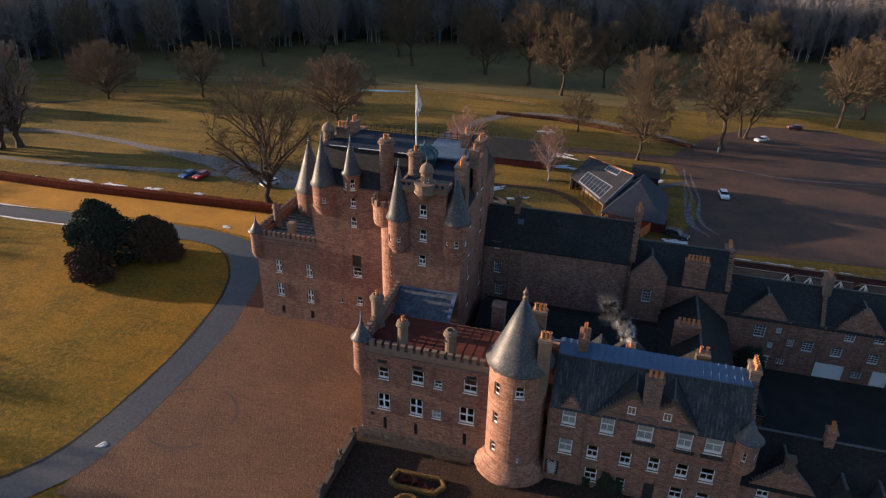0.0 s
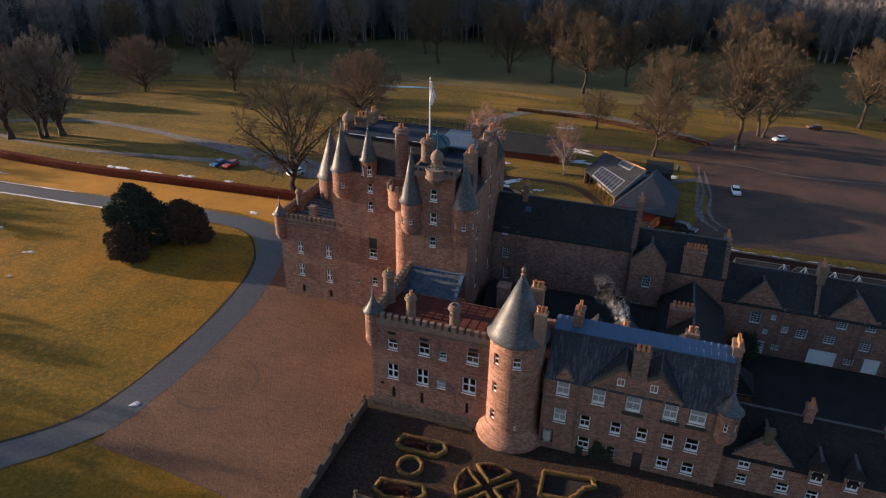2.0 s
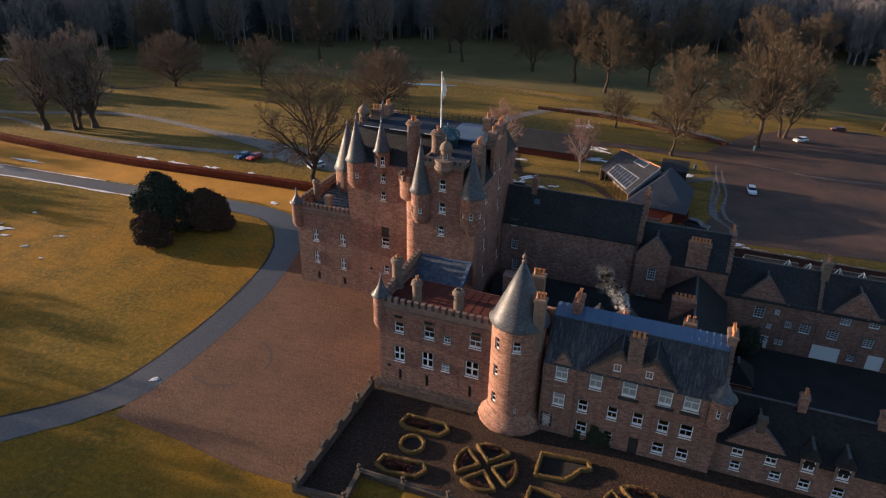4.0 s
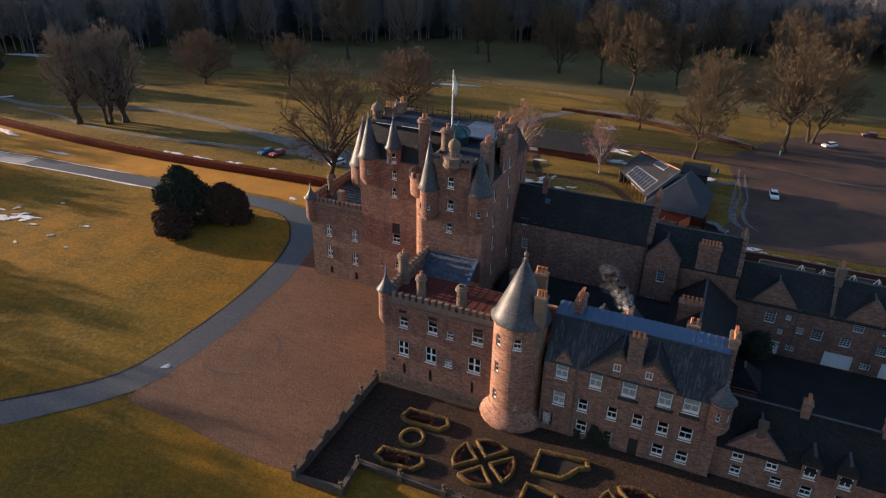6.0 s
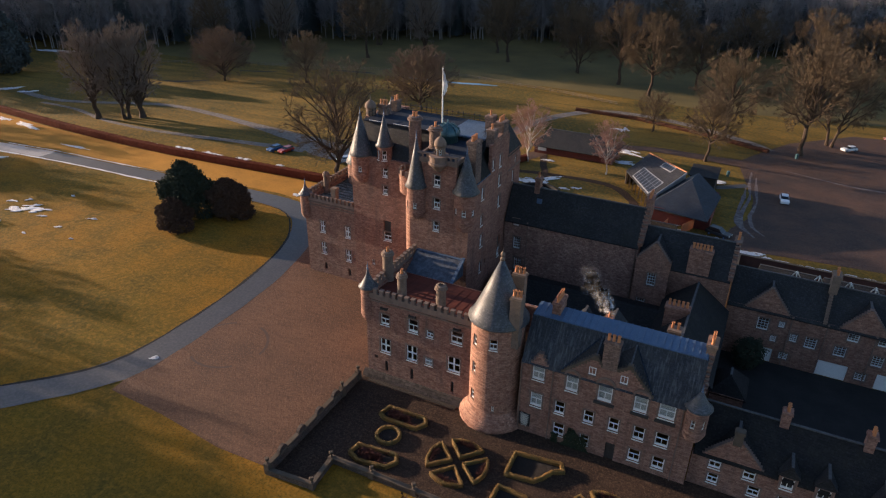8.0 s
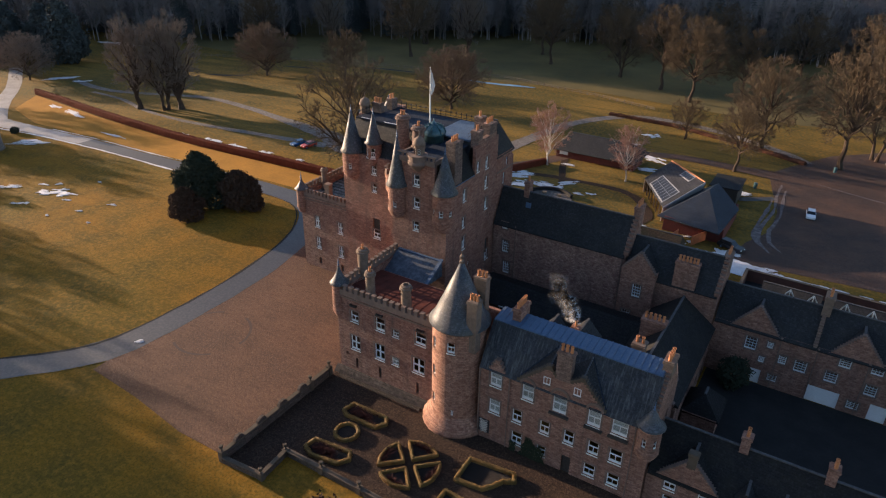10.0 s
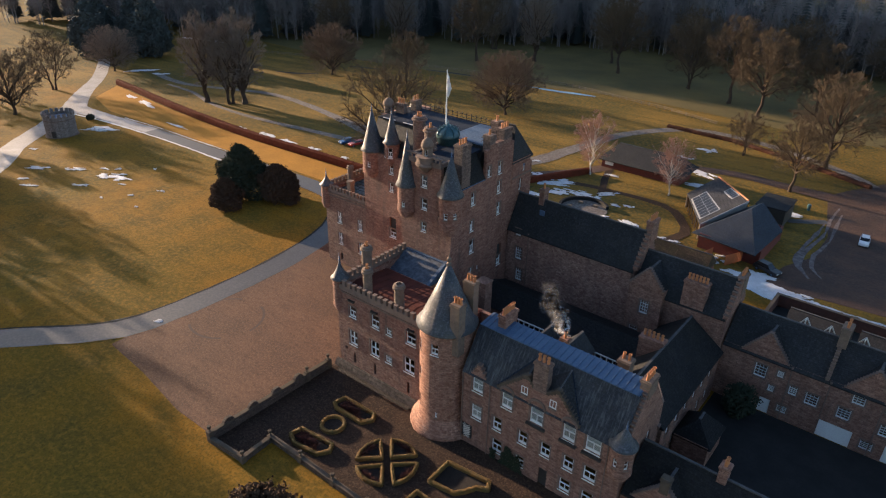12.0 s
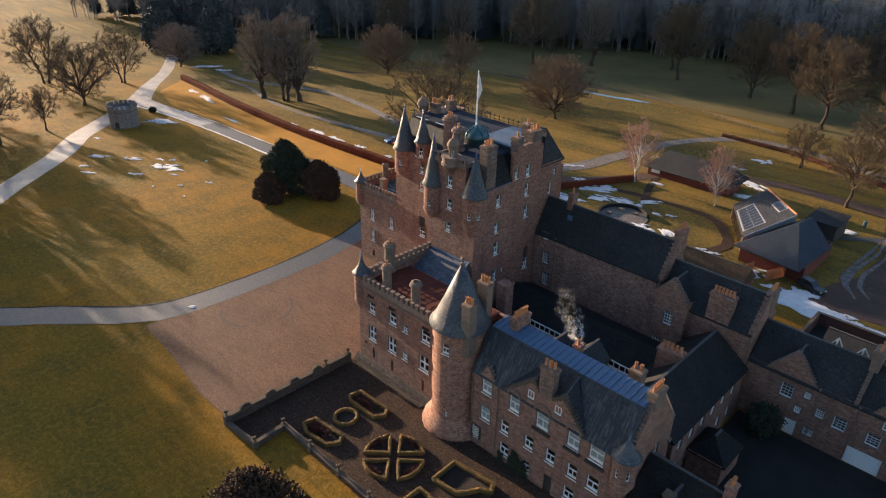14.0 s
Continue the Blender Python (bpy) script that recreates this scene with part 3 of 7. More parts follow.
def chimney(parent, x, y, wx, wy, z0, z1, pots=3, material=None, label="square stone chimney stack"):
    """A stone stack with a base course, a cope and clay pots along its longer side."""
    bm = bmesh.new()
    box(bm, x - wx / 2, x + wx / 2, y - wy / 2, y + wy / 2, z0, z1 - 0.35)
    box(bm, x - wx / 2 - 0.1, x + wx / 2 + 0.1, y - wy / 2 - 0.1, y + wy / 2 + 0.1, z1 - 0.35, z1 - 0.15)
    box(bm, x - wx / 2 - 0.03, x + wx / 2 + 0.03, y - wy / 2 - 0.03, y + wy / 2 + 0.03, z1 - 0.15, z1)
    ob = part("chimney", bm, material or M_LICHEN, parent, label)
    for i in range(pots):
        f = (i + 0.5) / pots - 0.5
        if wx >= wy:
            pot(ob, x + f * wx * 0.92, y, z1)
        else:
            pot(ob, x, y + f * wy * 0.92, z1)
    return ob


def round_stack(parent, x, y, r, z0, z1, material=None, pots=0):
    bm = bmesh.new()
    lathe(bm, x, y, [(r * 1.15, z0), (r * 1.15, z0 + 0.4), (r, z0 + 0.5), (r * 0.95, z1 - 0.7), (r * 1.22, z1 - 0.6), (r * 1.22, z1 - 0.4), (r, z1 - 0.35), (r, z1 - 0.1), (r * 0.55, z1), (r * 0.5, z1 - 0.3)], 20)
    ob = part("chimney", bm, material or M_LICHEN, parent, "round stone chimney stack")
    for i in range(pots):
        pot(ob, x + (i - (pots - 1) / 2) * 0.45, y, z1 - 0.1, 0.7)
    return ob


def pitched(parent, axis, a0, a1, b0, b1, eave, ridge, material, over=0.25, mid=None, thick=0.18, name="roof", hip0=0.0, hip1=0.0):
    """A pitched roof along axis from a0 to a1, eaves at b0 and b1; hip0 and hip1 draw the ridge's ends in."""
    mid = (b0 + b1) / 2 if mid is None else mid
    sl0 = (ridge - eave) / max(0.01, mid - b0)
    sl1 = (ridge - eave) / max(0.01, b1 - mid)
    bm = bmesh.new()

    def v(a, b, z):
        return bm.verts.new((a, b, z) if axis == "x" else (b, a, z))

    e0, e1 = eave - over * sl0, eave - over * sl1
    s = []
    for dz in (0.0, thick):
        s.append([v(a0, b0 - over, e0 + dz), v(a1, b0 - over, e0 + dz), v(a1, b1 + over, e1 + dz), v(a0, b1 + over, e1 + dz), v(a0 + hip0, mid, ridge + dz), v(a1 - hip1, mid, ridge + dz)])
    lo, hi = s
    bm.faces.new((hi[0], hi[1], hi[5], hi[4]))
    bm.faces.new((hi[2], hi[3], hi[4], hi[5]))
    bm.faces.new((hi[3], hi[0], hi[4]))
    bm.faces.new((hi[1], hi[2], hi[5]))
    bm.faces.new((lo[3], lo[2], lo[1], lo[0]))
    for i in range(4):
        j = (i + 1) % 4
        bm.faces.new((lo[i], lo[j], hi[j], hi[i]))
    bmesh.ops.recalc_face_normals(bm, faces=bm.faces[:])
    ob = part(name, bm, material, parent)
    bm = bmesh.new()
    r0, r1 = a0 + hip0, a1 - hip1
    if axis == "x":
        box(bm, r0, r1, mid - 0.14, mid + 0.14, ridge + thick - 0.06, ridge + thick + 0.07)
    else:
        box(bm, mid - 0.14, mid + 0.14, r0, r1, ridge + thick - 0.06, ridge + thick + 0.07)
    part("ridge_cap", bm, M_SHEET, ob, "grey ridge capping")
    return ob


def crow_gable(parent, side, line, u0, u1, z0, z1, material, steps=7, thick=0.55, flat=0.0):
    """A crow-stepped gable wall from the eave z0 to the peak z1 with coping stones."""
    bm = bmesh.new()
    half = (u1 - u0) / 2 - flat / 2
    spot = facing(side, line)
    caps, left, right = [], [], []
    for i in range(steps):
        a, b = u0 + half * i / steps, u1 - half * i / steps
        lo, hi = z0 + (z1 - z0) * i / steps, z0 + (z1 - z0) * (i + 1) / steps
        left += [(a, lo), (a, hi)]
        right += [(b, lo), (b, hi)]
        w = half / steps + 0.04
        caps += [(a - 0.03, a + w, hi), (b - w, b + 0.03, hi)]
    ring = [spot(u, 0, z) for u, z in left + right[::-1]]
    extrude(bm, ring, Vector(spot(u0, thick, z0)) - Vector(spot(u0, 0, z0)))
    ob = part("gable", bm, material, parent)
    for a, b, z in caps:
        spot = facing(side, line)
        p, q = spot(a, -0.05, z), spot(b, thick + 0.05, z)
        c = bmesh.new()
        box(c, min(p[0], q[0]), max(p[0], q[0]), min(p[1], q[1]), max(p[1], q[1]), z, z + 0.12)
        part("crow_step", c, M_DRESS, ob)
    return ob


def pipe(parent, x, y, z0, z1, r=0.07):
    bm = bmesh.new()
    lathe(bm, x, y, [(r, z0), (r, z1 - 0.3), (r * 2, z1 - 0.25), (r * 2.2, z1)], 8)
    part("downpipe", bm, M_DRESS, parent, "cream painted downpipe")


# ---- ground ----
def ground_z(x, y):
    s = min(max(0.0, math.hypot(x + 10, y - 70) - 60), 210.0)
    return -0.045 * max(0.0, s - 10 * (1 - math.exp(-s / 10)))


def stretch(lo, hi, step, far):
    inner = np.arange(lo, hi + 0.1, step)
    outer = np.array([8, 20, 45, 90, 180, 360, 800, 1600, far])
    return np.concatenate([lo - outer[::-1], inner, hi + outer])


def build_ground():
    xs, ys = stretch(-420, 150, 4.0, 2600), stretch(-80, 470, 4.0, 2600)
    verts = [(float(x), float(y), ground_z(x, y)) for y in ys for x in xs]
    n = len(xs)
    faces = [(j * n + i, j * n + i + 1, (j + 1) * n + i + 1, (j + 1) * n + i) for j in range(len(ys) - 1) for i in range(n - 1)]
    me = bpy.data.meshes.new("ground")
    me.from_pydata(verts, [], faces)
    me.materials.append(M_GRASS)
    ob = smooth(new("ground", me))
    tagged(ob, "yellow-green winter grass parkland with bare patches", "ground", kind="structure")


build_ground()


def ribbon(name, line, widths, material, label, category, lift=0.05, kind="structure"):
    """A strip laid on the ground along a line of points, smoothed, with a width at each."""
    pts = [Vector(p) for p in line]
    wide = list(widths) if hasattr(widths, "__len__") else [widths] * len(pts)
    dense = []
    for i in range(len(pts) - 1):
        p0, p1, p2, p3 = pts[max(i - 1, 0)], pts[i], pts[i + 1], pts[min(i + 2, len(pts) - 1)]
        n = max(2, int((p2 - p1).length / 2.5))
        for k in range(n):
            t = k / n
            q = 0.5 * (2 * p1 + (p2 - p0) * t + (2 * p0 - 5 * p1 + 4 * p2 - p3) * t * t + (3 * p1 - p0 - 3 * p2 + p3) * t ** 3)
            dense.append((q, wide[i] + (wide[i + 1] - wide[i]) * t))
    dense.append((pts[-1], wide[-1]))
    bm = bmesh.new()
    rows = []
    for i, (q, w) in enumerate(dense):
        d = (dense[min(i + 1, len(dense) - 1)][0] - dense[max(i - 1, 0)][0]).normalized()
        nrm = Vector((-d.y, d.x))
        row = []
        for f in (-0.5, -0.17, 0.17, 0.5):
            j = (noise.noise(Vector((q.x * 0.4, q.y * 0.4, f * 9))) * 0.25) if abs(f) == 0.5 else 0
            c = q + nrm * (w * f + j)
            row.append(bm.verts.new((c.x, c.y, ground_z(c.x, c.y) + lift)))
        rows.append(row)
    for a, b in zip(rows, rows[1:]):
        for k in range(3):
            bm.faces.new((a[k], a[k + 1], b[k + 1], b[k]))
    bmesh.ops.recalc_face_normals(bm, faces=bm.faces[:])
    return solid(name, bm, material, label, category, kind=kind)


def patch(name, ring, material, label, category, lift=0.04, step=4.0, kind="structure"):
    """A flat area on the ground inside a ring of points."""
    bm = bmesh.new()
    f = bm.faces.new([bm.verts.new((x, y, 0)) for x, y in ring])
    xs, ys = [p[0] for p in ring], [p[1] for p in ring]
    for lo, hi, axis in ((min(xs), max(xs), 0), (min(ys), max(ys), 1)):
        k = lo + step
        while k < hi:
            co = (k, 0, 0) if axis == 0 else (0, k, 0)
            no = (1, 0, 0) if axis == 0 else (0, 1, 0)
            bmesh.ops.bisect_plane(bm, geom=bm.verts[:] + bm.edges[:] + bm.faces[:], plane_co=co, plane_no=no)
            k += step
    for v in bm.verts:
        v.co.z = ground_z(v.co.x, v.co.y) + lift
    bmesh.ops.recalc_face_normals(bm, faces=bm.faces[:])
    bm.normal_update()
    if bm.faces[:][0].normal.z < 0:
        bmesh.ops.reverse_faces(bm, faces=bm.faces[:])
    return solid(name, bm, material, label, category, kind=kind)


ribbon("drive", [(-150, 101), (-120, 100), (-95, 100), (-76, 99.3), (-66, 97), (-60, 90.5), (-57.6, 84.5), (-55.5, 76), (-54.4, 66), (-54.3, 58), (-54.7, 50), (-56.2, 43), (-61.2, 36), (-66.1, 31.2), (-71.7, 25.1), (-84, 14), (-105, 0), (-130, -14)],
       [4.6, 4.6, 4.6, 5, 5.4, 5.2, 4.8, 4.8, 4.7, 4.6, 4.8, 5.2, 4.6, 5.0, 5.2, 5, 5, 5], M_ROAD, "damp grey asphalt drive curving round the lawn", "drive", 0.062)
# Dark strip draws the shadow of the turf step along the drive.
turf = [(-95, 97.5), (-77, 96.7), (-68.2, 94.9), (-62.5, 88.9), (-59.9, 83.6), (-57.9, 75.6), (-56.8, 66), (-56.7, 58), (-57.2, 49.5), (-58.7, 43.2), (-63.0, 37.7), (-68.2, 32.9), (-73.6, 27), (-85.6, 16), (-106.4, 2.1), (-131.3, -11.8)]
ribbon("drive_edge", turf, [0.1, 0.2, 0.3] + [0.38] * 13, M_COURT, "cut turf edge beside the drive, its shadow drawn dark", "verge", 0.07)
ribbon("drive", [(-150, 101), (-175, 100.5), (-196, 100)], [4.6, 5, 7], M_SLUSH, "slushy pale gravel drive", "drive", 0.055)
ribbon("drive", [(-196, 100), (-180, 85), (-165, 70), (-150, 59.5), (-131, 41.5), (-110, 24), (-80, 0)], [8, 7, 6.5, 6.5, 6.5, 6.5, 6.5], M_SLUSH, "pale snow-covered gravel avenue", "drive", 0.05)
ribbon("drive", [(-196, 100), (-215, 112), (-240, 130), (-275, 150)], [8, 6, 5, 5], M_SLUSH, "slushy pale gravel drive", "drive", 0.045)
patch("forecourt", [(-25.2, 38.2), (-34, 38), (-44, 39.2), (-53.6, 39.7), (-54, 45), (-53.6, 52), (-53.4, 60), (-53.4, 68), (-54.6, 77), (-56.6, 84), (-56.0, 90), (-49.9, 90), (-49.9, 78.4), (-39, 78.3), (-28, 78.2), (-25.5, 70), (-25.5, 56)], M_GRAVEL,
      "pinkish brown gravel forecourt with faint wheel marks", "gravel forecourt", 0.05)


# ---- the castle: keep ----
def railing(parent, pts, z, high=1.0, step=1.1):
    for (x0, y0), (x1, y1) in zip(pts, pts[1:]):
        n = max(1, round(math.hypot(x1 - x0, y1 - y0) / step))
        for i in range(n):
            f = i / n
            x, y = x0 + (x1 - x0) * f, y0 + (y1 - y0) * f
            bm = bmesh.new()
            lathe(bm, x, y, [(0.05, z), (0.05, z + high), (0.1, z + high + 0.05), (0.0, z + high + 0.3)], 6)
            part("rail_post", bm, M_IRON, parent)
        bm = bmesh.new()
        d = Vector((x1 - x0, y1 - y0, 0)).normalized() * 0.03
        nrm = Vector((-d.y, d.x, 0))
        for h in (0.35, 0.9):
            c = [Vector((x0, y0, z + high * h)) + nrm, Vector((x0, y0, z + high * h)) - nrm, Vector((x0, y0, z + high * h + 0.06)) - nrm, Vector((x0, y0, z + high * h + 0.06)) + nrm]
            extrude(bm, c, (x1 - x0, y1 - y0, 0))
        part("rail", bm, M_IRON, parent)


def string_course(parent, side, line, u0, u1, z, out=0.14, high=0.22, material=None):
    spot = facing(side, line)
    p, q = spot(u0, -out, z), spot(u1, 0.05, z)
    bm = boxes((min(p[0], q[0]), max(p[0], q[0]), min(p[1], q[1]), max(p[1], q[1]), z, z + high))
    part("string_course", bm, material or M_DRESS, parent)


def ogee(parent, x, y, r, z0, z1, material, name="ogee_cap", label="lead ogee cap"):
    h = z1 - z0
    bm = bmesh.new()
    lathe(bm, x, y, [(r * 1.08, z0), (r * 1.05, z0 + h * 0.12), (r * 1.0, z0 + h * 0.3), (r * 0.8, z0 + h * 0.55), (r * 0.42, z0 + h * 0.74), (r * 0.15, z0 + h * 0.84), (0.06, z0 + h * 0.92), (0.03, z1 + 0.6)], 24)
    return smooth(part(name, bm, material, parent, label))


keep = thing("castle_keep", "tall red sandstone tower house bristling with slate-coned turrets and stacks", "castle tower", (-29, 80, 0), "castle")
wall(keep, "S", 78.0, -40, -26.0, 0, 23.0, M_STONE,
     [(-34.05, 20.2, 0.85, 1.5, "sash", False), (-34.1, 17.3, 0.85, 1.4, "sash", False), (-33.9, 9.4, 1.35, 1.5, "sash", False), (-33.8, 4.7, 0.95, 1.3, "sash", False), (-36.7, 4.4, 0.6, 0.9, "small", False)],
     [(-33.9, 10.98, 1.35, 1.9)])
wall(keep, "W", -40.0, 78.0, 91.5, 0, 23.0, M_STONE, [(85, 17.5, 0.9, 1.5, "sash", False)])
wall(keep, "N", 91.5, -40, -17.46, 0, 23.0, M_STONE)
wall(keep, "S", 72.0, -26.5, -17.5, 0, 23.0, M_STONE, [(-22.3, 19.8, 0.95, 1.55, "sash", False), (-22.4, 16.4, 0.9, 1.4, "sash", False)])
wall(keep, "S", 72.0, -25.2, -19.4, 23.0, 26.6, M_STONE, [(-22.3, 23.1, 0.95, 1.6, "sash", False)], name="tower_head_wall")
wall(keep, "W", -26.5, 72.0, 78.0, 0, 23.0, M_STONE, ends=(0.5, 0))
wall(keep, "W", -25.2, 72.0, 79.0, 23.0, 26.6, M_STONE, name="tower_head_wall", ends=(0.5, 0))
wall(keep, "E", -19.4, 72.0, 79.0, 23.0, 26.6, M_STONE, name="tower_head_wall", ends=(0.5, 0))
wall(keep, "E", -17.5, 72.0, 79.6, 0, 23.2, M_STONE,
     [(76.8, 20.3, 0.85, 1.8, "sash", False), (76.7, 16.3, 0.75, 1.6, "sash", False), (76.9, 12.8, 0.95, 2.0, "sash", False), (76.9, 8.6, 0.8, 1.7, "sash", False), (78.6, 9.3, 0.4, 0.8, "small", False)], ends=(0.5, 0))
wall(keep, "E", -17.5, 79.6, 86.2, 0, 27.4, M_STONE,
     [(80.4, 23.5, 0.7, 1.5, "sash", False), (83.0, 23.2, 0.85, 1.8, "sash", False), (83.0, 20.2, 0.85, 1.8, "sash", False), (83.2, 16.8, 0.85, 1.8, "sash", False), (84.0, 8.0, 1.1, 1.6, "sash", False)],
     [(84.0, 9.62, 1.1, 2.0)], name="gable_wall", ends=(0, 0))
wall(keep, "E", -17.46, 86.2, 91.5, 0, 24.0, M_STONE, [(88.6, 18.9, 0.7, 1.9, "plain", False), (89.4, 21.8, 0.6, 1.3, "plain", False)], name="gable_wall", ends=(0, 0.5))
string_course(keep, "E", -17.46, 86.2, 91.5, 21.3, 0.1, 0.18)
part("roof", boxes((-40, -17.6, 78.1, 91.4, 22.6, 22.9), (-26.4, -17.6, 72.1, 78.1, 22.6, 22.9)), M_LEAD, keep, "lead gutters behind the wall heads")
# slate slopes up to the leaded platform
bm = bmesh.new()
extrude(bm, [(-39.6, 78.4, 22.9), (-39.6, 81.2, 27.4), (-39.6, 88.6, 27.4), (-39.6, 91.2, 22.9)], (20.6, 0, 0))
part("roof", bm, M_SLATE, keep, "steep dark slate roof")
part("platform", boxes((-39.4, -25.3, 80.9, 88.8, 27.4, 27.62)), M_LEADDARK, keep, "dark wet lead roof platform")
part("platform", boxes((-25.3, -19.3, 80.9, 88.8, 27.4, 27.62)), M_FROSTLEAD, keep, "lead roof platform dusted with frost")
part("frost_line", boxes((-38.4, -35.9, 80.92, 81.1, 27.625, 27.66), (-34.2, -31.0, 80.92, 81.12, 27.625, 27.66), (-28.6, -27.0, 80.92, 81.08, 27.625, 27.66)), M_SNOW, keep, "line of frost along the platform edge")
part("platform", boxes((-25.2, -19.4, 72.0, 80.8, 26.6, 26.95)), M_LEADDARK, keep, "lead-covered tower head")
bm = bmesh.new()
extrude(bm, [(-19.4, 72.6, 26.9), (-19.4, 72.6, 23.0), (-17.5, 72.6, 23.2)], (0, 7.0, 0))
part("roof", bm, M_DARKSLATE, keep, "steep dark slate slope")
part("gutter", boxes((-17.72, -17.5, 73.9, 79.5, 23.22, 23.32)), M_LEAD, keep, "pale lead gutter")
rail = part("railing", boxes((-39.2, -19.6, 88.62, 88.7, 27.62, 27.7)), M_IRON, keep, "black iron cresting round the platform")
railing(rail, [(-39, 81.1), (-39, 88.6), (-19.7, 88.6), (-19.7, 81.1)], 27.62, 0.9, 0.9)
# tower-head parapet with its bowed centre
par = part("parapet", boxes((-25.4, -19.2, 71.7, 72.1, 26.45, 26.75), (-25.3, -19.3, 71.75, 72.05, 26.75, 27.1), (-25.4, -19.2, 71.7, 72.1, 27.6, 27.8), (-25.4, -25.1, 72.1, 78.5, 26.6, 27.2), (-19.5, -19.2, 72.1, 74, 26.6, 27.2)), M_DRESS, keep, "open stone parapet")
for i in range(9):
    x = -25.1 + i * 0.7
    part("baluster", boxes((x - 0.12, x + 0.12, 71.8, 72.02, 27.1, 27.6)), M_DRESS, par)
bm = bmesh.new()
lathe(bm, -22.0, 71.9, [(0.3, 25.4), (0.8, 25.9), (1.25, 26.4), (1.35, 26.5), (1.35, 26.8), (1.2, 26.85), (1.2, 27.5), (1.35, 27.55), (1.35, 27.75), (0.9, 27.75)], 16)
bow = part("bow", bm, M_DRESS, keep, "corbelled round bow of the parapet")
drum(bow, -21.9, 72.1, 0.7, 27.3, 29.0, M_LICHEN, [(-120, 27.7, 0.4, 0.9, "plain"), (-60, 27.7, 0.4, 0.9, "plain")], 20, "cupola_wall", 0.2)
ogee(bow, -21.9, 72.1, 0.8, 29.0, 30.4, M_LICHEN, label="stone ogee cap")
bm = bmesh.new()
lathe(bm, -24.5, 79.7, [(1.5, 26.9), (1.5, 27.9), (1.72, 27.95), (1.74, 28.2), (1.62, 28.6), (1.3, 29.0), (0.8, 29.3), (0.34, 29.5), (0.12, 29.75), (0.05, 30.2)], 16)
dome = smooth(part("dome", bm, M_COPPER, keep, "green copper dome"))
for i in range(8):
    a = math.tau * (i + 0.5) / 8
    bm = bmesh.new()
    for (r0, z0), (r1, z1) in zip([(1.76, 28.2), (1.64, 28.6), (1.32, 29.0), (0.82, 29.3)], [(1.64, 28.6), (1.32, 29.0), (0.82, 29.3), (0.36, 29.5)]):
        box(bm, -0.04, 0.04, r1 - 0.02, r0 + 0.03, z0, z1 + 0.02)
    bm.transform(pose(-24.5, 79.7, 0, 0, 0, math.degrees(a)))
    part("dome_rib", bm, M_COPPER, dome)
round_stack(keep, -24.5, 75.8, 0.85, 26.9, 30.2, M_STACK, 1)
round_stack(keep, -29.6, 79.4, 0.95, 22.9, 30.0, M_STACK, 2)
chimney(keep, -18.3, 75.1, 1.4, 1.9, 22.6, 29.4, 3, M_STACK)
chimney(keep, -18.2, 84.6, 1.3, 2.0, 27.0, 29.5, 3, M_STACK)
chimney(keep, -20.6, 86.2, 1.2, 1.3, 26.8, 29.6, 1, M_STACK)
chimney(keep, -18.2, 81.0, 1.2, 1.3, 26.8, 29.3, 1, M_STACK)
part("gable_head", boxes((-18.1, -17.5, 80.4, 85.6, 27.4, 28.0)), M_BROWN, keep)
pitched(keep, "x", -21.9, -17.45, 86.3, 91.5, 24.0, 28.4, M_SLATE, 0.2, 88.9, hip0=1.6, hip1=1.7)
# west cap-house, ogee turret and spire
part("cap_house", boxes((-40, -36.6, 82.2, 90.5, 22.9, 27.6)), M_STONE, keep)
drum(keep, -39.7, 83.6, 0.72, 25.0, 28.8, M_LICHEN, (), 20, "cap_turret_wall", 0.3)
ogee(keep, -39.7, 83.6, 0.85, 28.8, 30.2, M_LICHEN, label="stone ogee cap")
chimney(keep, -38.0, 84.8, 1.6, 0.9, 27.4, 29.2, 3, M_STACK)
chimney(keep, -37.4, 87.6, 1.0, 1.4, 27.4, 29.3, 2, M_STACK)
bm = bmesh.new()
lathe(bm, -38.9, 88.8, [(1.0, 26.0), (1.05, 27.0), (0.5, 28.2), (0.03, 29.4)], 16)
smooth(part("spire", bm, M_CONE, keep, "small slate spire"))
# stair tower in the inner corner with its crenellated head
drum(keep, -27.7, 76.6, 1.75, 0, 19.6, M_TOWER, [(-85, 15.2, 0.6, 1.2, "plain"), (-85, 12.2, 0.6, 1.2, "plain")], 30, "stair_tower_wall")
bm = bmesh.new()
lathe(bm, -28.6, 76.9, [(1.0, 18.6), (1.9, 19.4), (2.0, 19.7), (2.0, 21.9), (2.12, 22.0), (2.12, 22.3), (1.6, 22.3), (1.6, 22.0)], 28)
head = part("stair_head", bm, M_TOWER, keep, "corbelled round stair head")
for i in range(12):
    a = math.tau * i / 12
    bm = boxes((-0.26, 0.26, -0.18, 0.18, 0, 0.75))
    bm.transform(pose(-28.6 + 1.92 * math.cos(a), 76.9 + 1.92 * math.sin(a), 22.3, 0, 0, math.degrees(a) + 90))
    part("merlon", bm, M_DRESS, head)
turret(keep, -38.4, 78.5, 1.6, 18.7, 20.0, 23.1, 29.4, M_STONE, [(-70, 20.6, 0.5, 0.9, "plain")])
turret(keep, -34.3, 78.5, 1.15, 21.6, 22.6, 25.1, 29.6, M_STONE, [(-122, 23.0, 0.62, 1.5, "sash"), (-62, 23.0, 0.72, 1.5, "sash")])
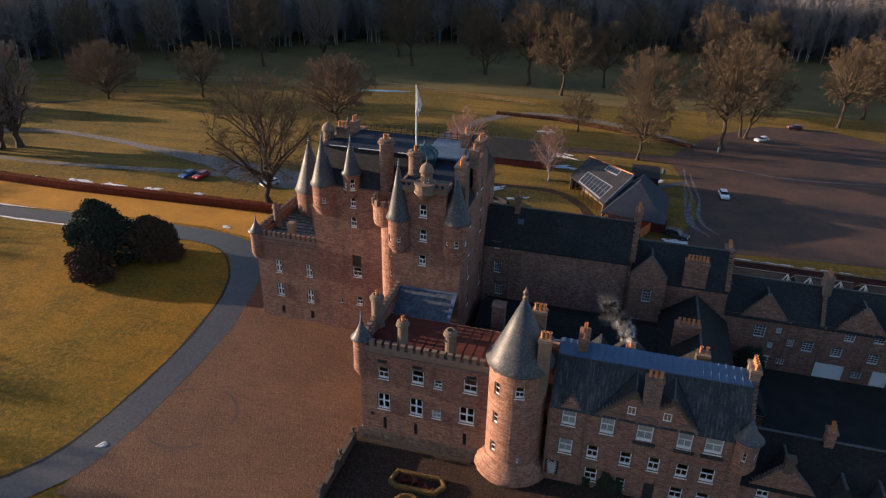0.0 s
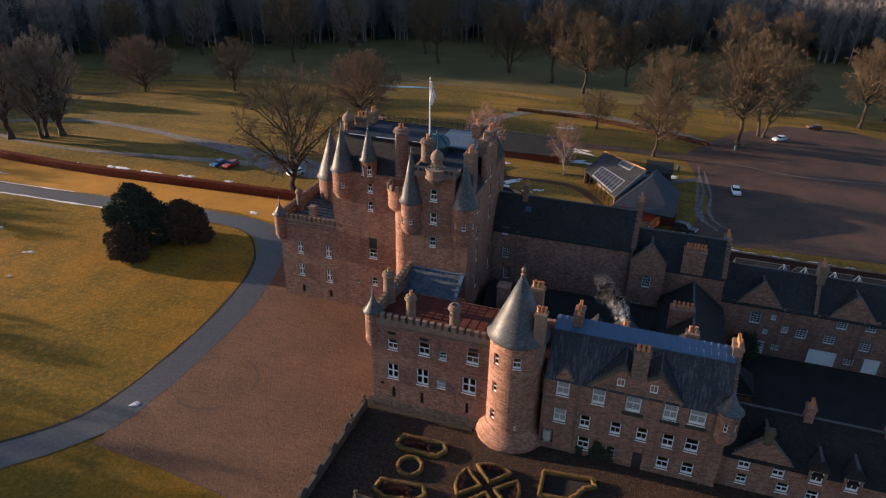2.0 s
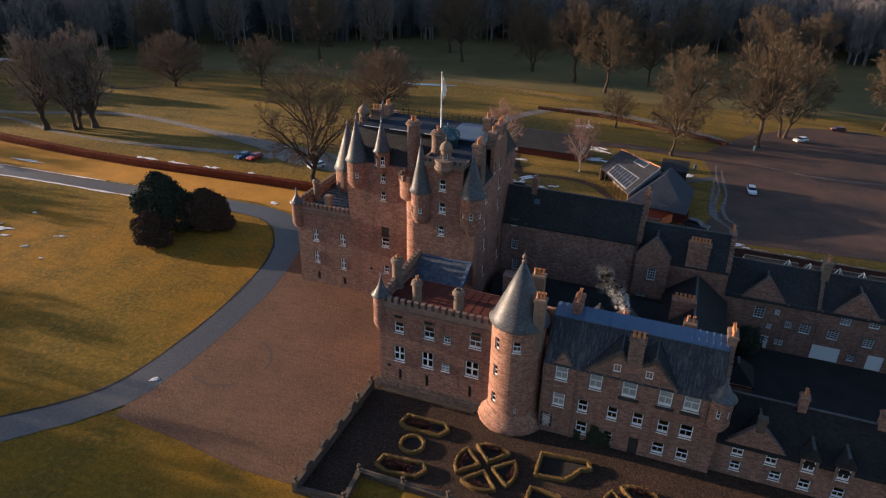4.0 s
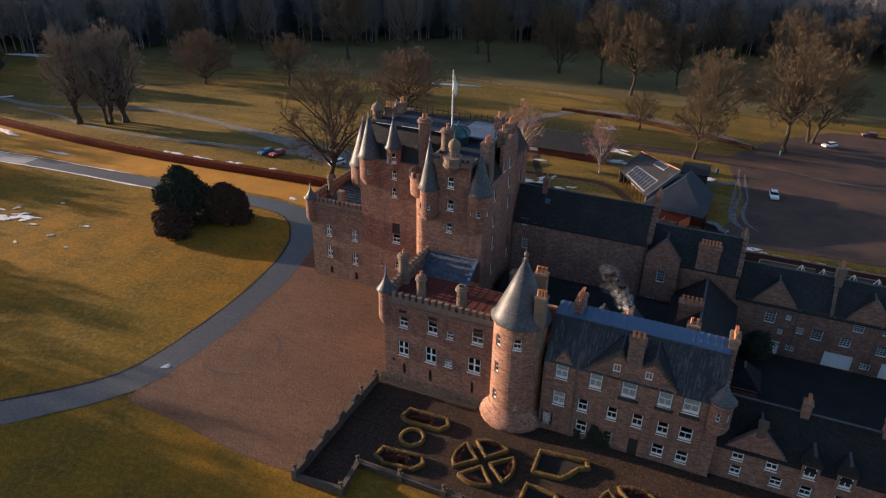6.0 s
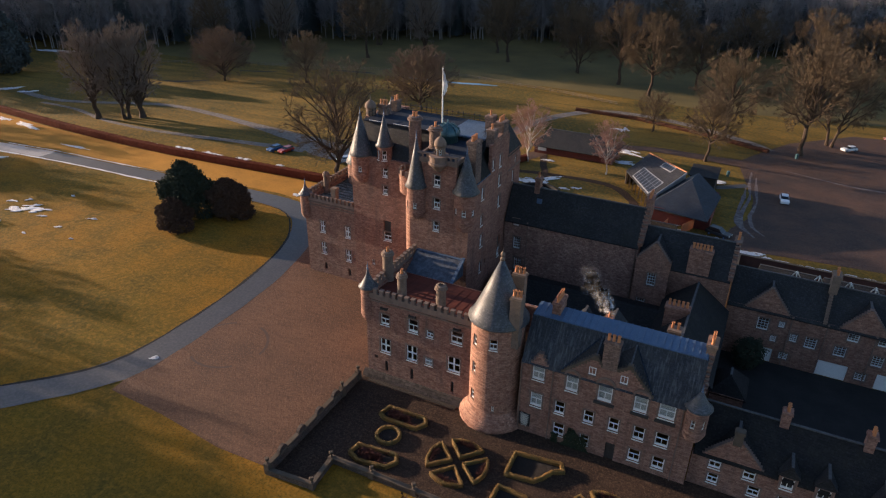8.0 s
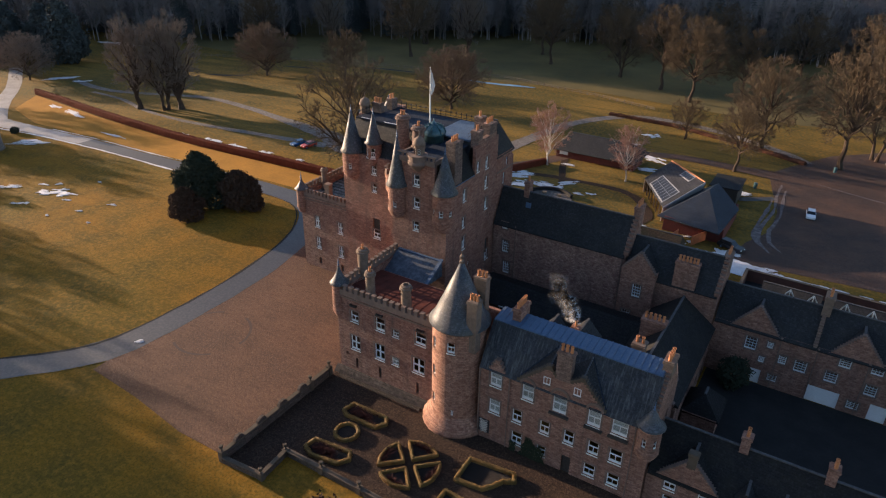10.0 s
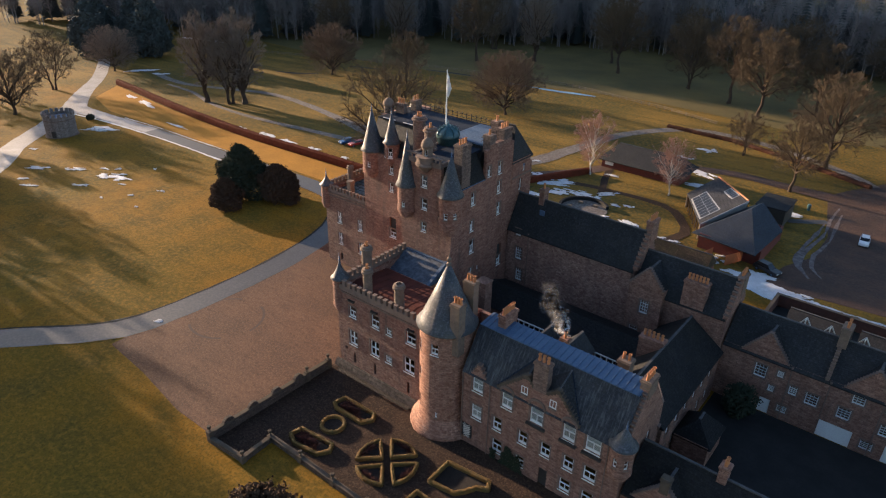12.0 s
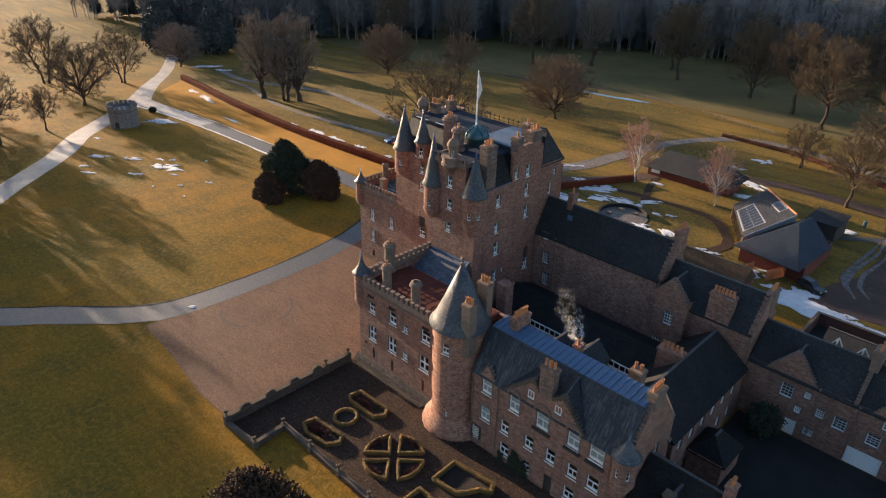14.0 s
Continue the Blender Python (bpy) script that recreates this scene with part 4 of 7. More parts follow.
turret(keep, -25.4, 72.0, 1.35, 18.0, 19.2, 22.7, 29.6, M_STONE, [(-75, 19.7, 0.5, 0.9, "plain"), (-135, 19.7, 0.5, 0.9, "plain")])
turret(keep, -18.2, 72.6, 1.6, 17.2, 19.0, 22.9, 28.4, M_STONE, [(-125, 19.9, 0.5, 0.9, "plain"), (-75, 19.8, 0.6, 1.0, "plain"), (-25, 19.9, 0.5, 0.9, "plain")])

flagpole = thing("flagpole", "white flagpole with a limp white flag on the roof platform", "flagpole", (-26.1, 81.2, 27.6))
bm = bmesh.new()
lathe(bm, -26.1, 81.2, [(0.16, 27.62), (0.12, 28.2), (0.09, 33), (0.05, 36.6), (0.1, 36.7), (0.0, 36.9)], 10)
part("pole", bm, M_WHITE, flagpole)
bm = bmesh.new()
prev = None
for i in range(15):
    z = 36.4 - i * 0.22
    w = 0.2 + 0.42 * math.sin(math.pi * min(1, i / 14)) ** 0.8 + 0.05 * math.sin(i * 1.9)
    row = [bm.verts.new((-26.0 + w * k / 5, 81.15 + 0.16 * math.sin(k * 2.1 + i * 0.5), z - 0.09 * k)) for k in range(6)]
    if prev:
        for k in range(5):
            bm.faces.new((prev[k], prev[k + 1], row[k + 1], row[k]))
    prev = row
bmesh.ops.solidify(bm, geom=bm.faces[:], thickness=0.03)
part("flag", bm, M_FLAG, flagpole)

# ---- west range ----
west = thing("castle_west_range", "three-storey sandstone range with crenellated parapet and cross windows", "castle range", (-45, 84, 0), "castle")
wall(west, "S", 78.2, -49.8, -40.05, 0, 13.4, M_BROWN,
     [(-46.5, 7.95, 1.0, 2.05, "cross", False), (-41.6, 8.0, 1.0, 2.0, "cross", False), (-46.55, 3.95, 1.0, 2.1, "cross", False), (-41.7, 3.6, 1.0, 2.1, "cross", False)],
     [(-46.4, 0.9, 0.55, 1.3), (-41.6, 0.8, 0.55, 1.3)])
wall(west, "W", -49.8, 78.2, 91.5, 0, 13.4, M_BROWN, [(82, 8.4, 1.15, 2.0, "cross", False), (87, 8.4, 1.15, 2.0, "cross", False)])
wall(west, "N", 91.5, -49.8, -40.05, 0, 13.4, M_BROWN)
part("roof", boxes((-49.4, -40.02, 78.6, 91.2, 12.6, 12.8)), M_ICYLEAD, west, "greenish lead flat roof")
for i in range(12):
    part("lead_roll", boxes((-49.2, -40.1, 79.5 + i, 79.62 + i, 12.8, 12.9)), M_GREENLEAD, west)
for z, o in ((12.6, 0.1), (13.1, 0.16), (13.4, 0.2)):
    string_course(west, "S", 78.2, -49.9, -40.1, z, o, 0.2)
part("parapet", boxes((-49.9, -40.05, 78.0, 78.4, 13.6, 13.9), (-50.0, -49.6, 78.4, 91.5, 13.4, 13.9)), M_DRESS, west)
merlons(west, "S", 78.0, -48.6, -40.1, 13.9, 11, 0.6, 0.4)
merlons(west, "W", -50.0, 79.5, 91.4, 13.9, 14, 0.6, 0.4)
turret(west, -46.4, 90.5, 2.4, 11.0, 12.4, 16.5, 24.4, M_BROWN, (), "round stair tower with a tall slate cone")
turret(west, -49.7, 78.5, 0.95, 10.0, 11.2, 14.2, 16.2, M_BROWN, (), "small corner turret with an ogee slate cap", True)
chimney(west, -44.1, 78.8, 0.9, 0.9, 12.8, 16.2, 0, M_LICHEN)
round_stack(west, -49.0, 83.5, 0.55, 12.8, 16.4)
chimney(west, -42.5, 84.0, 1.2, 1.2, 12.8, 17.2, 2, M_LICHEN)
round_stack(west, -45.0, 89.5, 0.55, 12.8, 16.4)

# ---- south range ----
south = thing("castle_south_range", "sandstone range with crenellated parapet, white windows and red roof", "castle range", (-17, 62, 0), "castle")
wall(south, "S", 58.2, -25.5, -8.5, 0, 12.4, M_STONE,
     [(-22.7, 8.75, 1.25, 1.6, "sash", False), (-18.6, 8.85, 1.4, 1.9, "sash", False), (-16.2, 8.85, 0.95, 1.05, "sash", False), (-12.5, 9.05, 1.55, 1.8, "sash", False),
      (-22.75, 4.3, 1.5, 2.25, "cross", False), (-18.8, 4.3, 1.55, 2.4, "cross", False), (-16.35, 4.45, 1.1, 1.15, "sash", True), (-12.8, 4.6, 1.75, 2.3, "cross", False)],
     [(-22.65, 1.35, 0.42, 1.7), (-18.85, 1.35, 0.42, 1.7), (-12.95, 1.35, 0.42, 1.75), (-24.2, 3.1, 0.45, 0.45)])
wall(south, "W", -25.5, 58.2, 72.0, 0, 12.4, M_STONE, [(61, 4.4, 1.2, 2.1, "cross", False), (66.5, 4.4, 1.2, 2.1, "cross", False), (61, 8.9, 1.2, 1.6, "sash", False), (66.5, 8.9, 1.2, 1.6, "sash", False)])
bm = bmesh.new()
extrude(bm, [(-26.0, 57.35, 0), (-26.0, 57.6, 0.5), (-26.0, 57.95, 0.85), (-26.0, 58.2, 0.9), (-26.0, 58.2, 0)], (17.4, 0, 0))
extrude(bm, [(-26.0, 58.2, 0), (-25.95, 58.2, 0.45), (-25.6, 58.2, 0.8), (-25.5, 58.2, 0.8), (-25.5, 58.2, 0)], (0, 13.8, 0))
part("plinth", bm, M_RUBBLE, south, "dark battered rubble footing")
for z, o in ((12.0, 0.1), (12.4, 0.18)):
    string_course(south, "S", 58.2, -25.6, -9.5, z, o, 0.2)
    string_course(south, "W", -25.5, 58.2, 72, z, o, 0.2)
part("parapet", boxes((-25.6, -9.0, 58.0, 58.45, 12.6, 13.2), (-25.7, -25.25, 58.45, 71.9, 12.4, 13.0)), M_DRESS, south)
merlons(south, "S", 58.0, -24.4, -9.9, 13.2, 16, 0.6, 0.45)
merlons(south, "W", -25.7, 60.0, 71.8, 13.0, 13, 0.65, 0.45)
for u in (-22.7, -18.6, -12.4):
    spout = boxes((u - 0.5, u + 0.5, 57.85, 58.2, 11.2, 11.36), (u - 0.5, u - 0.36, 57.85, 58.2, 11.36, 11.46), (u + 0.36, u + 0.5, 57.85, 58.2, 11.36, 11.46))
    part("waterspout", spout, M_DARK, south)
bm = bmesh.new()
extrude(bm, [(-25.2, 58.5, 11.7), (-25.2, 61.2, 12.3), (-25.2, 67.2, 11.6), (-25.2, 67.2, 10.9), (-25.2, 58.5, 10.9)], (17.0, 0, 0))
red = part("roof", bm, M_REDROOF, south, "low red-brown sheeted roof")
for i in range(15):
    x = -24.6 + i * 1.15
    c = bmesh.new()
    extrude(c, [(x, 58.5, 11.7), (x, 61.2, 12.3), (x, 67.2, 11.6), (x, 67.2, 11.63), (x, 61.2, 12.33), (x, 58.5, 11.73)], (0.06, 0, 0))
    part("roof_seam", c, M_REDROOF, red)
bm = bmesh.new()
extrude(bm, [(-25.1, 67.2, 10.9), (-25.1, 71.4, 13.1), (-25.1, 71.95, 13.1), (-25.1, 71.95, 10.4)], (7.1, 0, 0))
sl = part("roof", bm, M_FROSTSLATE, south, "slate lean-to roof streaked with frost")
part("flashing", boxes((-25.1, -18.0, 71.3, 71.6, 13.1, 13.22)), M_LEAD, sl)
bm = bmesh.new()
extrude(bm, [(-18.0, 67.0, 10.9), (-18.0, 71.5, 13.2), (-18.0, 71.5, 13.5), (-18.0, 67.0, 11.2)], (0.45, 0, 0))
part("skew", bm, M_FROSTLEAD, sl, "pale lead-covered skew")
part("back_roof", boxes((-17.6, -3.5, 67.2, 70.8, 0, 7.4), (-17.4, -3.7, 67.3, 70.6, 7.4, 7.5)), M_GREENLEAD, south, "flat roof in the inner court")
wall(south, "N", 67.3, -25.5, -3.5, 0, 11.6, M_STONE)
round_stack(south, -20.6, 59.1, 0.62, 11.7, 16.6, None, 1)
round_stack(south, -15.1, 59.0, 0.66, 11.7, 16.5)
round_stack(south, -25.35, 63.7, 0.72, 11.8, 16.4, None, 1)
turret(south, -25.4, 58.8, 1.02, 8.7, 9.8, 13.6, 16.3, M_STONE, (), "small corner turret with an ogee lead cap", True)

# ---- round tower ----
rtower = thing("round_tower", "pink sandstone round stair tower with a tall slate cone", "round tower", (-7.1, 58.9, 0), "castle")
RX, RY, RR = -7.35, 58.8, 3.2
drum(rtower, RX, RY, RR, 1.4, 14.4, M_TOWER, [(-78, 11.7, 0.95, 1.45, "sash"), (-126, 11.3, 0.75, 1.6, "plain"), (-126, 7.4, 0.75, 1.5, "plain"), (-128, 3.3, 0.75, 1.5, "plain"), (-72, 2.6, 0.3, 0.9, "plain")], 48)
bm = bmesh.new()
lathe(bm, RX, RY, [(RR + 1.15, 0), (RR + 1.1, 0.5), (RR + 0.75, 1.1), (RR + 0.2, 1.7), (RR, 2.2), (RR - 0.1, 2.25)], 48)
for v in bm.verts:
    k_ = 1 + 0.03 * noise.noise(v.co * 1.7)
    v.co = Vector((RX + (v.co.x - RX) * k_, RY + (v.co.y - RY) * k_, v.co.z))
smooth(part("base", bm, M_TOWER, rtower, "flared stone foot"))
bm = bmesh.new()
lathe(bm, RX, RY, [(RR, 14.2), (RR + 0.15, 14.3), (RR + 0.2, 14.6), (RR - 0.3, 14.6)], 48)
part("cornice", bm, M_DRESS, rtower)
bm = bmesh.new()
lathe(bm, RX, RY, [(RR + 0.42, 14.55), (RR + 0.44, 14.65), (RR * 0.97, 15.3), (RR * 0.62, 17.8), (0.15, 22.1)], 48)
smooth(part("cone", bm, M_CONE, rtower, "lichened grey slate cone"))
bm = bmesh.new()
lathe(bm, RX, RY, [(0.25, 21.9), (0.3, 22.15), (0.1, 22.35), (0.26, 22.6), (0.26, 22.8), (0.08, 23.0), (0.04, 23.4)], 10)
part("finial", bm, M_LICHEN, rtower, "stone finial")
chimney(rtower, -4.75, 57.3, 1.25, 1.2, 12, 18.7, 3)
chimney(rtower, -6.0, 61.3, 1.5, 1.0, 12, 19.4, 3)

# ---- east range ----
east = thing("castle_east_range", "three-storey brown sandstone range with crow-stepped gables and slate roof", "castle range", (6, 62, 0), "castle")
B = True
wins = [(-1.5, 8.2, 1.45, 2.0, "sash", B), (-1.5, 4.3, 1.4, 2.0, "sash", B), (2.5, 8.05, 1.4, 2.15, "sash", B), (1.4, 4.3, 1.15, 1.8, "sash", False), (6.3, 8.0, 1.6, 2.25, "sash", B),
        (10.25, 8.05, 1.45, 2.1, "sash", B), (13.05, 8.2, 1.7, 2.05, "sash", B), (4.85, 4.3, 1.15, 1.8, "sash", False), (7.75, 4.3, 1.15, 1.85, "sash", False), (10.6, 4.2, 1.2, 1.85, "sash", False),
        (13.1, 4.3, 1.4, 1.85, "sash", False), (1.55, 1.1, 1.3, 1.8, "sash", False), (4.7, 1.0, 1.1, 1.4, "sash", False), (10.5, 1.0, 1.3, 1.7, "sash", False), (13.2, 1.0, 1.3, 1.7, "sash", False)]
wall(east, "S", 57.2, -3.7, 16.3, 0, 10.4, M_BROWN, wins, [(7.75, 0.0, 1.1, 2.5)])
vent = part("vent_screen", boxes((-3.4, -2.0, 57.12, 57.2, 1.0, 2.9)), M_IRON, east, "dark lattice screen")
for i in range(-3, 5):
    for sgn in (-1, 1):
        bm = boxes((-0.03, 0.03, -0.02, 0.02, -0.55, 0.55))
        bm.transform(pose(-2.7 + 0.12 * sgn * (i % 2), 57.1, 1.3 + 0.26 * (i + 3) * 0.72, 0, 50 * sgn, 0))
        part("lattice_bar", bm, M_CREAM, vent)
wall(east, "E", 16.3, 57.2, 66.5, 0, 10.4, M_BROWN, [(60, 4.6, 0.8, 1.5, "plain", False), (63.5, 7.4, 0.8, 1.4, "plain", False)])
wall(east, "N", 66.5, -3.7, 16.3, 0, 10.4, M_BROWN)
bm = bmesh.new()
extrude(bm, [(-3.6, 57.0, 10.3), (-3.6, 60.0, 15.2), (-3.6, 62.4, 15.5), (-3.6, 66.7, 10.3), (-3.6, 66.4, 10.2), (-3.6, 57.3, 10.2)], (19.5, 0, 0))
er = part("roof", bm, M_SLATEWET, east, "steep dark slate roof streaked by rain")
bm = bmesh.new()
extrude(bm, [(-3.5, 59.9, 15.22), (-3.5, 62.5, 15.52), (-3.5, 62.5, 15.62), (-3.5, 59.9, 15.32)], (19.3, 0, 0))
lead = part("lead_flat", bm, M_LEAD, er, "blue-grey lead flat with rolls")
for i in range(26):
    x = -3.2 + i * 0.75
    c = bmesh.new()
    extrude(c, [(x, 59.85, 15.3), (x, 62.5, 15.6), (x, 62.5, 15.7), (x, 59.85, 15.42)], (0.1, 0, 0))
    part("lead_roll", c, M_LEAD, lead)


def steps_up(parent, xa, za, xb, zb, n, y0=57.14):
    """Crow steps climbing along a gable's slope from (xa, za) to (xb, zb)."""
    for i in range(n):
        x0, x1 = xa + (xb - xa) * i / n, xa + (xb - xa) * (i + 1) / n
        z = za + (zb - za) * (i + 1) / n
        part("crow_step", boxes((min(x0, x1), max(x0, x1), y0 - 0.05, y0 + 0.55, z - 0.4, z + 0.02)), M_OLDCOPE, parent)


# twin-shouldered gable, a slate gablet behind each shoulder and the stack between
bm = bmesh.new()
extrude(bm, [(1.1, 57.14, 10.2), (11.4, 57.14, 10.2), (11.4, 57.14, 10.5), (8.9, 57.14, 13.3), (8.5, 57.14, 13.5), (8.1, 57.14, 13.3), (7.0, 57.14, 12.7), (5.6, 57.14, 12.7), (5.1, 57.14, 13.4), (4.75, 57.14, 13.6), (4.4, 57.14, 13.4), (1.1, 57.14, 10.5)], (0, 0.5, 0))
gable = part("gable", bm, M_BROWN, east, "wide crow-stepped gable with two shoulders")
steps_up(gable, 1.1, 10.5, 4.5, 13.6, 11)
steps_up(gable, 5.6, 12.8, 5.0, 13.6, 3)
steps_up(gable, 11.4, 10.5, 8.7, 13.5, 10)
steps_up(gable, 7.2, 12.8, 8.3, 13.5, 3)
for x in (4.75, 8.5):
    part("shoulder_cope", boxes((x - 0.28, x + 0.28, 57.08, 57.7, 13.3, 13.85)), M_OLDCOPE, gable)
for u in (4.6, 8.1):
    window(east, pose(u, 57.1, 11.3), 0.8, 1.0, "small")
for foot, apex_, inner in ((1.2, 4.75, 6.4), (11.3, 8.5, 6.5)):
    A, T = Vector((apex_, 57.5, 13.75)), Vector((apex_, 59.75, 14.85))
    F, I, J = Vector((foot, 57.25, 10.75)), Vector((inner, 57.5, 12.6)), Vector((inner, 58.9, 13.5))
    bm = bmesh.new()
    for tri_ in ((F, A, T), (A, I, T), (I, J, T)):
        extrude(bm, list(tri_), (0, 0, -0.12))
    g = part("gablet_roof", bm, M_SLATE, er, "slate gablet roof behind the gable's shoulder")
    bm = bmesh.new()
    extrude(bm, [A + Vector((-0.07, 0, 0)), A + Vector((0.07, 0, 0)), T + Vector((0.07, 0, 0.02)), T + Vector((-0.07, 0, 0.02))], (0, 0, 0.1))
    part("ridge_lead", bm, M_CONE, g, "pale lead ridge")
    bm = bmesh.new()
    extrude(bm, [F + Vector((-0.1, 0, 0.02)), F + Vector((0.1, 0, 0.02)), T + Vector((0.1, 0, 0.04)), T + Vector((-0.1, 0, 0.04))], (0, 0, 0.06))
    part("valley_lead", bm, M_LEADDARK, g, "dark lead valley")
chimney(east, 6.3, 57.6, 1.7, 0.95, 12.5, 16.1, 3, M_STACK)
for u, w, z in ((2.5, 1.9, 10.42), (6.3, 2.2, 10.5), (10.25, 1.95, 10.4)):
    bm = bmesh.new()
    n = 10
    ring = [(u + w / 2 * math.cos(math.pi * i / n), 56.96, z + w * 0.45 * math.sin(math.pi * i / n)) for i in range(n + 1)]
    ring += [(u + (w / 2 - 0.24) * math.cos(math.pi * i / n), 56.96, z + (w * 0.45 - 0.24) * math.sin(math.pi * i / n)) for i in range(n, -1, -1)]
    extrude(bm, ring, (0, 0.22, 0))
    part("hood_mould", bm, M_DRESS, east)
for u, w in ((6.35, 2.3), (10.3, 2.0), (13.05, 2.2)):
    part("sill_bracket", boxes((u - w / 2, u + w / 2, 56.85, 57.19, 7.75, 8.0)), M_DARK, east, "dark window ledge")
crow_gable(east, "S", 57.14, -2.45, -0.4, 10.3, 12.0, M_BROWN, 4, 0.5)
pitched(east, "y", 57.5, 60.5, -2.4, -0.45, 10.4, 11.8, M_SLATE, 0.05)
crow_gable(east, "E", 16.3, 57.2, 66.5, 10.3, 15.6, M_BROWN, 14, 0.6, 1.6)
chimney(east, 15.9, 61.8, 1.0, 2.0, 14.5, 16.6, 4)
chimney(east, -1.1, 61.9, 1.0, 2.4, 13.5, 17.0, 6, M_BROWN)
turret(east, 16.0, 57.5, 1.2, 6.6, 7.8, 10.9, 13.0, M_BROWN, [(-100, 8.6, 0.45, 1.2, "plain"), (-40, 8.6, 0.45, 1.2, "plain")], "corbelled corner turret with a slate cap")
for x in (-3.5, 0.25, 14.7):
    pipe(east, x, 57.08, 0, 10.3)
door = part("door", boxes((7.22, 8.28, 57.38, 57.46, 0, 2.48)), M_DARK, east, "dark panelled door")
part("door_panel", boxes((7.35, 7.7, 57.36, 57.38, 0.3, 2.2)), M_DARK, door)
part("door_panel", boxes((7.8, 8.15, 57.36, 57.38, 0.3, 2.2)), M_DARK, door)

# ---- inner court wings ----
court = thing("court_wing", "small slate-roofed wings of the inner court with white glazed screens", "castle wing", (3, 70, 0), "castle")
for x0, x1, yr in ((-0.9, 2.1, 69.5), (2.4, 5.9, 70.6)):
    wall(court, "N", yr, x0, x1, 0, 10.2, M_BROWN)
    wall(court, "E", x1, 66.5, yr, 0, 10.2, M_BROWN, ends=(0.01, 0.5))
    wall(court, "W", x0, 66.5, yr, 0, 10.2, M_BROWN, ends=(0.01, 0.5))
    pitched(court, "y", 64, yr, x0, x1, 10.2, 12.0, M_SLATE, 0.15)
part("court_building", boxes((-16, 9.0, 76.5, 84.4, 0, 5.8)), M_BROWN, court)
bm = bmesh.new()
extrude(bm, [(-16.2, 76.2, 5.7), (-16.2, 80.4, 7.4), (-16.2, 84.6, 5.7), (-16.2, 84.4, 5.6), (-16.2, 76.4, 5.6)], (25.4, 0, 0))
part("roof", bm, M_DARKSLATE, court, "dark low slate roof")
scr = part("glazed_screen", boxes((-11, 9.0, 76.2, 76.4, 5.62, 5.75), (-11, 9.0, 76.15, 76.4, 3.9, 4.85)), M_WHITE, court, "white glazed screen")
part("glazing", boxes((-11, 9.0, 76.34, 76.38, 4.85, 5.62)), M_CARGLASS, scr, "dark glazing")
for i in range(24):
    x = -10.9 + i * 0.85
    part("mullion", boxes((x, x + 0.14, 76.24, 76.33, 4.85, 5.62)), M_WHITE, scr)
chimney(court, 11.6, 66.2, 1.4, 1.3, 9.5, 14.2, 2)
chimney(court, 4.0, 66.4, 0.9, 0.8, 11.0, 13.4, 1, M_BROWN)
bm = boxes((-13.2, -11.6, 72.4, 74.0, 0, 11.6), (-13.3, -11.5, 72.3, 74.1, 11.6, 11.8))
part("chimney", bm, M_BROWN, court, "broad stone stack")

# ---- great hall range ----
hall = thing("great_hall_range", "long sandstone hall range with a dark slate roof", "castle range", (-7, 89, 0), "castle")
wall(hall, "S", 86.0, -17.4, 3.4, 0, 13.9, M_HALL, [(-15.5, 12.8, 0.95, 1.1, "multi", False), (-15.2, 8.9, 1.1, 2.0, "multi", False), (-14.9, 5.3, 1.1, 2.0, "multi", False)])
wall(hall, "N", 91.4, -17.4, 3.4, 0, 13.9, M_STONE)
wall(hall, "E", 3.4, 86.0, 91.4, 0, 13.9, M_STONE)
pitched(hall, "x", -17.3, 3.2, 86.0, 91.4, 13.9, 18.6, M_SLATE, 0.3, 88.4)
crow_gable(hall, "E", 3.75, 85.9, 91.5, 13.8, 18.9, M_BROWN, 9, 0.7)
chimney(hall, 3.4, 89.6, 0.9, 2.2, 17.0, 20.2, 4, M_BROWN)
chimney(hall, -13.2, 88.6, 0.8, 1.3, 17.8, 20.4, 1, M_BROWN)
part("skylight", boxes((-12.9, -12.1, 87.3, 87.5, 16.6, 17.4)), M_LEAD, hall)
pipe(hall, -13.6, 85.9, 0, 13.8)
pipe(hall, 3.0, 85.9, 0, 13.6)

# ---- north-east house ----
house = thing("gabled_house", "tall brown stone house with crow-stepped gable and broad stacks", "house", (10, 88, 0), "castle")
wall(house, "S", 84.6, 3.45, 8.2, 0, 12.6, M_BROWN, [(5.9, 8.6, 1.15, 2.0, "multi", False), (4.9, 4.2, 1.15, 2.0, "multi", False), (7.0, 4.0, 0.8, 1.1, "small", False)])
crow_gable(house, "S", 84.6, 3.45, 8.2, 12.5, 15.4, M_BROWN, 10, 0.55)
pitched(house, "y", 84.9, 88, 3.6, 8.1, 12.6, 15.2, M_SLATE, 0.05)
wall(house, "S", 85.6, 8.25, 16.3, 0, 11.6, M_BROWN)
wall(house, "E", 8.2, 84.6, 88.0, 0, 12.6, M_BROWN, ends=(0.55, 0))
wall(house, "N", 92.0, 3.45, 16.3, 0, 11.6, M_BROWN)
pitched(house, "x", 3.5, 16.2, 85.6, 92.0, 11.6, 16.0, M_SLATE, 0.2, 88.6)
wall(house, "E", 16.3, 85.6, 92.0, 0, 11.7, M_BROWN)
crow_gable(house, "E", 16.4, 85.5, 92.1, 11.6, 16.2, M_BROWN, 9, 0.6)
chimney(house, 11.75, 86.1, 3.0, 1.3, 9.5, 15.3, 6, M_BROWN)
chimney(house, 16.0, 90.4, 0.9, 2.0, 13.5, 16.0, 3, M_LICHEN)

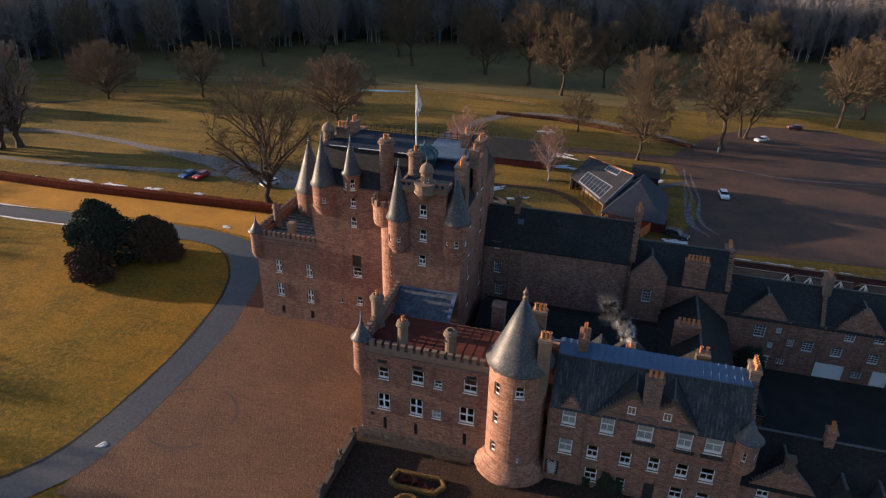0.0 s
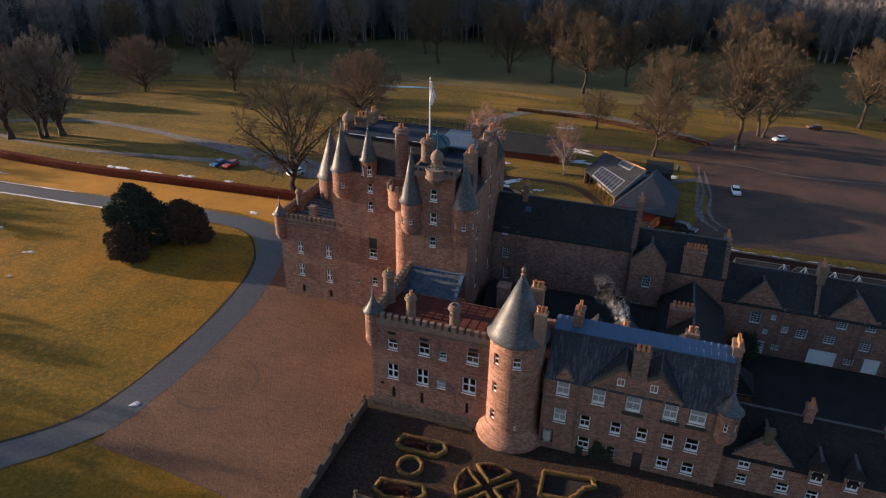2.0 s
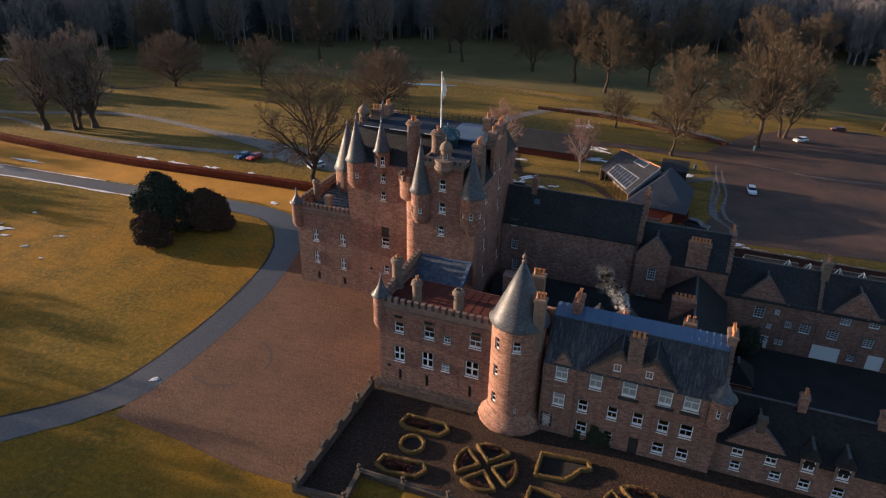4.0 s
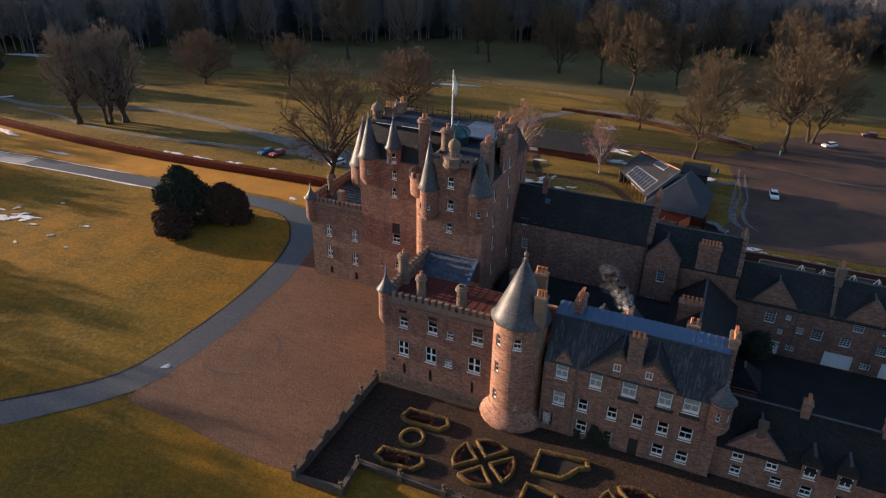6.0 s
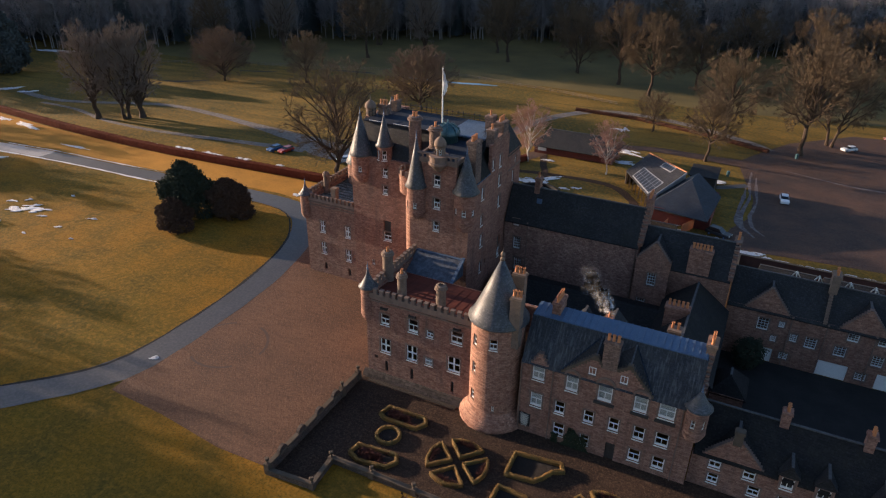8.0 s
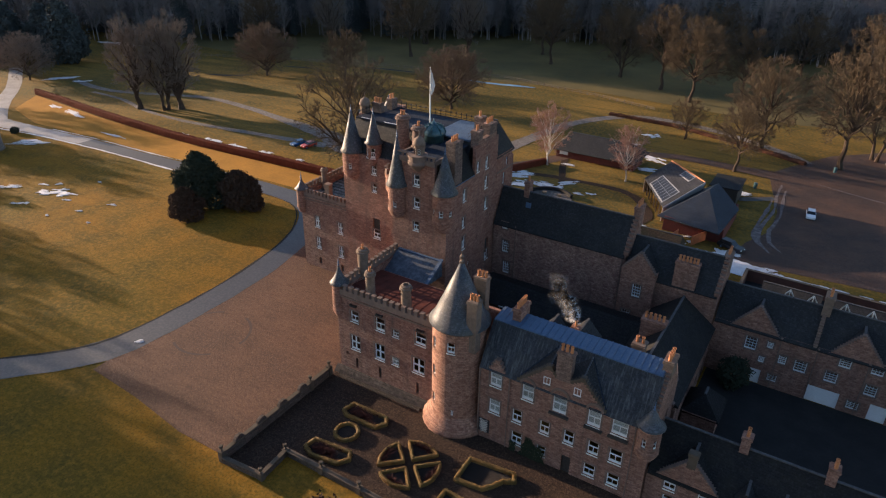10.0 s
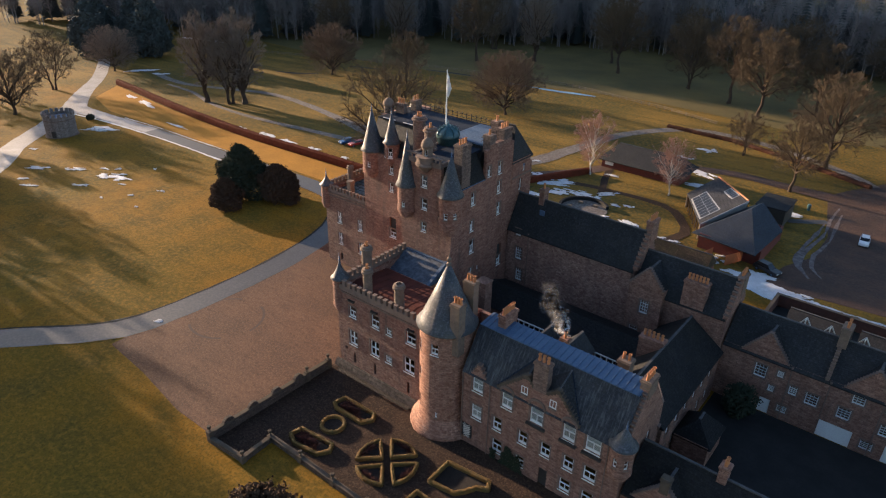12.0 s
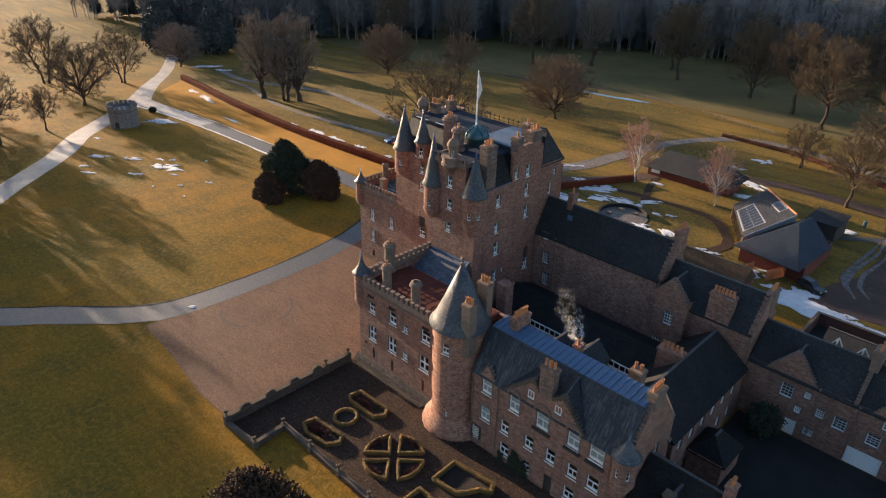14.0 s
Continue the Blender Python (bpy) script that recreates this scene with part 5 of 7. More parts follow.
# ---- service range ----
service = thing("service_range", "long two-storey stone service range with gables and white doors", "service building", (32, 89, 0), "castle")
SX1 = 58.0
swins = [(21.5, 4.9, 1.4, 1.9, "multi", False), (23.8, 5.9, 0.7, 1.0, "multi", False), (23.2, 3.4, 0.7, 1.0, "multi", False), (25.6, 4.1, 0.9, 1.3, "multi", False), (27.8, 3.7, 1.4, 1.7, "multi", False), (31.4, 3.6, 1.4, 1.6, "multi", False),
         (32.4, 7.2 - 0.9, 1.3, 1.5, "multi", False), (35.9, 6.6, 1.3, 1.6, "multi", False), (35.9, 3.4, 1.3, 1.6, "multi", False), (34.6, 0.7, 1.3, 1.2, "multi", False), (25.0, 1.0, 1.1, 1.1, "multi", False),
         (41, 3.6, 1.4, 1.6, "multi", False), (46, 3.6, 1.4, 1.6, "multi", False), (50, 3.6, 1.4, 1.6, "multi", False)]
wall(service, "S", 86.3, 16.4, SX1, 0, 7.6 + 0.6, M_BROWN, swins, [(22.9, 0, 1.3, 2.2), (31.1, 0, 3.7, 2.4), (37.4, 0, 2.0, 2.4)])
for a, b, h in ((22.25, 23.55, 2.2), (29.25, 32.95, 2.4), (36.4, 38.4, 2.4)):
    d = part("door", boxes((a, b, 86.42, 86.52, 0, h)), M_WHITE, service, "white painted door")
    for k in range(int((b - a) / 0.62)):
        part("door_board", boxes((a + 0.05 + k * 0.62, a + 0.6 + k * 0.62, 86.4, 86.42, 0.05, h - 0.08)), M_WHITE, d)
wall(service, "N", 92.6, 16.4, SX1, 0, 8.2, M_BROWN)
wall(service, "E", SX1, 86.3, 92.6, 0, 8.2, M_BROWN)
pitched(service, "x", 16.5, SX1, 86.3, 92.6, 8.0, 12.2, M_SLATE, 0.25, 89.5)
for xc in (21.6, 33.4, 46.5):
    crow_gable(service, "S", 86.2, xc - 3.1, xc + 3.1, 7.6, 11.5, M_BROWN, 13, 0.5)
    pitched(service, "y", 86.5, 89.6, xc - 2.95, xc + 2.95, 7.6, 11.3, M_SLATE, 0.05)
crow_gable(service, "E", 28.9, 86.1, 92.8, 8.1, 12.7, M_LICHEN, 15, 0.4)
for xc in (28.8, 41.5):
    chimney(service, xc, 89.5, 1.0, 1.9, 11.5, 14.2, 2, M_LICHEN)
for x in (24.9, 29.2, 34.9, 41):
    pipe(service, x, 86.18, 0, 8.1)

# ---- middle range ----
middle = thing("middle_range", "stone wing with a dark hipped slate roof and tall stack", "castle wing", (13, 77, 0), "castle")
wall(middle, "E", 16.6, 66.6, 85.4, 0, 7.0, M_BROWN, [(69 + 2.7 * i, 4.4, 1.1, 1.7, "multi", False) for i in range(6)] + [(69 + 2.7 * i, 1.0, 1.1, 1.7, "multi", False) for i in range(6)])
wall(middle, "W", 8.6, 66.6, 85.4, 0, 7.0, M_BROWN)
wall(middle, "N", 85.4, 8.6, 16.6, 0, 7.0, M_BROWN)
pitched(middle, "y", 66.6, 85.5, 8.2, 16.7, 7.0, 10.7, M_DARKSLATE, 0.25, 12.3, hip1=0.7)
chimney(middle, 10.8, 76.0, 3.0, 1.3, 7.5, 11.5, 5, M_BROWN)
part("link_wall", boxes((9.5, 15.9, 66.0, 66.55, 0, 7.2)), M_BROWN, middle)
crow_gable(middle, "S", 66.05, 8.7, 16.5, 7.2, 11.0, M_BROWN, 12, 0.5)
porch = thing("court_lodge", "low dark stone outbuilding with hipped slate roof", "outbuilding", (19, 74, 0), "castle")
wall(porch, "S", 71.4, 16.8, 20.8, 0, 3.1, M_BROWN)
wall(porch, "E", 20.8, 71.4, 76.6, 0, 3.1, M_BROWN)
wall(porch, "N", 76.6, 16.8, 20.8, 0, 3.1, M_BROWN)
pitched(porch, "y", 71.4, 76.6, 16.8, 20.8, 3.1, 5.0, M_DARKSLATE, 0.3, None, hip0=1.8, hip1=1.8)

# ---- south-east range ----
lower = thing("lower_range", "low two-storey stone range with dormers and a gable", "service building", (31, 61, 0), "castle")
LX1 = 56.0
wall(lower, "S", 58.0, 16.4, LX1, 0, 4.6, M_BROWN,
     [(19.0, 0.9, 1.1, 1.3, "sash", False), (23.2, 0.9, 1.2, 1.3, "sash", False), (26.2, 0.7, 1.2, 1.4, "sash", False), (29.6, 0.7, 1.2, 1.4, "sash", False), (18.9, 3.0, 1.2, 1.5, "sash", False), (22.4, 2.9, 1.2, 1.5, "sash", False), (35, 0.8, 1.2, 1.4, "sash", False), (40, 0.8, 1.2, 1.4, "sash", False)])
wall(lower, "N", 66.0, 16.9, LX1, 0, 4.6, M_BROWN)
wall(lower, "E", LX1, 58.0, 66.0, 0, 4.6, M_BROWN)
pitched(lower, "x", 16.5, LX1, 58.0, 66.0, 4.6, 8.6, M_DARKSLATE, 0.25)
crow_gable(lower, "S", 57.95, 17.4, 23.6, 4.5, 7.9, M_BROWN, 13, 0.5)
pitched(lower, "y", 58.3, 61.5, 17.5, 23.5, 4.6, 7.7, M_DARKSLATE, 0.05)
chimney(lower, 20.5, 58.26, 0.9, 0.76, 7.0, 8.9, 0, M_OLDCOPE)
for xc in (26.0, 29.4, 34.5, 39.5):
    dm = part("dormer", boxes((xc - 0.88, xc + 0.88, 58.02, 59.6, 4.65, 5.3)), M_BROWN, lower, "stone dormer")
    wall(dm, "S", 57.7, xc - 0.9, xc + 0.9, 3.2, 5.35, M_BROWN, [(xc, 3.5, 1.2, 1.55, "sash", False)], (), 0.2, "front")
    # Dark sheet behind the glass draws the shade of the room.
    part("shade", boxes((xc - 0.7, xc + 0.7, 57.975, 57.99, 3.4, 5.2)), M_DARK, dm, "dark sheet painted as the unlit room behind")
    pitched(dm, "y", 57.66, 61.2, xc - 0.95, xc + 0.95, 5.3, 6.5, M_SLATE, 0.1)
chimney(lower, 24.6, 62.0, 0.9, 1.0, 7.5, 10.4, 2, M_BROWN)
chimney(lower, 32.5, 62.0, 0.9, 1.0, 7.5, 10.4, 2, M_BROWN)


# ---- trees ----
def tube(verts, faces, p, q, r0, r1, n):
    d = (q - p).normalized()
    a = d.orthogonal().normalized()
    b = d.cross(a)
    k = len(verts)
    for c, r in ((p, r0), (q, r1)):
        for i in range(n):
            t = math.tau * i / n
            verts.append(c + (a * math.cos(t) + b * math.sin(t)) * r)
    for i in range(n):
        j = (i + 1) % n
        faces.append((k + i, k + j, k + n + j, k + n + i))


def bare_tree_meshes(seed, high, wide, base=0.25, fork=0.2, limbs=13, stems=1, stout=1.0, twig_mat=None, bark=None, boughs=8, twigs=7, droop=0.0):
    """Trunk and crown of a leafless tree whose limbs fan out from the fork to fill a rounded crown."""
    rng = random.Random(seed)
    tv, tf, cv, cf = [], [], [], []
    rx, rz, cz = wide / 2, high * (1 - base) / 2, high * (1 + base) / 2

    def sliver(p, q, r):
        w = (q - p).cross(Vector((rng.gauss(0, 1), rng.gauss(0, 1), rng.gauss(0, 1)))).normalized() * r
        b = len(cv)
        cv.extend([p - w, p + w, q])
        cf.append((b, b + 1, b + 2))

    def arm(p, q, r, level, n):
        """A bent branch from p to q that sags or lifts and carries the next order."""
        d = q - p
        length = d.length
        mid = p.lerp(q, 0.5) + Vector((rng.gauss(0, 0.06), rng.gauss(0, 0.06), 0.10 - 0.2 * droop)) * length
        if level == 1:
            mid = p.lerp(q, 0.45) + Vector((d.x * -0.12, d.y * -0.12, abs(d.z) * 0.06)) + Vector((rng.gauss(0, 0.05), rng.gauss(0, 0.05), 0)) * length
        pts, last = [], p
        for i in range(1, n + 1):
            f = i / n
            c = p * (1 - f) ** 2 + mid * (2 * f * (1 - f)) + q * f * f
            if i < n:
                c += Vector((rng.gauss(0, 1), rng.gauss(0, 1), rng.gauss(0, 0.7))) * length * 0.028
            pts.append((last, c, f))
            last = c
        for a, c, f in pts:
            r0, r1 = r * (1.02 - 0.8 * (f - 1 / n)), r * (1.02 - 0.8 * f)
            if level == 1:
                tube(tv, tf, a, c, r0, r1, 6)
            elif level == 2:
                tube(cv, cf, a, c, r0, r1, 4)
            else:
                sliver(a, c, max(r0, 0.036 if level == 3 else 0.025) * high / 20)
        if level == 4:
            return
        kids = (0, boughs, 9, twigs)[level]
        for k in range(kids):
            f = 0.2 + 0.8 * (k + rng.random()) / kids if level == 1 else rng.uniform(0.15, 1.0)
            a, c, g = pts[min(n - 1, int(f * n))]
            o = a.lerp(c, (f * n) % 1.0)
            way = (c - a).normalized()
            out = (o - Vector((0, 0, cz - 0.35 * rz)))
            out = Vector((out.x / rx, out.y / rx, out.z / rz)).normalized()
            side = way.cross(Vector((rng.gauss(0, 1), rng.gauss(0, 1), rng.gauss(0, 1)))).normalized()
            go = (way * rng.uniform(0.2, 0.7) + side * rng.uniform(0.6, 1.0) + out * 0.45 + Vector((0, 0, 0.18 - 0.5 * droop))).normalized()
            reach = length * (0.0, 0.52, 0.52, 0.62)[level] * rng.uniform(0.6, 1.15) * (1.15 - 0.55 * f)
            e = o + go * reach
            u = Vector((e.x / rx, e.y / rx, (e.z - cz) / rz))
            if u.length > 1.06:
                e = o.lerp(e, 0.55)
            arm(o, e, max(0.02, r * (1.02 - 0.8 * f) * rng.uniform(0.45, 0.65)), level + 1, (0, 0, 3, 2, 1)[level + 1])

    for s in range(stems):
        a = math.tau * (s + 0.2) / stems
        off = Vector((math.cos(a), math.sin(a), 0))
        thick = 0.021 * high * stout / stems ** 0.4
        foot = off * (0.5 if stems > 1 else 0.0) + Vector((0, 0, -0.6))
        lean = off * (rx * 0.34 if stems > 1 else 0.3)
        last, path = foot, []
        top_z = high * (0.78 if fork > 0.12 else 0.62)
        for i in range(1, 9):
            f = i / 8
            c = foot + lean * f + Vector((rng.gauss(0, 0.012) * high, rng.gauss(0, 0.012) * high, top_z * f))
            flare = 1.5 if i == 1 else 1.0
            tube(tv, tf, last, c, thick * flare * (1.05 - 0.85 * (f - 0.125)), thick * (1.05 - 0.85 * f), 8)
            path.append((last, c))
            last = c
        m = max(5, limbs // stems)
        turn = rng.random() * 6
        for k in range(m):
            g = (k + 0.5) / m
            polar = math.acos(1 - 1.28 * g)
            az = turn + k * 2.39996 + rng.gauss(0, 0.2)
            if stems > 1:
                az = a + (k * 2.39996 % math.tau - math.pi) * 0.62
            k2 = rng.uniform(0.82, 1.03)
            end = Vector((rx * math.sin(polar) * math.cos(az) * k2, rx * math.sin(polar) * math.sin(az) * k2, cz + rz * math.cos(polar) * k2))
            h = fork + (0.62 - fork) * (1 - g) ** 1.3 * rng.uniform(0.6, 1.1)
            f = min(0.98, h * high / top_z)
            i = min(7, int(f * 8))
            o = path[i][0].lerp(path[i][1], (f * 8) % 1.0)
            arm(o, end, thick * (1.05 - 0.85 * f) * rng.uniform(0.55, 0.8), 1, 6)
    out = []
    for name, verts, faces, mat in (("trunk", tv, tf, bark or M_BARK), ("crown", cv, cf, twig_mat or M_TWIG)):
        me = bpy.data.meshes.new(name)
        me.from_pydata([tuple(v) for v in verts], [], faces)
        me.materials.append(mat)
        out.append(me)
    return out


def tree(meshes, at, label, category="tree", group="", scale=1.0, turn=0.0, name="bare_tree"):
    x, y = at[:2]
    z = at[2] if len(at) > 2 else ground_z(x, y)
    ob = thing(name, label, category, (0, 0, 0), group)
    part_mesh("trunk", meshes[0], ob)
    part_mesh("crown", meshes[1], ob)
    ob.matrix_basis = Matrix.LocRotScale((x, y, z), Euler((0, 0, turn)), (scale,) * 3)
    return ob


OAK = [bare_tree_meshes(11, 20, 19, 0.15, 0.2, 16, 1, 1.0, None, None, 10, 16), bare_tree_meshes(23, 20, 18, 0.15, 0.16, 16, 2, 1.0, None, None, 10, 16), bare_tree_meshes(5, 20, 16, 0.15, 0.28, 16, 1, 1.0, None, None, 10, 17)]
SPREAD = bare_tree_meshes(17, 22, 20, 0.16, 0.15, 17, 1, 1.0, None, None, 9, 10)
LIME = [bare_tree_meshes(31, 28, 15, 0.1, 0.12, 18, 1, 1.3, M_TWIGGREY, None, 10, 12), bare_tree_meshes(37, 28, 15, 0.1, 0.1, 20, 2, 1.2, M_TWIGGREY, None, 10, 12)]
ROUND = bare_tree_meshes(41, 18, 22, 0.02, 0.1, 26, 1, 1.0, M_TWIGRED, None, 12, 14)
BROAD = bare_tree_meshes(19, 20, 23, 0.1, 0.14, 20, 1, 1.05, None, None, 10, 15)
BIRCH = bare_tree_meshes(53, 12, 8, 0.2, 0.18, 14, 1, 0.6, M_TWIGPALE, M_BIRCH, 9, 13, 0.4)
PALE = [m.copy() for m in ROUND]
PALE[1].materials[0] = M_TWIGGREY
rng = random.Random(4)
park = [
    (LIME[0], -168.5, 131.7, 29), (LIME[1], -160, 135.2, 27), (LIME[0], -156.5, 138.0, 30),
    (ROUND, -172, 191, 20), (OAK[0], -141.5, 201, 19), (ROUND, -84, 184, 20), (OAK[2], -150, 258, 31), (LIME[0], -132, 277, 32), (OAK[2], -91.4, 279, 30),
    (OAK[2], -24, 243, 28), (OAK[2], -38, 257, 30), (OAK[1], -58, 271, 27), (OAK[1], -13.4, 194.6, 12), (OAK[2], 4.0, 173.2, 18), (OAK[0], 6.0, 200.5, 25), (OAK[2], 26, 193, 31), (OAK[1], 33, 208, 27),
    (OAK[2], -10, 262, 24), (OAK[0], 2, 325, 26), (OAK[2], 27, 277, 31), (OAK[2], 64, 234, 27), (OAK[0], 75, 250, 26), (OAK[1], 90, 285, 27), (OAK[2], 48, 300, 28), (OAK[0], 110, 250, 26),
    (OAK[1], -250, 88, 25), (BROAD, -202, 84.5, 21), (OAK[2], -172, 51.5, 21), (OAK[1], -229, 108.5, 21), (OAK[2], -178, 65.5, 13), (OAK[0], -198, 47, 24), (OAK[1], -228, 52, 24), (PALE, -246, 139.5, 18),
    (OAK[2], -215, 20, 24), (OAK[0], -240, 0, 24), (OAK[1], -178, 30, 24),
    # unseen trees west of the view, added for their shadows on the lower lawn
    (SPREAD, -160, 37, 24), (LIME[1], -146, 31, 25), (LIME[1], -138, 27.5, 25), (LIME[0], -141, 26, 25), (SPREAD, -134, 20, 23), (LIME[1], -162, 17, 25), (SPREAD, -127, 11, 23), (LIME[0], -118, 4, 24), (SPREAD, -132, -3, 23), (LIME[1], -172, 24, 25), (LIME[1], -150, 21, 26), (LIME[0], -128, 24, 24),
    (SPREAD, -70.0, 117.0, 28), (OAK[2], -105, 300, 28), (OAK[1], -75, 318, 27), (OAK[0], -30, 315, 28), (LIME[1], -165, 292, 30), (LIME[0], -200, 262, 30), (OAK[2], -222, 240, 27),
]
for k, (kind_, x, y, h) in enumerate(park):
    base = 28 if kind_ in LIME else 18 if kind_ in (ROUND, PALE) else 22 if kind_ is SPREAD else 20
    tree(kind_, (x, y), "bare brown winter tree standing in rough grass", "tree", "park trees", h / base, rng.random() * 6)
tree(BIRCH, (-35.4, 149.2), "bare silver birch with pinkish twigs", "birch", "birches", 1.3, 1.0, "birch_tree")
tree(BIRCH, (-15.9, 148.9), "bare silver birch with pinkish twigs", "birch", "birches", 1.15, 3.0, "birch_tree")


def leaf_clump(seed, blobs, count, size):
    """Leaf sprays scattered over the skin of several overlapping lobes (x, y, z, rx, ry, rz)."""
    r = random.Random(seed)
    verts, faces = [], []
    for bx, by, bz, ax, ay, az in blobs:
        for _ in range(count):
            u, v = r.uniform(-1, 1), r.random() * math.tau
            s = math.sqrt(1 - u * u)
            w = Vector((s * math.cos(v), s * math.sin(v), u))
            k = r.uniform(0.7, 1.04) + 0.34 * noise.noise(w * 2.3 + Vector((bx, 0, 0))) + 0.22 * noise.noise(w * 6.0 + Vector((0, by, 3)))
            p = Vector((bx + ax * s * math.cos(v) * k, by + ay * s * math.sin(v) * k, bz + az * u * k))
            a = Vector((r.gauss(0, 1), r.gauss(0, 1), r.gauss(0, 1))).normalized() * size * r.uniform(0.6, 1.3)
            b = a.orthogonal().normalized() * size * r.uniform(0.3, 0.6)
            i = len(verts)
            verts += [p - a, p + b, p + a, p - b]
            faces.append((i, i + 1, i + 2, i + 3))
    return verts, faces


def bush(name, at, blobs, count, size, material, label, category, stem=0.3, high=3.0):
    x, y = at
    ob = thing(name, label, category, (x, y, ground_z(x, y)))
    verts, faces = leaf_clump(len(label) + int(abs(x)), blobs, count, size)
    me = bpy.data.meshes.new("crown")
    me.from_pydata([tuple(v) for v in verts], [], faces)
    me.materials.append(material)
    part_mesh("crown", me, ob, "", Matrix.Translation((x, y, ground_z(x, y))))
    bm = bmesh.new()
    lathe(bm, x, y, [(stem * 1.4, ground_z(x, y) - 0.3), (stem, ground_z(x, y) + 0.6), (stem * 0.7, ground_z(x, y) + high)], 9)
    part("trunk", bm, M_BARK, ob)
    return ob


def lobes(seed, n, rx, ry, high):
    """Overlapping boughs that fill a rough dome: larger low down, smaller and ragged above."""
    r = random.Random(seed)
    out = [(0, 0, high * 0.45, rx * 0.62, ry * 0.62, high * 0.45)]
    for k in range(n):
        f = (k + 0.5) / n
        a = k * 2.4 + r.gauss(0, 0.3)
        reach = (1 - f ** 1.6) * r.uniform(0.5, 0.72)
        s = (0.44 - 0.2 * f) * r.uniform(0.8, 1.2)
        out.append((rx * reach * math.cos(a), ry * reach * math.sin(a), high * (0.18 + 0.68 * f), rx * s, ry * s, high * s * 0.62))
    return out


bush("yew_tree", (-86.2, 86.6), lobes(3, 16, 6.6, 6.0, 11.4), 2400, 0.25, M_YEW, "dark green spreading yew on the lawn", "yew", 0.6, 6)
bush("shrub", (-84.0, 80.4), lobes(5, 11, 4.8, 4.2, 6.0), 2000, 0.22, M_COPPERLEAF, "low dark bronze evergreen shrub on the lawn", "shrub", 0.4, 3)
bush("shrub", (-78.0, 89.6), lobes(7, 14, 6.2, 5.4, 8.0), 2200, 0.22, M_COPPERLEAF, "rounded dark bronze evergreen shrub on the lawn", "shrub", 0.4, 4)
bush("yew_tree", (-3.2, 28.8), lobes(9, 18, 8.0, 6.4, 15.4), 3600, 0.2, M_COPPERLEAF, "tall brownish evergreen tree below the terrace", "tree", 0.5, 8)
bush("shrub", (20.6, 83.6), [(0, 0, 2.3, 1.9, 1.7, 2.3)], 3500, 0.18, M_YEW, "round dark evergreen shrub by the service yard", "shrub", 0.2, 2)


def conifer_mesh(seed, high, wide):
    r = random.Random(seed)
    verts, faces = [], []
    for k in range(26):
        z = high * (0.1 + 0.9 * k / 26)
        rad = wide * (1 - k / 26) ** 0.8 + 0.2
        n = 9
        for i in range(n):
            a = math.tau * (i + r.random() * 0.8) / n
            L = rad * r.uniform(0.75, 1.15)
            p = Vector((0, 0, z + 0.25))
            q = Vector((L * math.cos(a), L * math.sin(a), z - L * 0.35))
            side = Vector((-math.sin(a), math.cos(a), 0)) * L * 0.34
            m = p.lerp(q, 0.6)
            b = len(verts)
            verts += [p, m + side, q, m - side]
            faces += [(b, b + 1, b + 2, b + 3)]
    return verts, faces


def wood_tree(seed, high):
    """A cheap leafless tree for far woods."""
    r = random.Random(seed)
    verts, faces = [], []
    tube(verts, faces, Vector((0, 0, -0.5)), Vector((r.gauss(0, 0.6), r.gauss(0, 0.6), high * 0.75)), high * 0.008, high * 0.004, 4)
    for _ in range(150):
        z = high * r.uniform(0.16, 0.84)
        a = r.random() * math.tau
        L = high * r.uniform(0.1, 0.26)
        p = Vector((0, 0, z))
        q = p + Vector((math.cos(a) * L, math.sin(a) * L, L * r.uniform(0.3, 1.1)))
        w = Vector((-math.sin(a), math.cos(a), 0)) * high * 0.004
        b = len(verts)
        verts += [p - w, p + w, q]
        faces.append((b, b + 1, b + 2))
        for _ in range(3):
            c = p.lerp(q, r.uniform(0.4, 0.95))
            e = c + Vector((r.gauss(0, 1), r.gauss(0, 1), r.gauss(0.7, 0.7))) * high * 0.06
            b = len(verts)
            verts += [c - w * 0.8, c + w * 0.8, e]
            faces.append((b, b + 1, b + 2))
    return verts, faces


def woods(name, label, protos, spots, material):
    V, F = [], []
    n = 0
    arrays = [(np.array([tuple(v) for v in vs]), fs) for vs, fs in protos]
    r = random.Random(9)
    for x, y, s in spots:
        a, fs = arrays[r.randrange(len(arrays))]
        t = r.random() * math.tau
        c, d = math.cos(t) * s, math.sin(t) * s
        z = ground_z(x, y)
        V.append(np.stack([a[:, 0] * c - a[:, 1] * d + x, a[:, 0] * d + a[:, 1] * c + y, a[:, 2] * s + z], 1))
        F += [tuple(i + n for i in f) for f in fs]
        n += len(a)
    me = bpy.data.meshes.new(name)
    me.from_pydata(np.concatenate(V).tolist(), [], F)
    me.materials.append(material)
    return tagged(new(name, me), label, "woodland", kind="stuff")


def wood_line(x):
    """The near edge of the woods, as y over x."""
    pts = [(-420, 150), (-285, 208), (-198, 284), (-119, 336), (22, 356), (160, 362)]
    for (x0, y0), (x1, y1) in zip(pts, pts[1:]):
        if x0 <= x <= x1:
            return y0 + (y1 - y0) * (x - x0) / (x1 - x0)
    return 380


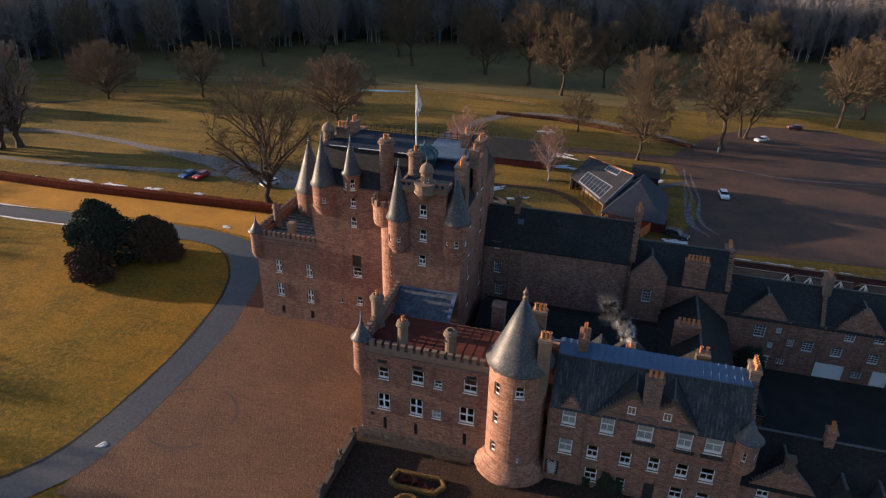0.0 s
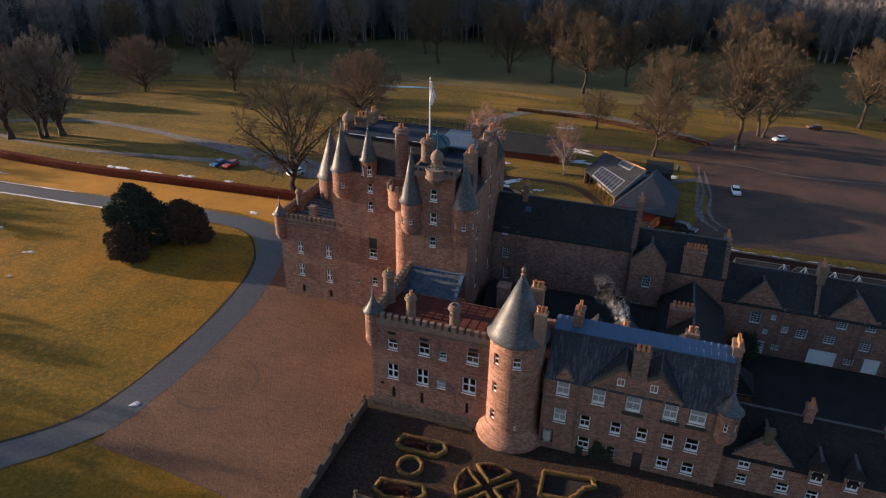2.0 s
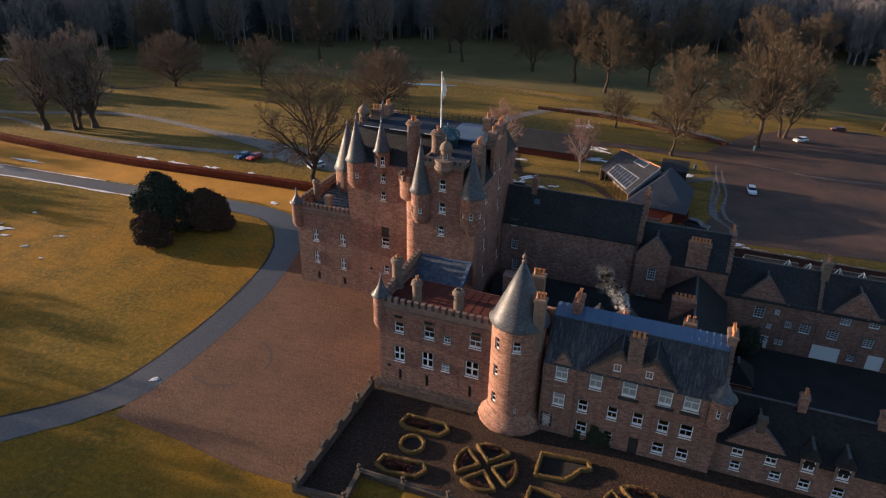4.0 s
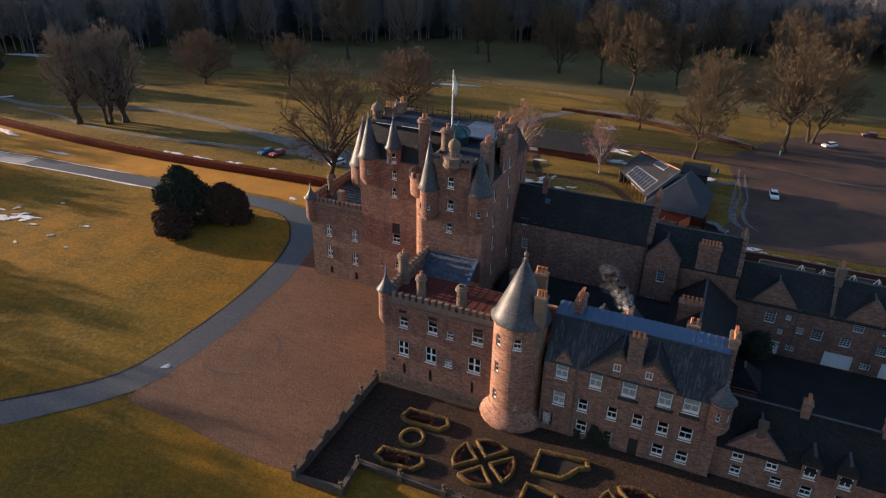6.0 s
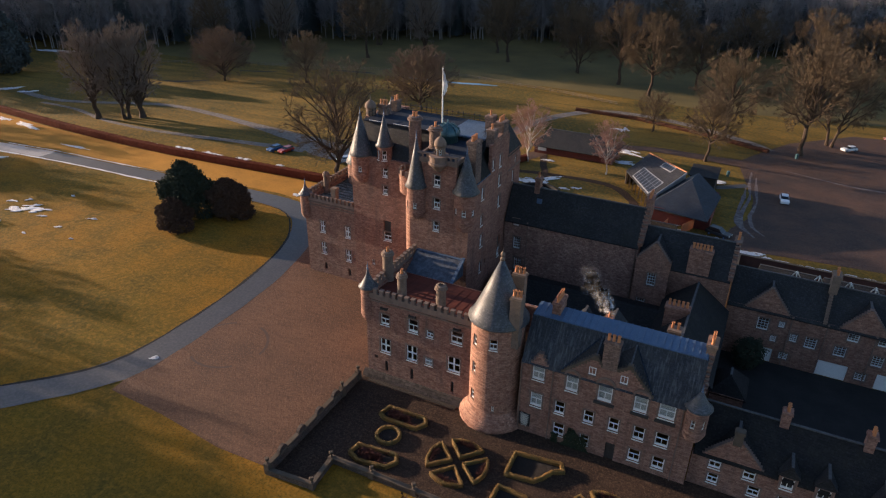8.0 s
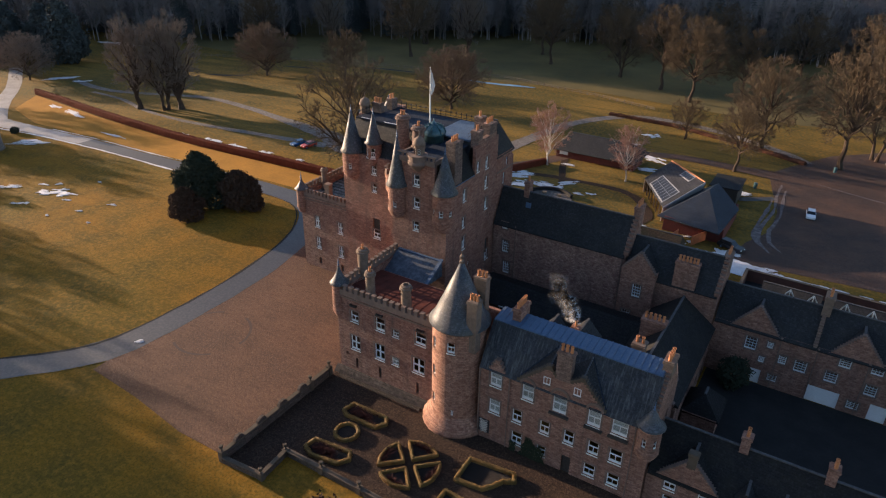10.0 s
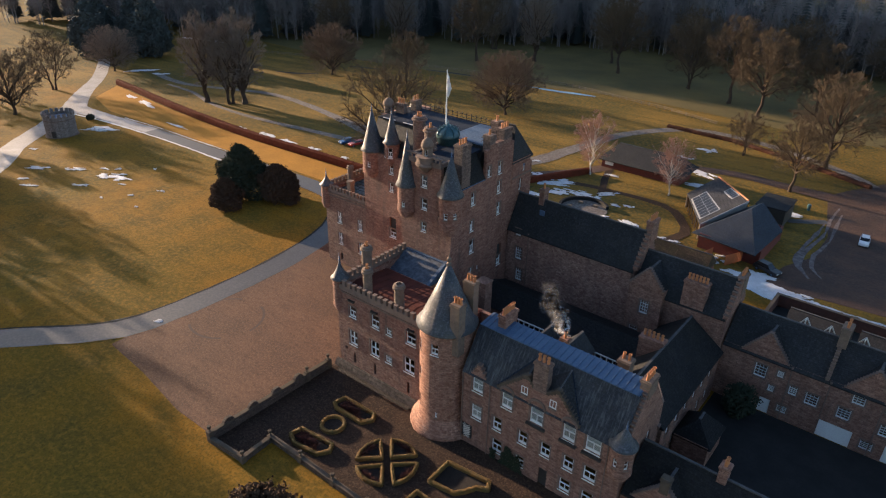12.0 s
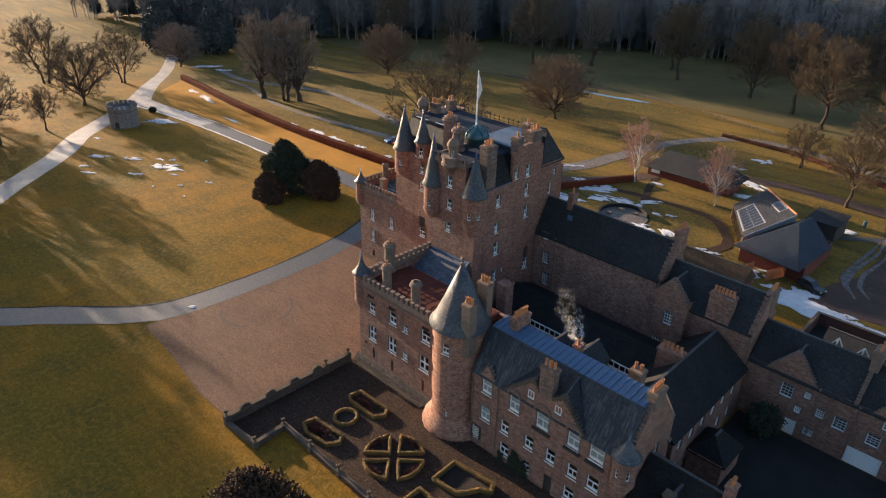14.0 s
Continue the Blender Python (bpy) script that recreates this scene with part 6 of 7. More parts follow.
wr = random.Random(77)
conifers, leafless = [], []
while len(conifers) + len(leafless) < 1150:
    x = wr.uniform(-410, 155)
    y = wood_line(x) + wr.random() ** 1.5 * 130
    (conifers if wr.random() < 0.4 and y > wood_line(x) + 5 else leafless).append((x, y, wr.uniform(0.75, 1.25)))
woods("far_conifers", "dark conifers massed in the far wood", [conifer_mesh(s, 29, 4.6) for s in (1, 2, 3)], conifers, M_CONIFER)
woods("far_woodland", "dim leafless trees of the far wood", [wood_tree(s, 29) for s in (4, 5, 6, 7)], leafless, M_WOODS)

for k, (x, y, f) in enumerate(((-284, 150, 0.95), (-266, 168, 1.0), (-297, 160, 0.95), (-280, 168, 0.9))):
    bush("evergreen_tree", (x, y), [(0, 0, 8 * f, 9 * f, 8 * f, 8 * f), (1.5 * f, 0, 15 * f, 6.5 * f, 6 * f, 7 * f), (-3 * f, -2, 11 * f, 6 * f, 6 * f, 7 * f), (4 * f, 1, 9 * f, 6 * f, 6 * f, 7 * f), (0, 0, 20 * f, 3.6 * f, 3.6 * f, 5 * f)], 3600, 0.7, M_CONIFER, "large dark evergreen at the corner of the wood", "evergreen", 0.7, 12)


def shading_hill():
    """An unseen hill added to the south-west so that its long shadow lies over the far pasture."""
    bm = bmesh.new()
    rows = []
    for i in range(9):
        u = i / 8
        row = []
        for j in range(46):
            v = j / 45
            x, y = -690 + 160 * u, 224 + 420 * v
            h = (122 + 16 * v) * min(1.0, v * 14) * math.sin(math.pi * min(1.0, u * 0.5 + 0.25)) if 0 < i < 8 and 0 < j < 45 else 0
            h *= 1 + 0.1 * noise.noise(Vector((x * 0.02, y * 0.05, 0)))
            row.append(bm.verts.new((x, y, ground_z(x, y) - 0.4 + h * (1 if i < 7 else 0.4))))
        rows.append(row)
    for a, b in zip(rows, rows[1:]):
        for j in range(45):
            bm.faces.new((a[j], a[j + 1], b[j + 1], b[j]))
    bmesh.ops.recalc_face_normals(bm, faces=bm.faces[:])
    return bm


solid("hill", shading_hill(), M_PASTURE, "unseen hill added to shade the far pasture", "hill", kind="structure")


# ---- roads, tracks and open ground of the park ----
patch("courtyard", [(16.8, 66.2), (56, 66.2), (58, 86.2), (16.9, 86.2)], M_COURT, "dark wet service courtyard", "courtyard", 0.05)
patch("inner_court", [(-17, 66), (9, 66), (9, 86), (-17, 86)], M_COURT, "dark inner court paving", "courtyard", 0.05)
patch("garden_floor", [(-26, 37.6), (-20.3, 38), (-20.6, 42.3), (60, 42.3), (60, 58), (16, 57.9), (-4, 57.1), (-9, 57.3), (-26, 57.3)], M_GARDEN, "trodden brown grit paths of the formal garden", "garden path", 0.075)
patch("pasture", [(-410, 235), (-300, 226), (-200, 222), (-120, 226), (-60, 238), (0, 232), (60, 246), (145, 250), (145, 465), (-410, 465)], M_PASTURE, "rough green shaded pasture", "pasture", 0.05, 8.0)
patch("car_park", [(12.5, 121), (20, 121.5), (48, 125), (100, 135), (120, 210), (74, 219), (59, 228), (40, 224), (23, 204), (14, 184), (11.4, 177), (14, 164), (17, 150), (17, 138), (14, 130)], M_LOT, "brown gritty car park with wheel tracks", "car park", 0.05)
ribbon("track", [(-230, 148), (-200, 143.5), (-164, 152.5), (-140, 150), (-120, 145), (-97, 139), (-84, 134), (-66, 132), (-52, 146), (-49, 165), (-46, 188), (-38, 205), (-28, 212), (-10, 210), (10, 200), (18, 192)],
       [2.8, 2.8, 2.8, 2.8, 3.2, 6.5, 11.5, 10, 5.5, 4.5, 4, 4, 3.5, 3.5, 3.5, 4.5], M_TRACK, "slushy pale gravel park track", "track", 0.06)
ribbon("track", [(-205, 139), (-186, 137), (-165, 131), (-140, 128.5), (-108, 130), (-90, 131)], [1.4, 1.6, 1.6, 1.8, 2.5, 4], M_TRACK, "narrow wheel-worn park track", "track", 0.065)
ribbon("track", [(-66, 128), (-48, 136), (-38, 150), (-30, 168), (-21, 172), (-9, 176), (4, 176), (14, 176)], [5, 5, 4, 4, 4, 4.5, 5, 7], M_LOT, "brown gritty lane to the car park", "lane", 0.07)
ribbon("path", [(-38, 140), (-28, 142), (-14, 142), (-8, 137), (-5, 131), (-7, 125)], 2.0, M_GARDEN, "brown gritty path round the small lawn", "path", 0.06)
ribbon("path", [(8.4, 153.2), (11.5, 155.5), (15.2, 159)], 2.2, M_ROAD, "grey path from the shed to the car park", "path", 0.07)
ribbon("path", [(-27, 138), (-31, 148), (-34, 157)], 1.6, M_GARDEN, "brown gritty path between the small lawns", "path", 0.065)
ribbon("pond", [(-112, 226.5), (-92, 226.8), (-84, 228.4), (-76, 229.5)], [1.0, 2.6, 3.0, 0.8], M_WATER, "narrow strip of icy standing water, reflected sky painted in", "water", 0.09)
for pts, w in (([(-195, 181), (-186, 183), (-178, 189)], 2.4), ([(-181, 209), (-172, 211), (-165, 213)], 2.0), ([(-152, 225), (-140, 227), (-128, 228)], 2.0)):
    ribbon("ditch", pts, [0.8, w, 0.8], M_COURT, "dark wet ditch", "ditch", 0.08)


def snow(x, y, rx, ry, turn=0.0, high=0.1):
    """A thawing patch of snow that has broken into ragged shreds."""
    r = random.Random(int(x * 13 + y * 7))
    bm = bmesh.new()
    for k in range(3 + int(rx * 1.8)):
        f, b = (0, 0) if k == 0 else (math.sqrt(r.random()), r.random() * math.tau)
        ou, ov = rx * f * math.cos(b), ry * 1.25 * f * math.sin(b)
        su, sv = (rx * r.uniform(0.16, 0.5), ry * r.uniform(0.16, 0.5)) if k else (rx * 0.55, ry * 0.5)
        n = 18
        ph = [r.random() * 6 for _ in range(3)]
        rings = []
        for g, h in ((1.0, 0.02), (0.8, 0.75), (0.4, 1.0)):
            row = []
            for i in range(n):
                a = math.tau * i / n
                q = g * (1 + 0.3 * math.sin(2 * a + ph[0]) + 0.25 * math.sin(3 * a + ph[1]) + 0.2 * math.sin(5 * a + ph[2]) + 0.14 * r.gauss(0, 1))
                u, v = ou + su * q * math.cos(a), ov + sv * q * math.sin(a)
                px, py = x + u * math.cos(turn) - v * math.sin(turn), y + u * math.sin(turn) + v * math.cos(turn)
                row.append(bm.verts.new((px, py, ground_z(px, py) + 0.06 + 0.004 * k + high * h)))
            rings.append(row)
        for p, q in zip(rings, rings[1:]):
            for i in range(n):
                bm.faces.new((p[i], p[(i + 1) % n], q[(i + 1) % n], q[i]))
        bm.faces.new(rings[-1])
    return solid("snow_patch", bm, M_SNOW, "thawing patch of old snow on the grass", "snow", kind="stuff")


for x, y, rx, ry, turn in (
        (-161.8, 93.4, 5, 1.8, 0.5), (-119.6, 74.5, 4.2, 1.5, 0.4), (-120.6, 66.8, 2.2, 0.8, 0.5), (-141.8, 65.9, 3.4, 0.9, 0.6), (-136.2, 60.8, 1.8, 0.7, 0.5), (-105.2, 70.6, 1.0, 0.5, 0.3), (-102.1, 76.2, 1.0, 0.5, 0.3),
        (-158.5, 72.6, 1.2, 0.6, 0.3), (-132.9, 71.0, 2.6, 0.8, 0.6), (-129.5, 59.7, 2.0, 0.7, 0.5), (-124, 78, 1.2, 0.5, 0.4), (-113, 73, 1.2, 0.5, 0.4), (-127, 76, 1.6, 0.6, 0.3), (-116.9, 83.1, 0.8, 0.4, 0.2), (-109, 66, 0.8, 0.4, 0.2), (-98, 68, 0.7, 0.3, 0.2),
        (-237.7, 147.9, 6, 1.8, 0.9), (-225.3, 147.6, 3, 1.2, 0.6), (-282.7, 205, 10, 2, 0.2), (-51.8, 147.7, 2.6, 0.8, 0.6), (-38.2, 138.1, 5, 1.8, 0.5), (-25.9, 139.3, 3, 1.0, 0.8), (-21.7, 191.5, 2.6, 1.8, 0.4),
        (-16.2, 170.5, 4.5, 1.8, -0.5), (-24, 180, 2.2, 1.2, 0.3), (8.9, 157.7, 3.2, 0.8, 0.0), (2.6, 124.4, 2.8, 1.6, 0.2), (-8, 125, 3.6, 0.9, 0.3), (-16, 128, 3, 0.8, -0.4), (-22, 134.5, 1.4, 0.6, 0.2), (-19, 136, 1.2, 0.5, 0.2),
        (-72.3, 103.7, 1.3, 0.8, 0.3), (-53.9, 47.1, 0.9, 0.5, 0.4), (-119, 119.0, 4, 1.1, -0.05), (-109.3, 118.4, 3.4, 1.0, -0.05), (-100, 118.0, 2.4, 0.9, -0.05), (-132, 118.8, 2.2, 0.6, 0.05), (-196, 120, 4, 0.9, -0.2), (-88, 118.2, 1.4, 0.8, 0.0), (-183, 117.5, 7, 0.9, -0.2), (-150, 108.5, 5, 0.5, -0.05)):
    snow(x, y, rx, ry, turn)
ribbon("snow_verge", [(-192, 95.5), (-171, 97.6), (-141, 98.2), (-112, 97.2), (-97, 97.3)], [0.7, 0.6, 0.5, 0.45, 0.15], M_SNOW, "line of snow along the drive's edge", "snow", 0.1)
ribbon("snow_verge", [(-170, 103.6), (-150, 103.8), (-125, 102.9), (-104, 102.8)], [0.4, 0.22, 0.3, 0.1], M_SNOW, "broken line of snow along the drive's edge", "snow", 0.1)
for x, y, rx, ry in ((8.5, 121.2, 2.4, 1.6), (11.5, 121.4, 3.0, 2.2), (15.0, 120.6, 3.4, 1.9), (19.0, 119.8, 3.2, 1.4), (23.5, 119.4, 3.2, 0.9), (29, 119.2, 3.4, 0.7), (35, 119.4, 3.2, 0.6), (42, 119.6, 3.4, 0.6), (49, 120, 3.0, 0.5), (-30, 136, 4.0, 1.4), (-34, 133, 3.0, 1.6), (-21, 126.5, 2.6, 1.0), (-12, 124.5, 3.0, 0.8), (-1, 123.6, 2.2, 1.2), (-28, 124.8, 2.4, 0.8), (-44, 140, 2.4, 0.9), (-31, 152, 2.2, 0.6), (-13, 160, 3.0, 1.2), (-40, 128, 4.0, 1.2)):
    snow(x, y, rx, ry, 0.1)
patch("snow_field", [(8.6, 117.4), (10.2, 116.8), (12, 117.0), (14.2, 116.1), (16.2, 115.9), (16.9, 117.4), (18.6, 118.3), (19.4, 119.6), (17.2, 120.2), (15.8, 121.4), (13.4, 121.2), (12.2, 122.9), (10.6, 123.3), (9.6, 122.4), (9.1, 120.2), (8.2, 119.0)], M_SNOW, "flat snow left in the wall's shade", "snow", 0.12)
ribbon("grass_verge", [(16, 117.8), (26, 117.6), (40, 117.8), (58, 118.4)], [1.6, 2.2, 2.4, 2.6], M_GRASS, "strip of green grass by the car park", "grass", 0.09)


patch("verge", [(-218, 126), (-205, 124), (-194, 122.3), (-171, 118.6), (-152, 116.2), (-134, 114.2), (-119, 113), (-100, 112.4), (-72, 111.6), (-57, 111.2), (-60, 100), (-66, 101), (-76, 103), (-95, 103.4), (-120, 103.2), (-150, 104.2), (-182, 105), (-205, 111.5)], M_STRAW, "straw-coloured grass bank between drive and hedge", "grass bank", 0.05)
for k, pts in enumerate(([(15.3, 170), (15.4, 160), (16.2, 150), (15.2, 139.7), (16.1, 132), (18.6, 128)], [(16.6, 166), (17.2, 156), (17.8, 148), (17.0, 139), (17.9, 133), (20.4, 129.5)], [(14.8, 158), (15.0, 150), (14.5, 142), (14.9, 134), (16.8, 130)], [(22, 176), (40, 172), (62, 176), (84, 180)])):
    ribbon("wheel_track", pts, [0.2] + [0.8, 0.5, 0.9, 0.6, 0.7][:len(pts) - 2] + [0.2], M_SCUFFPALE, "pale frosty wheel track across the grit", "wheel track", 0.075 + 0.004 * k)
# ---- hedges and walls ----
def hedge(name, line, wide, high, material, label, seed=3, step=0.8, freq=1.7, lumps=0.16):
    """A clipped hedge as a rounded, uneven body along a line."""
    pts = [Vector(p) for p in line]
    dense = []
    for p, q in zip(pts, pts[1:]):
        n = max(1, int((q - p).length / step))
        dense += [p.lerp(q, i / n) for i in range(n)]
    dense.append(pts[-1])
    shut = (pts[0] - pts[-1]).length < 0.05
    if shut:
        dense.pop()
    bm = bmesh.new()
    prof = [(-0.5, 0.0), (-0.52, 0.45), (-0.44, 0.9), (-0.15, 1.0), (0.15, 1.0), (0.44, 0.9), (0.52, 0.45), (0.5, 0.0)]
    rows = []
    for i, p in enumerate(dense):
        a, b = (dense[i - 1], dense[(i + 1) % len(dense)]) if shut else (dense[max(i - 1, 0)], dense[min(i + 1, len(dense) - 1)])
        d = (b - a).normalized()
        nrm = Vector((-d.y, d.x))
        row = []
        for k, (u, h) in enumerate(prof):
            j = noise.noise(Vector((p.x * freq + seed, p.y * freq, k * 1.3))) * lumps
            c = p + nrm * (u * wide * (1 + j))
            row.append(bm.verts.new((c.x, c.y, ground_z(c.x, c.y) + h * high * (1 + j * 0.6))))
        rows.append(row)
    pairs = list(zip(rows, rows[1:])) + ([(rows[-1], rows[0])] if shut else [])
    for a, b in pairs:
        for k in range(len(prof) - 1):
            bm.faces.new((a[k], a[k + 1], b[k + 1], b[k]))
    if not shut:
        bm.faces.new(rows[0])
        bm.faces.new(rows[-1][::-1])
    bmesh.ops.recalc_face_normals(bm, faces=bm.faces[:])
    return bm


bm = leafy(hedge("hedge", [(-219.5, 127.3), (-205, 125.4), (-194, 123.6), (-171, 119.9), (-152, 117.4), (-134, 115.4), (-119, 114.2), (-100, 113.5), (-56, 112.7)], 1.5, 1.9, M_BEECH, "", 3, 1.2, 0.2, 0.025), 16, 0.13)
solid("beech_hedge", bm, M_BEECH, "long clipped red-brown beech hedge beside the drive", "hedge")
bm = hedge("hedge", [(-56, 112.6), (-48, 124), (-42, 136), (-36, 150)], 1.2, 1.5, M_BEECH, "", 3, 1.0, 0.13, 0.07)
solid("beech_hedge", bm, M_BEECH, "clipped red-brown beech hedge behind the keep", "hedge")


bm = leafy(hedge("hedge", [(-40, 207.5), (-20, 206), (0, 199), (18, 190.5)], 1.3, 0.9, M_BRACKEN, "", 5, 1.0, 0.5, 0.35), 10, 0.16)
solid("low_hedge", bm, M_BRACKEN, "low ragged brown hedge along the park lane", "hedge")


def box_bed(at, line, label, roses=0, wide=0.5, high=0.55, soil=None):
    """A garden bed: clipped box edging round dark soil with bare stems."""
    ob = thing("box_bed", label, "garden bed", (at[0], at[1], 0.05), "garden beds")
    ring = [Vector(p) for p in line]
    part("edging", leafy(hedge("h", ring + ring[:1], wide * 0.86, high, M_BOX, "", len(line) + at[0], 0.25, 1.6, 0.16), 90, 0.075, len(line)), M_BOX, ob, "clipped golden-green box edging")
    bm = bmesh.new()
    c = sum(ring, Vector((0, 0))) / len(ring)
    extrude(bm, [(p.x, p.y, 0.06) for p in ring], (0, 0, 0.08))
    part("soil", bm, M_SOIL, ob, "dark bare soil")
    if roses:
        r = random.Random(roses)
        verts, faces = [], []
        for _ in range(roses):
            a, b, k = r.choice(ring), r.choice(ring), r.random()
            p = c.lerp(a.lerp(b, k), r.uniform(0.1, 0.8))
            for _ in range(26):
                d = Vector((r.gauss(0, 0.35), r.gauss(0, 0.35), r.uniform(0.2, 0.7)))
                w = Vector((r.gauss(0, 1), r.gauss(0, 1), 0)).normalized() * 0.05
                o = Vector((p.x, p.y, 0.1))
                i = len(verts)
                verts += [o + d * 0.2 - w, o + d * 0.2 + w, o + d]
                faces.append((i, i + 1, i + 2))
        me = bpy.data.meshes.new("planting")
        me.from_pydata([tuple(v) for v in verts], [], faces)
        me.materials.append(M_ROSE)
        part_mesh("planting", me, ob, "bare reddish rose stems")
    return ob


box_bed((-16.9, 52.3), [(-19.7, 51.6), (-19.3, 53.2), (-14.3, 53.3), (-13.7, 52.4), (-14.5, 51.2), (-18.8, 51.1)], "long hexagonal box-edged bed of bare roses", 40)
box_bed((-16.5, 44.9), [(-19.5, 44.3), (-19.2, 45.8), (-14.4, 46.3), (-13.8, 45.3), (-14.6, 44.1), (-18.0, 43.6)], "long hexagonal box-edged bed of bare roses", 40)
box_bed((-17.0, 48.8), [(-16.9 + 1.4 * math.cos(math.tau * i / 20), 48.75 + 1.4 * math.sin(math.tau * i / 20)) for i in range(20)], "small ring of clipped box round dark soil", 0, 0.45, 0.5)
for cx, cy in ((-7.6, 48.5), (9.4, 48.2)):
    for q in range(4):
        a0 = radians(45 + 90 * q)
        mid = a0 + radians(45)
        px, py = cx + 0.55 * math.sqrt(2) * math.cos(mid), cy + 0.55 * math.sqrt(2) * math.sin(mid)
        arc = [(cx + 3.5 * math.cos(a0 + radians(11 + 68 * i / 10)), cy + 3.5 * math.sin(a0 + radians(11 + 68 * i / 10))) for i in range(11)]
        box_bed((px, py), [(px, py)] + arc, "quarter of a box-edged wheel bed with dark soil", 16, 0.42, 0.55)
box_bed((0.5, 51.5), [(-2.0, 49.4), (-2.1, 53.0), (3.2, 53.6), (3.8, 52.6), (2.6, 52.0), (2.0, 50.8), (1.2, 49.8)], "box-edged bed with a scooped corner", 0)
box_bed((0.5, 45.5), [(-2.0, 47.4), (-2.1, 43.6), (3.2, 43.3), (3.6, 44.4), (2.6, 45.0), (2.0, 46.2), (1.2, 47.2)], "box-edged bed with a scooped corner", 0)


def urn(parent, x, y, z, s=1.0):
    bm = bmesh.new()
    lathe(bm, x, y, [(0.2 * s, z), (0.2 * s, z + 0.08), (0.08 * s, z + 0.16), (0.1 * s, z + 0.25), (0.3 * s, z + 0.45), (0.32 * s, z + 0.7), (0.22 * s, z + 0.78), (0.05, z + 0.95 * s)], 12)
    part("urn", bm, M_OLDCOPE, parent, "stone urn finial")


def terrace_wall(at, x0, y0, x1, y1, high, label, posts):
    """A low garden wall with a cope and posts topped by urns."""
    ob = thing("terrace_wall", label, "garden wall", at, "terrace walls")
    d = Vector((x1 - x0, y1 - y0, 0))
    n = Vector((-d.y, d.x, 0)).normalized() * 0.22
    p = Vector((x0, y0, 0))
    bm = bmesh.new()
    extrude(bm, [p + n, p - n, p - n + Vector((0, 0, high)), p + n + Vector((0, 0, high))], d)
    part("wall", bm, M_OLDWALL, ob)
    k = Vector((0, 0, high))
    bm = bmesh.new()
    extrude(bm, [p + n * 1.4 + k, p - n * 1.4 + k, p - n * 1.2 + k * 1.12, p + n * 1.2 + k * 1.12], d)
    part("cope", bm, M_OLDCOPE, ob, "weathered stone cope")
    for f in posts:
        c = p + d * f
        part("post", boxes((c.x - 0.32, c.x + 0.32, c.y - 0.32, c.y + 0.32, 0, high * 1.25)), M_OLDCOPE, ob)
        urn(ob, c.x, c.y, high * 1.25, 0.8)
    return ob


tw = terrace_wall((-26, 47, 0), -26, 37.6, -26, 56.3, 1.25, "stone terrace wall with round humps and urns", (0.0, 0.8, 1.0))
for i in range(4):
    y = 40.2 + i * 3.6
    bm = bmesh.new()
    ring = [(-26.2, y + 0.75 * math.cos(math.pi * k / 12), 1.3 + 0.72 * math.sin(math.pi * k / 12)) for k in range(13)]
    extrude(bm, ring, (0.4, 0, 0))
    part("hump", bm, M_OLDWALL, tw, "half-round stone hump")
terrace_wall((-23, 37.8, 0), -26, 37.5, -20.3, 38.0, 0.75, "low stone terrace wall", (1.0,))
terrace_wall((-20.4, 40, 0), -20.3, 38.0, -20.6, 42.2, 0.75, "low stone terrace wall", (1.0,))
terrace_wall((15, 42.3, 0), -20.6, 42.3, 58, 42.3, 0.8, "low stone terrace wall with urns", [0.068 * i for i in range(1, 15)])
bm = bmesh.new()
n = 90
for i in range(n):
    row = []
    for a in (math.tau * i / n, math.tau * (i + 1) / n):
        for r in (8.7, 9.1):
            row.append(bm.verts.new((-47.0 + (r - 3.4) * math.cos(a), 54.6 + (r - 3.4) * math.sin(a), 0.056)))
    if i % 30 < 19:
        bm.faces.new((row[0], row[1], row[3], row[2]))
solid("wheel_mark", bm, M_SCUFF, "faint circular wheel mark in the gravel", "wheel mark", kind="structure")
bm = hedge("wall_foot", [(-24.8, 57.0), (-11.8, 57.0)], 0.5, 0.2, M_SOIL, "")
solid("border", bm, M_SOIL, "dark soil border at the foot of the wall", "border")

def climber(x, y, w, h, count, label):
    """A thin ragged sheet of leaves on a house wall, thicker at the foot."""
    ob = thing("wall_climber", label, "climber", (x, y, 0))
    r = random.Random(int(x * 10))
    verts, faces = [], []
    while len(faces) < count:
        u, v = r.uniform(-1, 1), r.random()
        if abs(u) > 0.75 + 0.35 * noise.noise(Vector((x, v * 3, 0))) - 0.35 * v or v > 0.8 + 0.4 * noise.noise(Vector((u * 2.5, x, 1))):
            continue
        p = Vector((x + u * w, y - r.uniform(0.03, 0.34 - 0.2 * v), 0.1 + v * h))
        d = Vector((r.gauss(0, 1), r.gauss(0, 0.5), r.gauss(0, 1))).normalized() * r.uniform(0.05, 0.12)
        e = d.cross(Vector((r.gauss(0, 0.5), 1, r.gauss(0, 0.5)))).normalized() * r.uniform(0.04, 0.09)
        i = len(verts)
        verts += [p - d, p + e, p + d, p - e]
        faces.append((i, i + 1, i + 2, i + 3))
    me = bpy.data.meshes.new("leaves")
    me.from_pydata([tuple(v) for v in verts], [], faces)
    me.materials.append(M_IVY)
    part_mesh("leaves", me, ob)
    bm = bmesh.new()
    lathe(bm, x, y - 0.1, [(0.06, -0.1), (0.05, h * 0.4), (0.02, h * 0.75)], 6)
    part("stem", bm, M_BARK, ob)


climber(3.7, 57.18, 2.1, 3.1, 2300, "dark evergreen climber trained on the house wall")
climber(1.2, 57.18, 0.7, 1.6, 420, "small dark climber beside a ground-floor window")

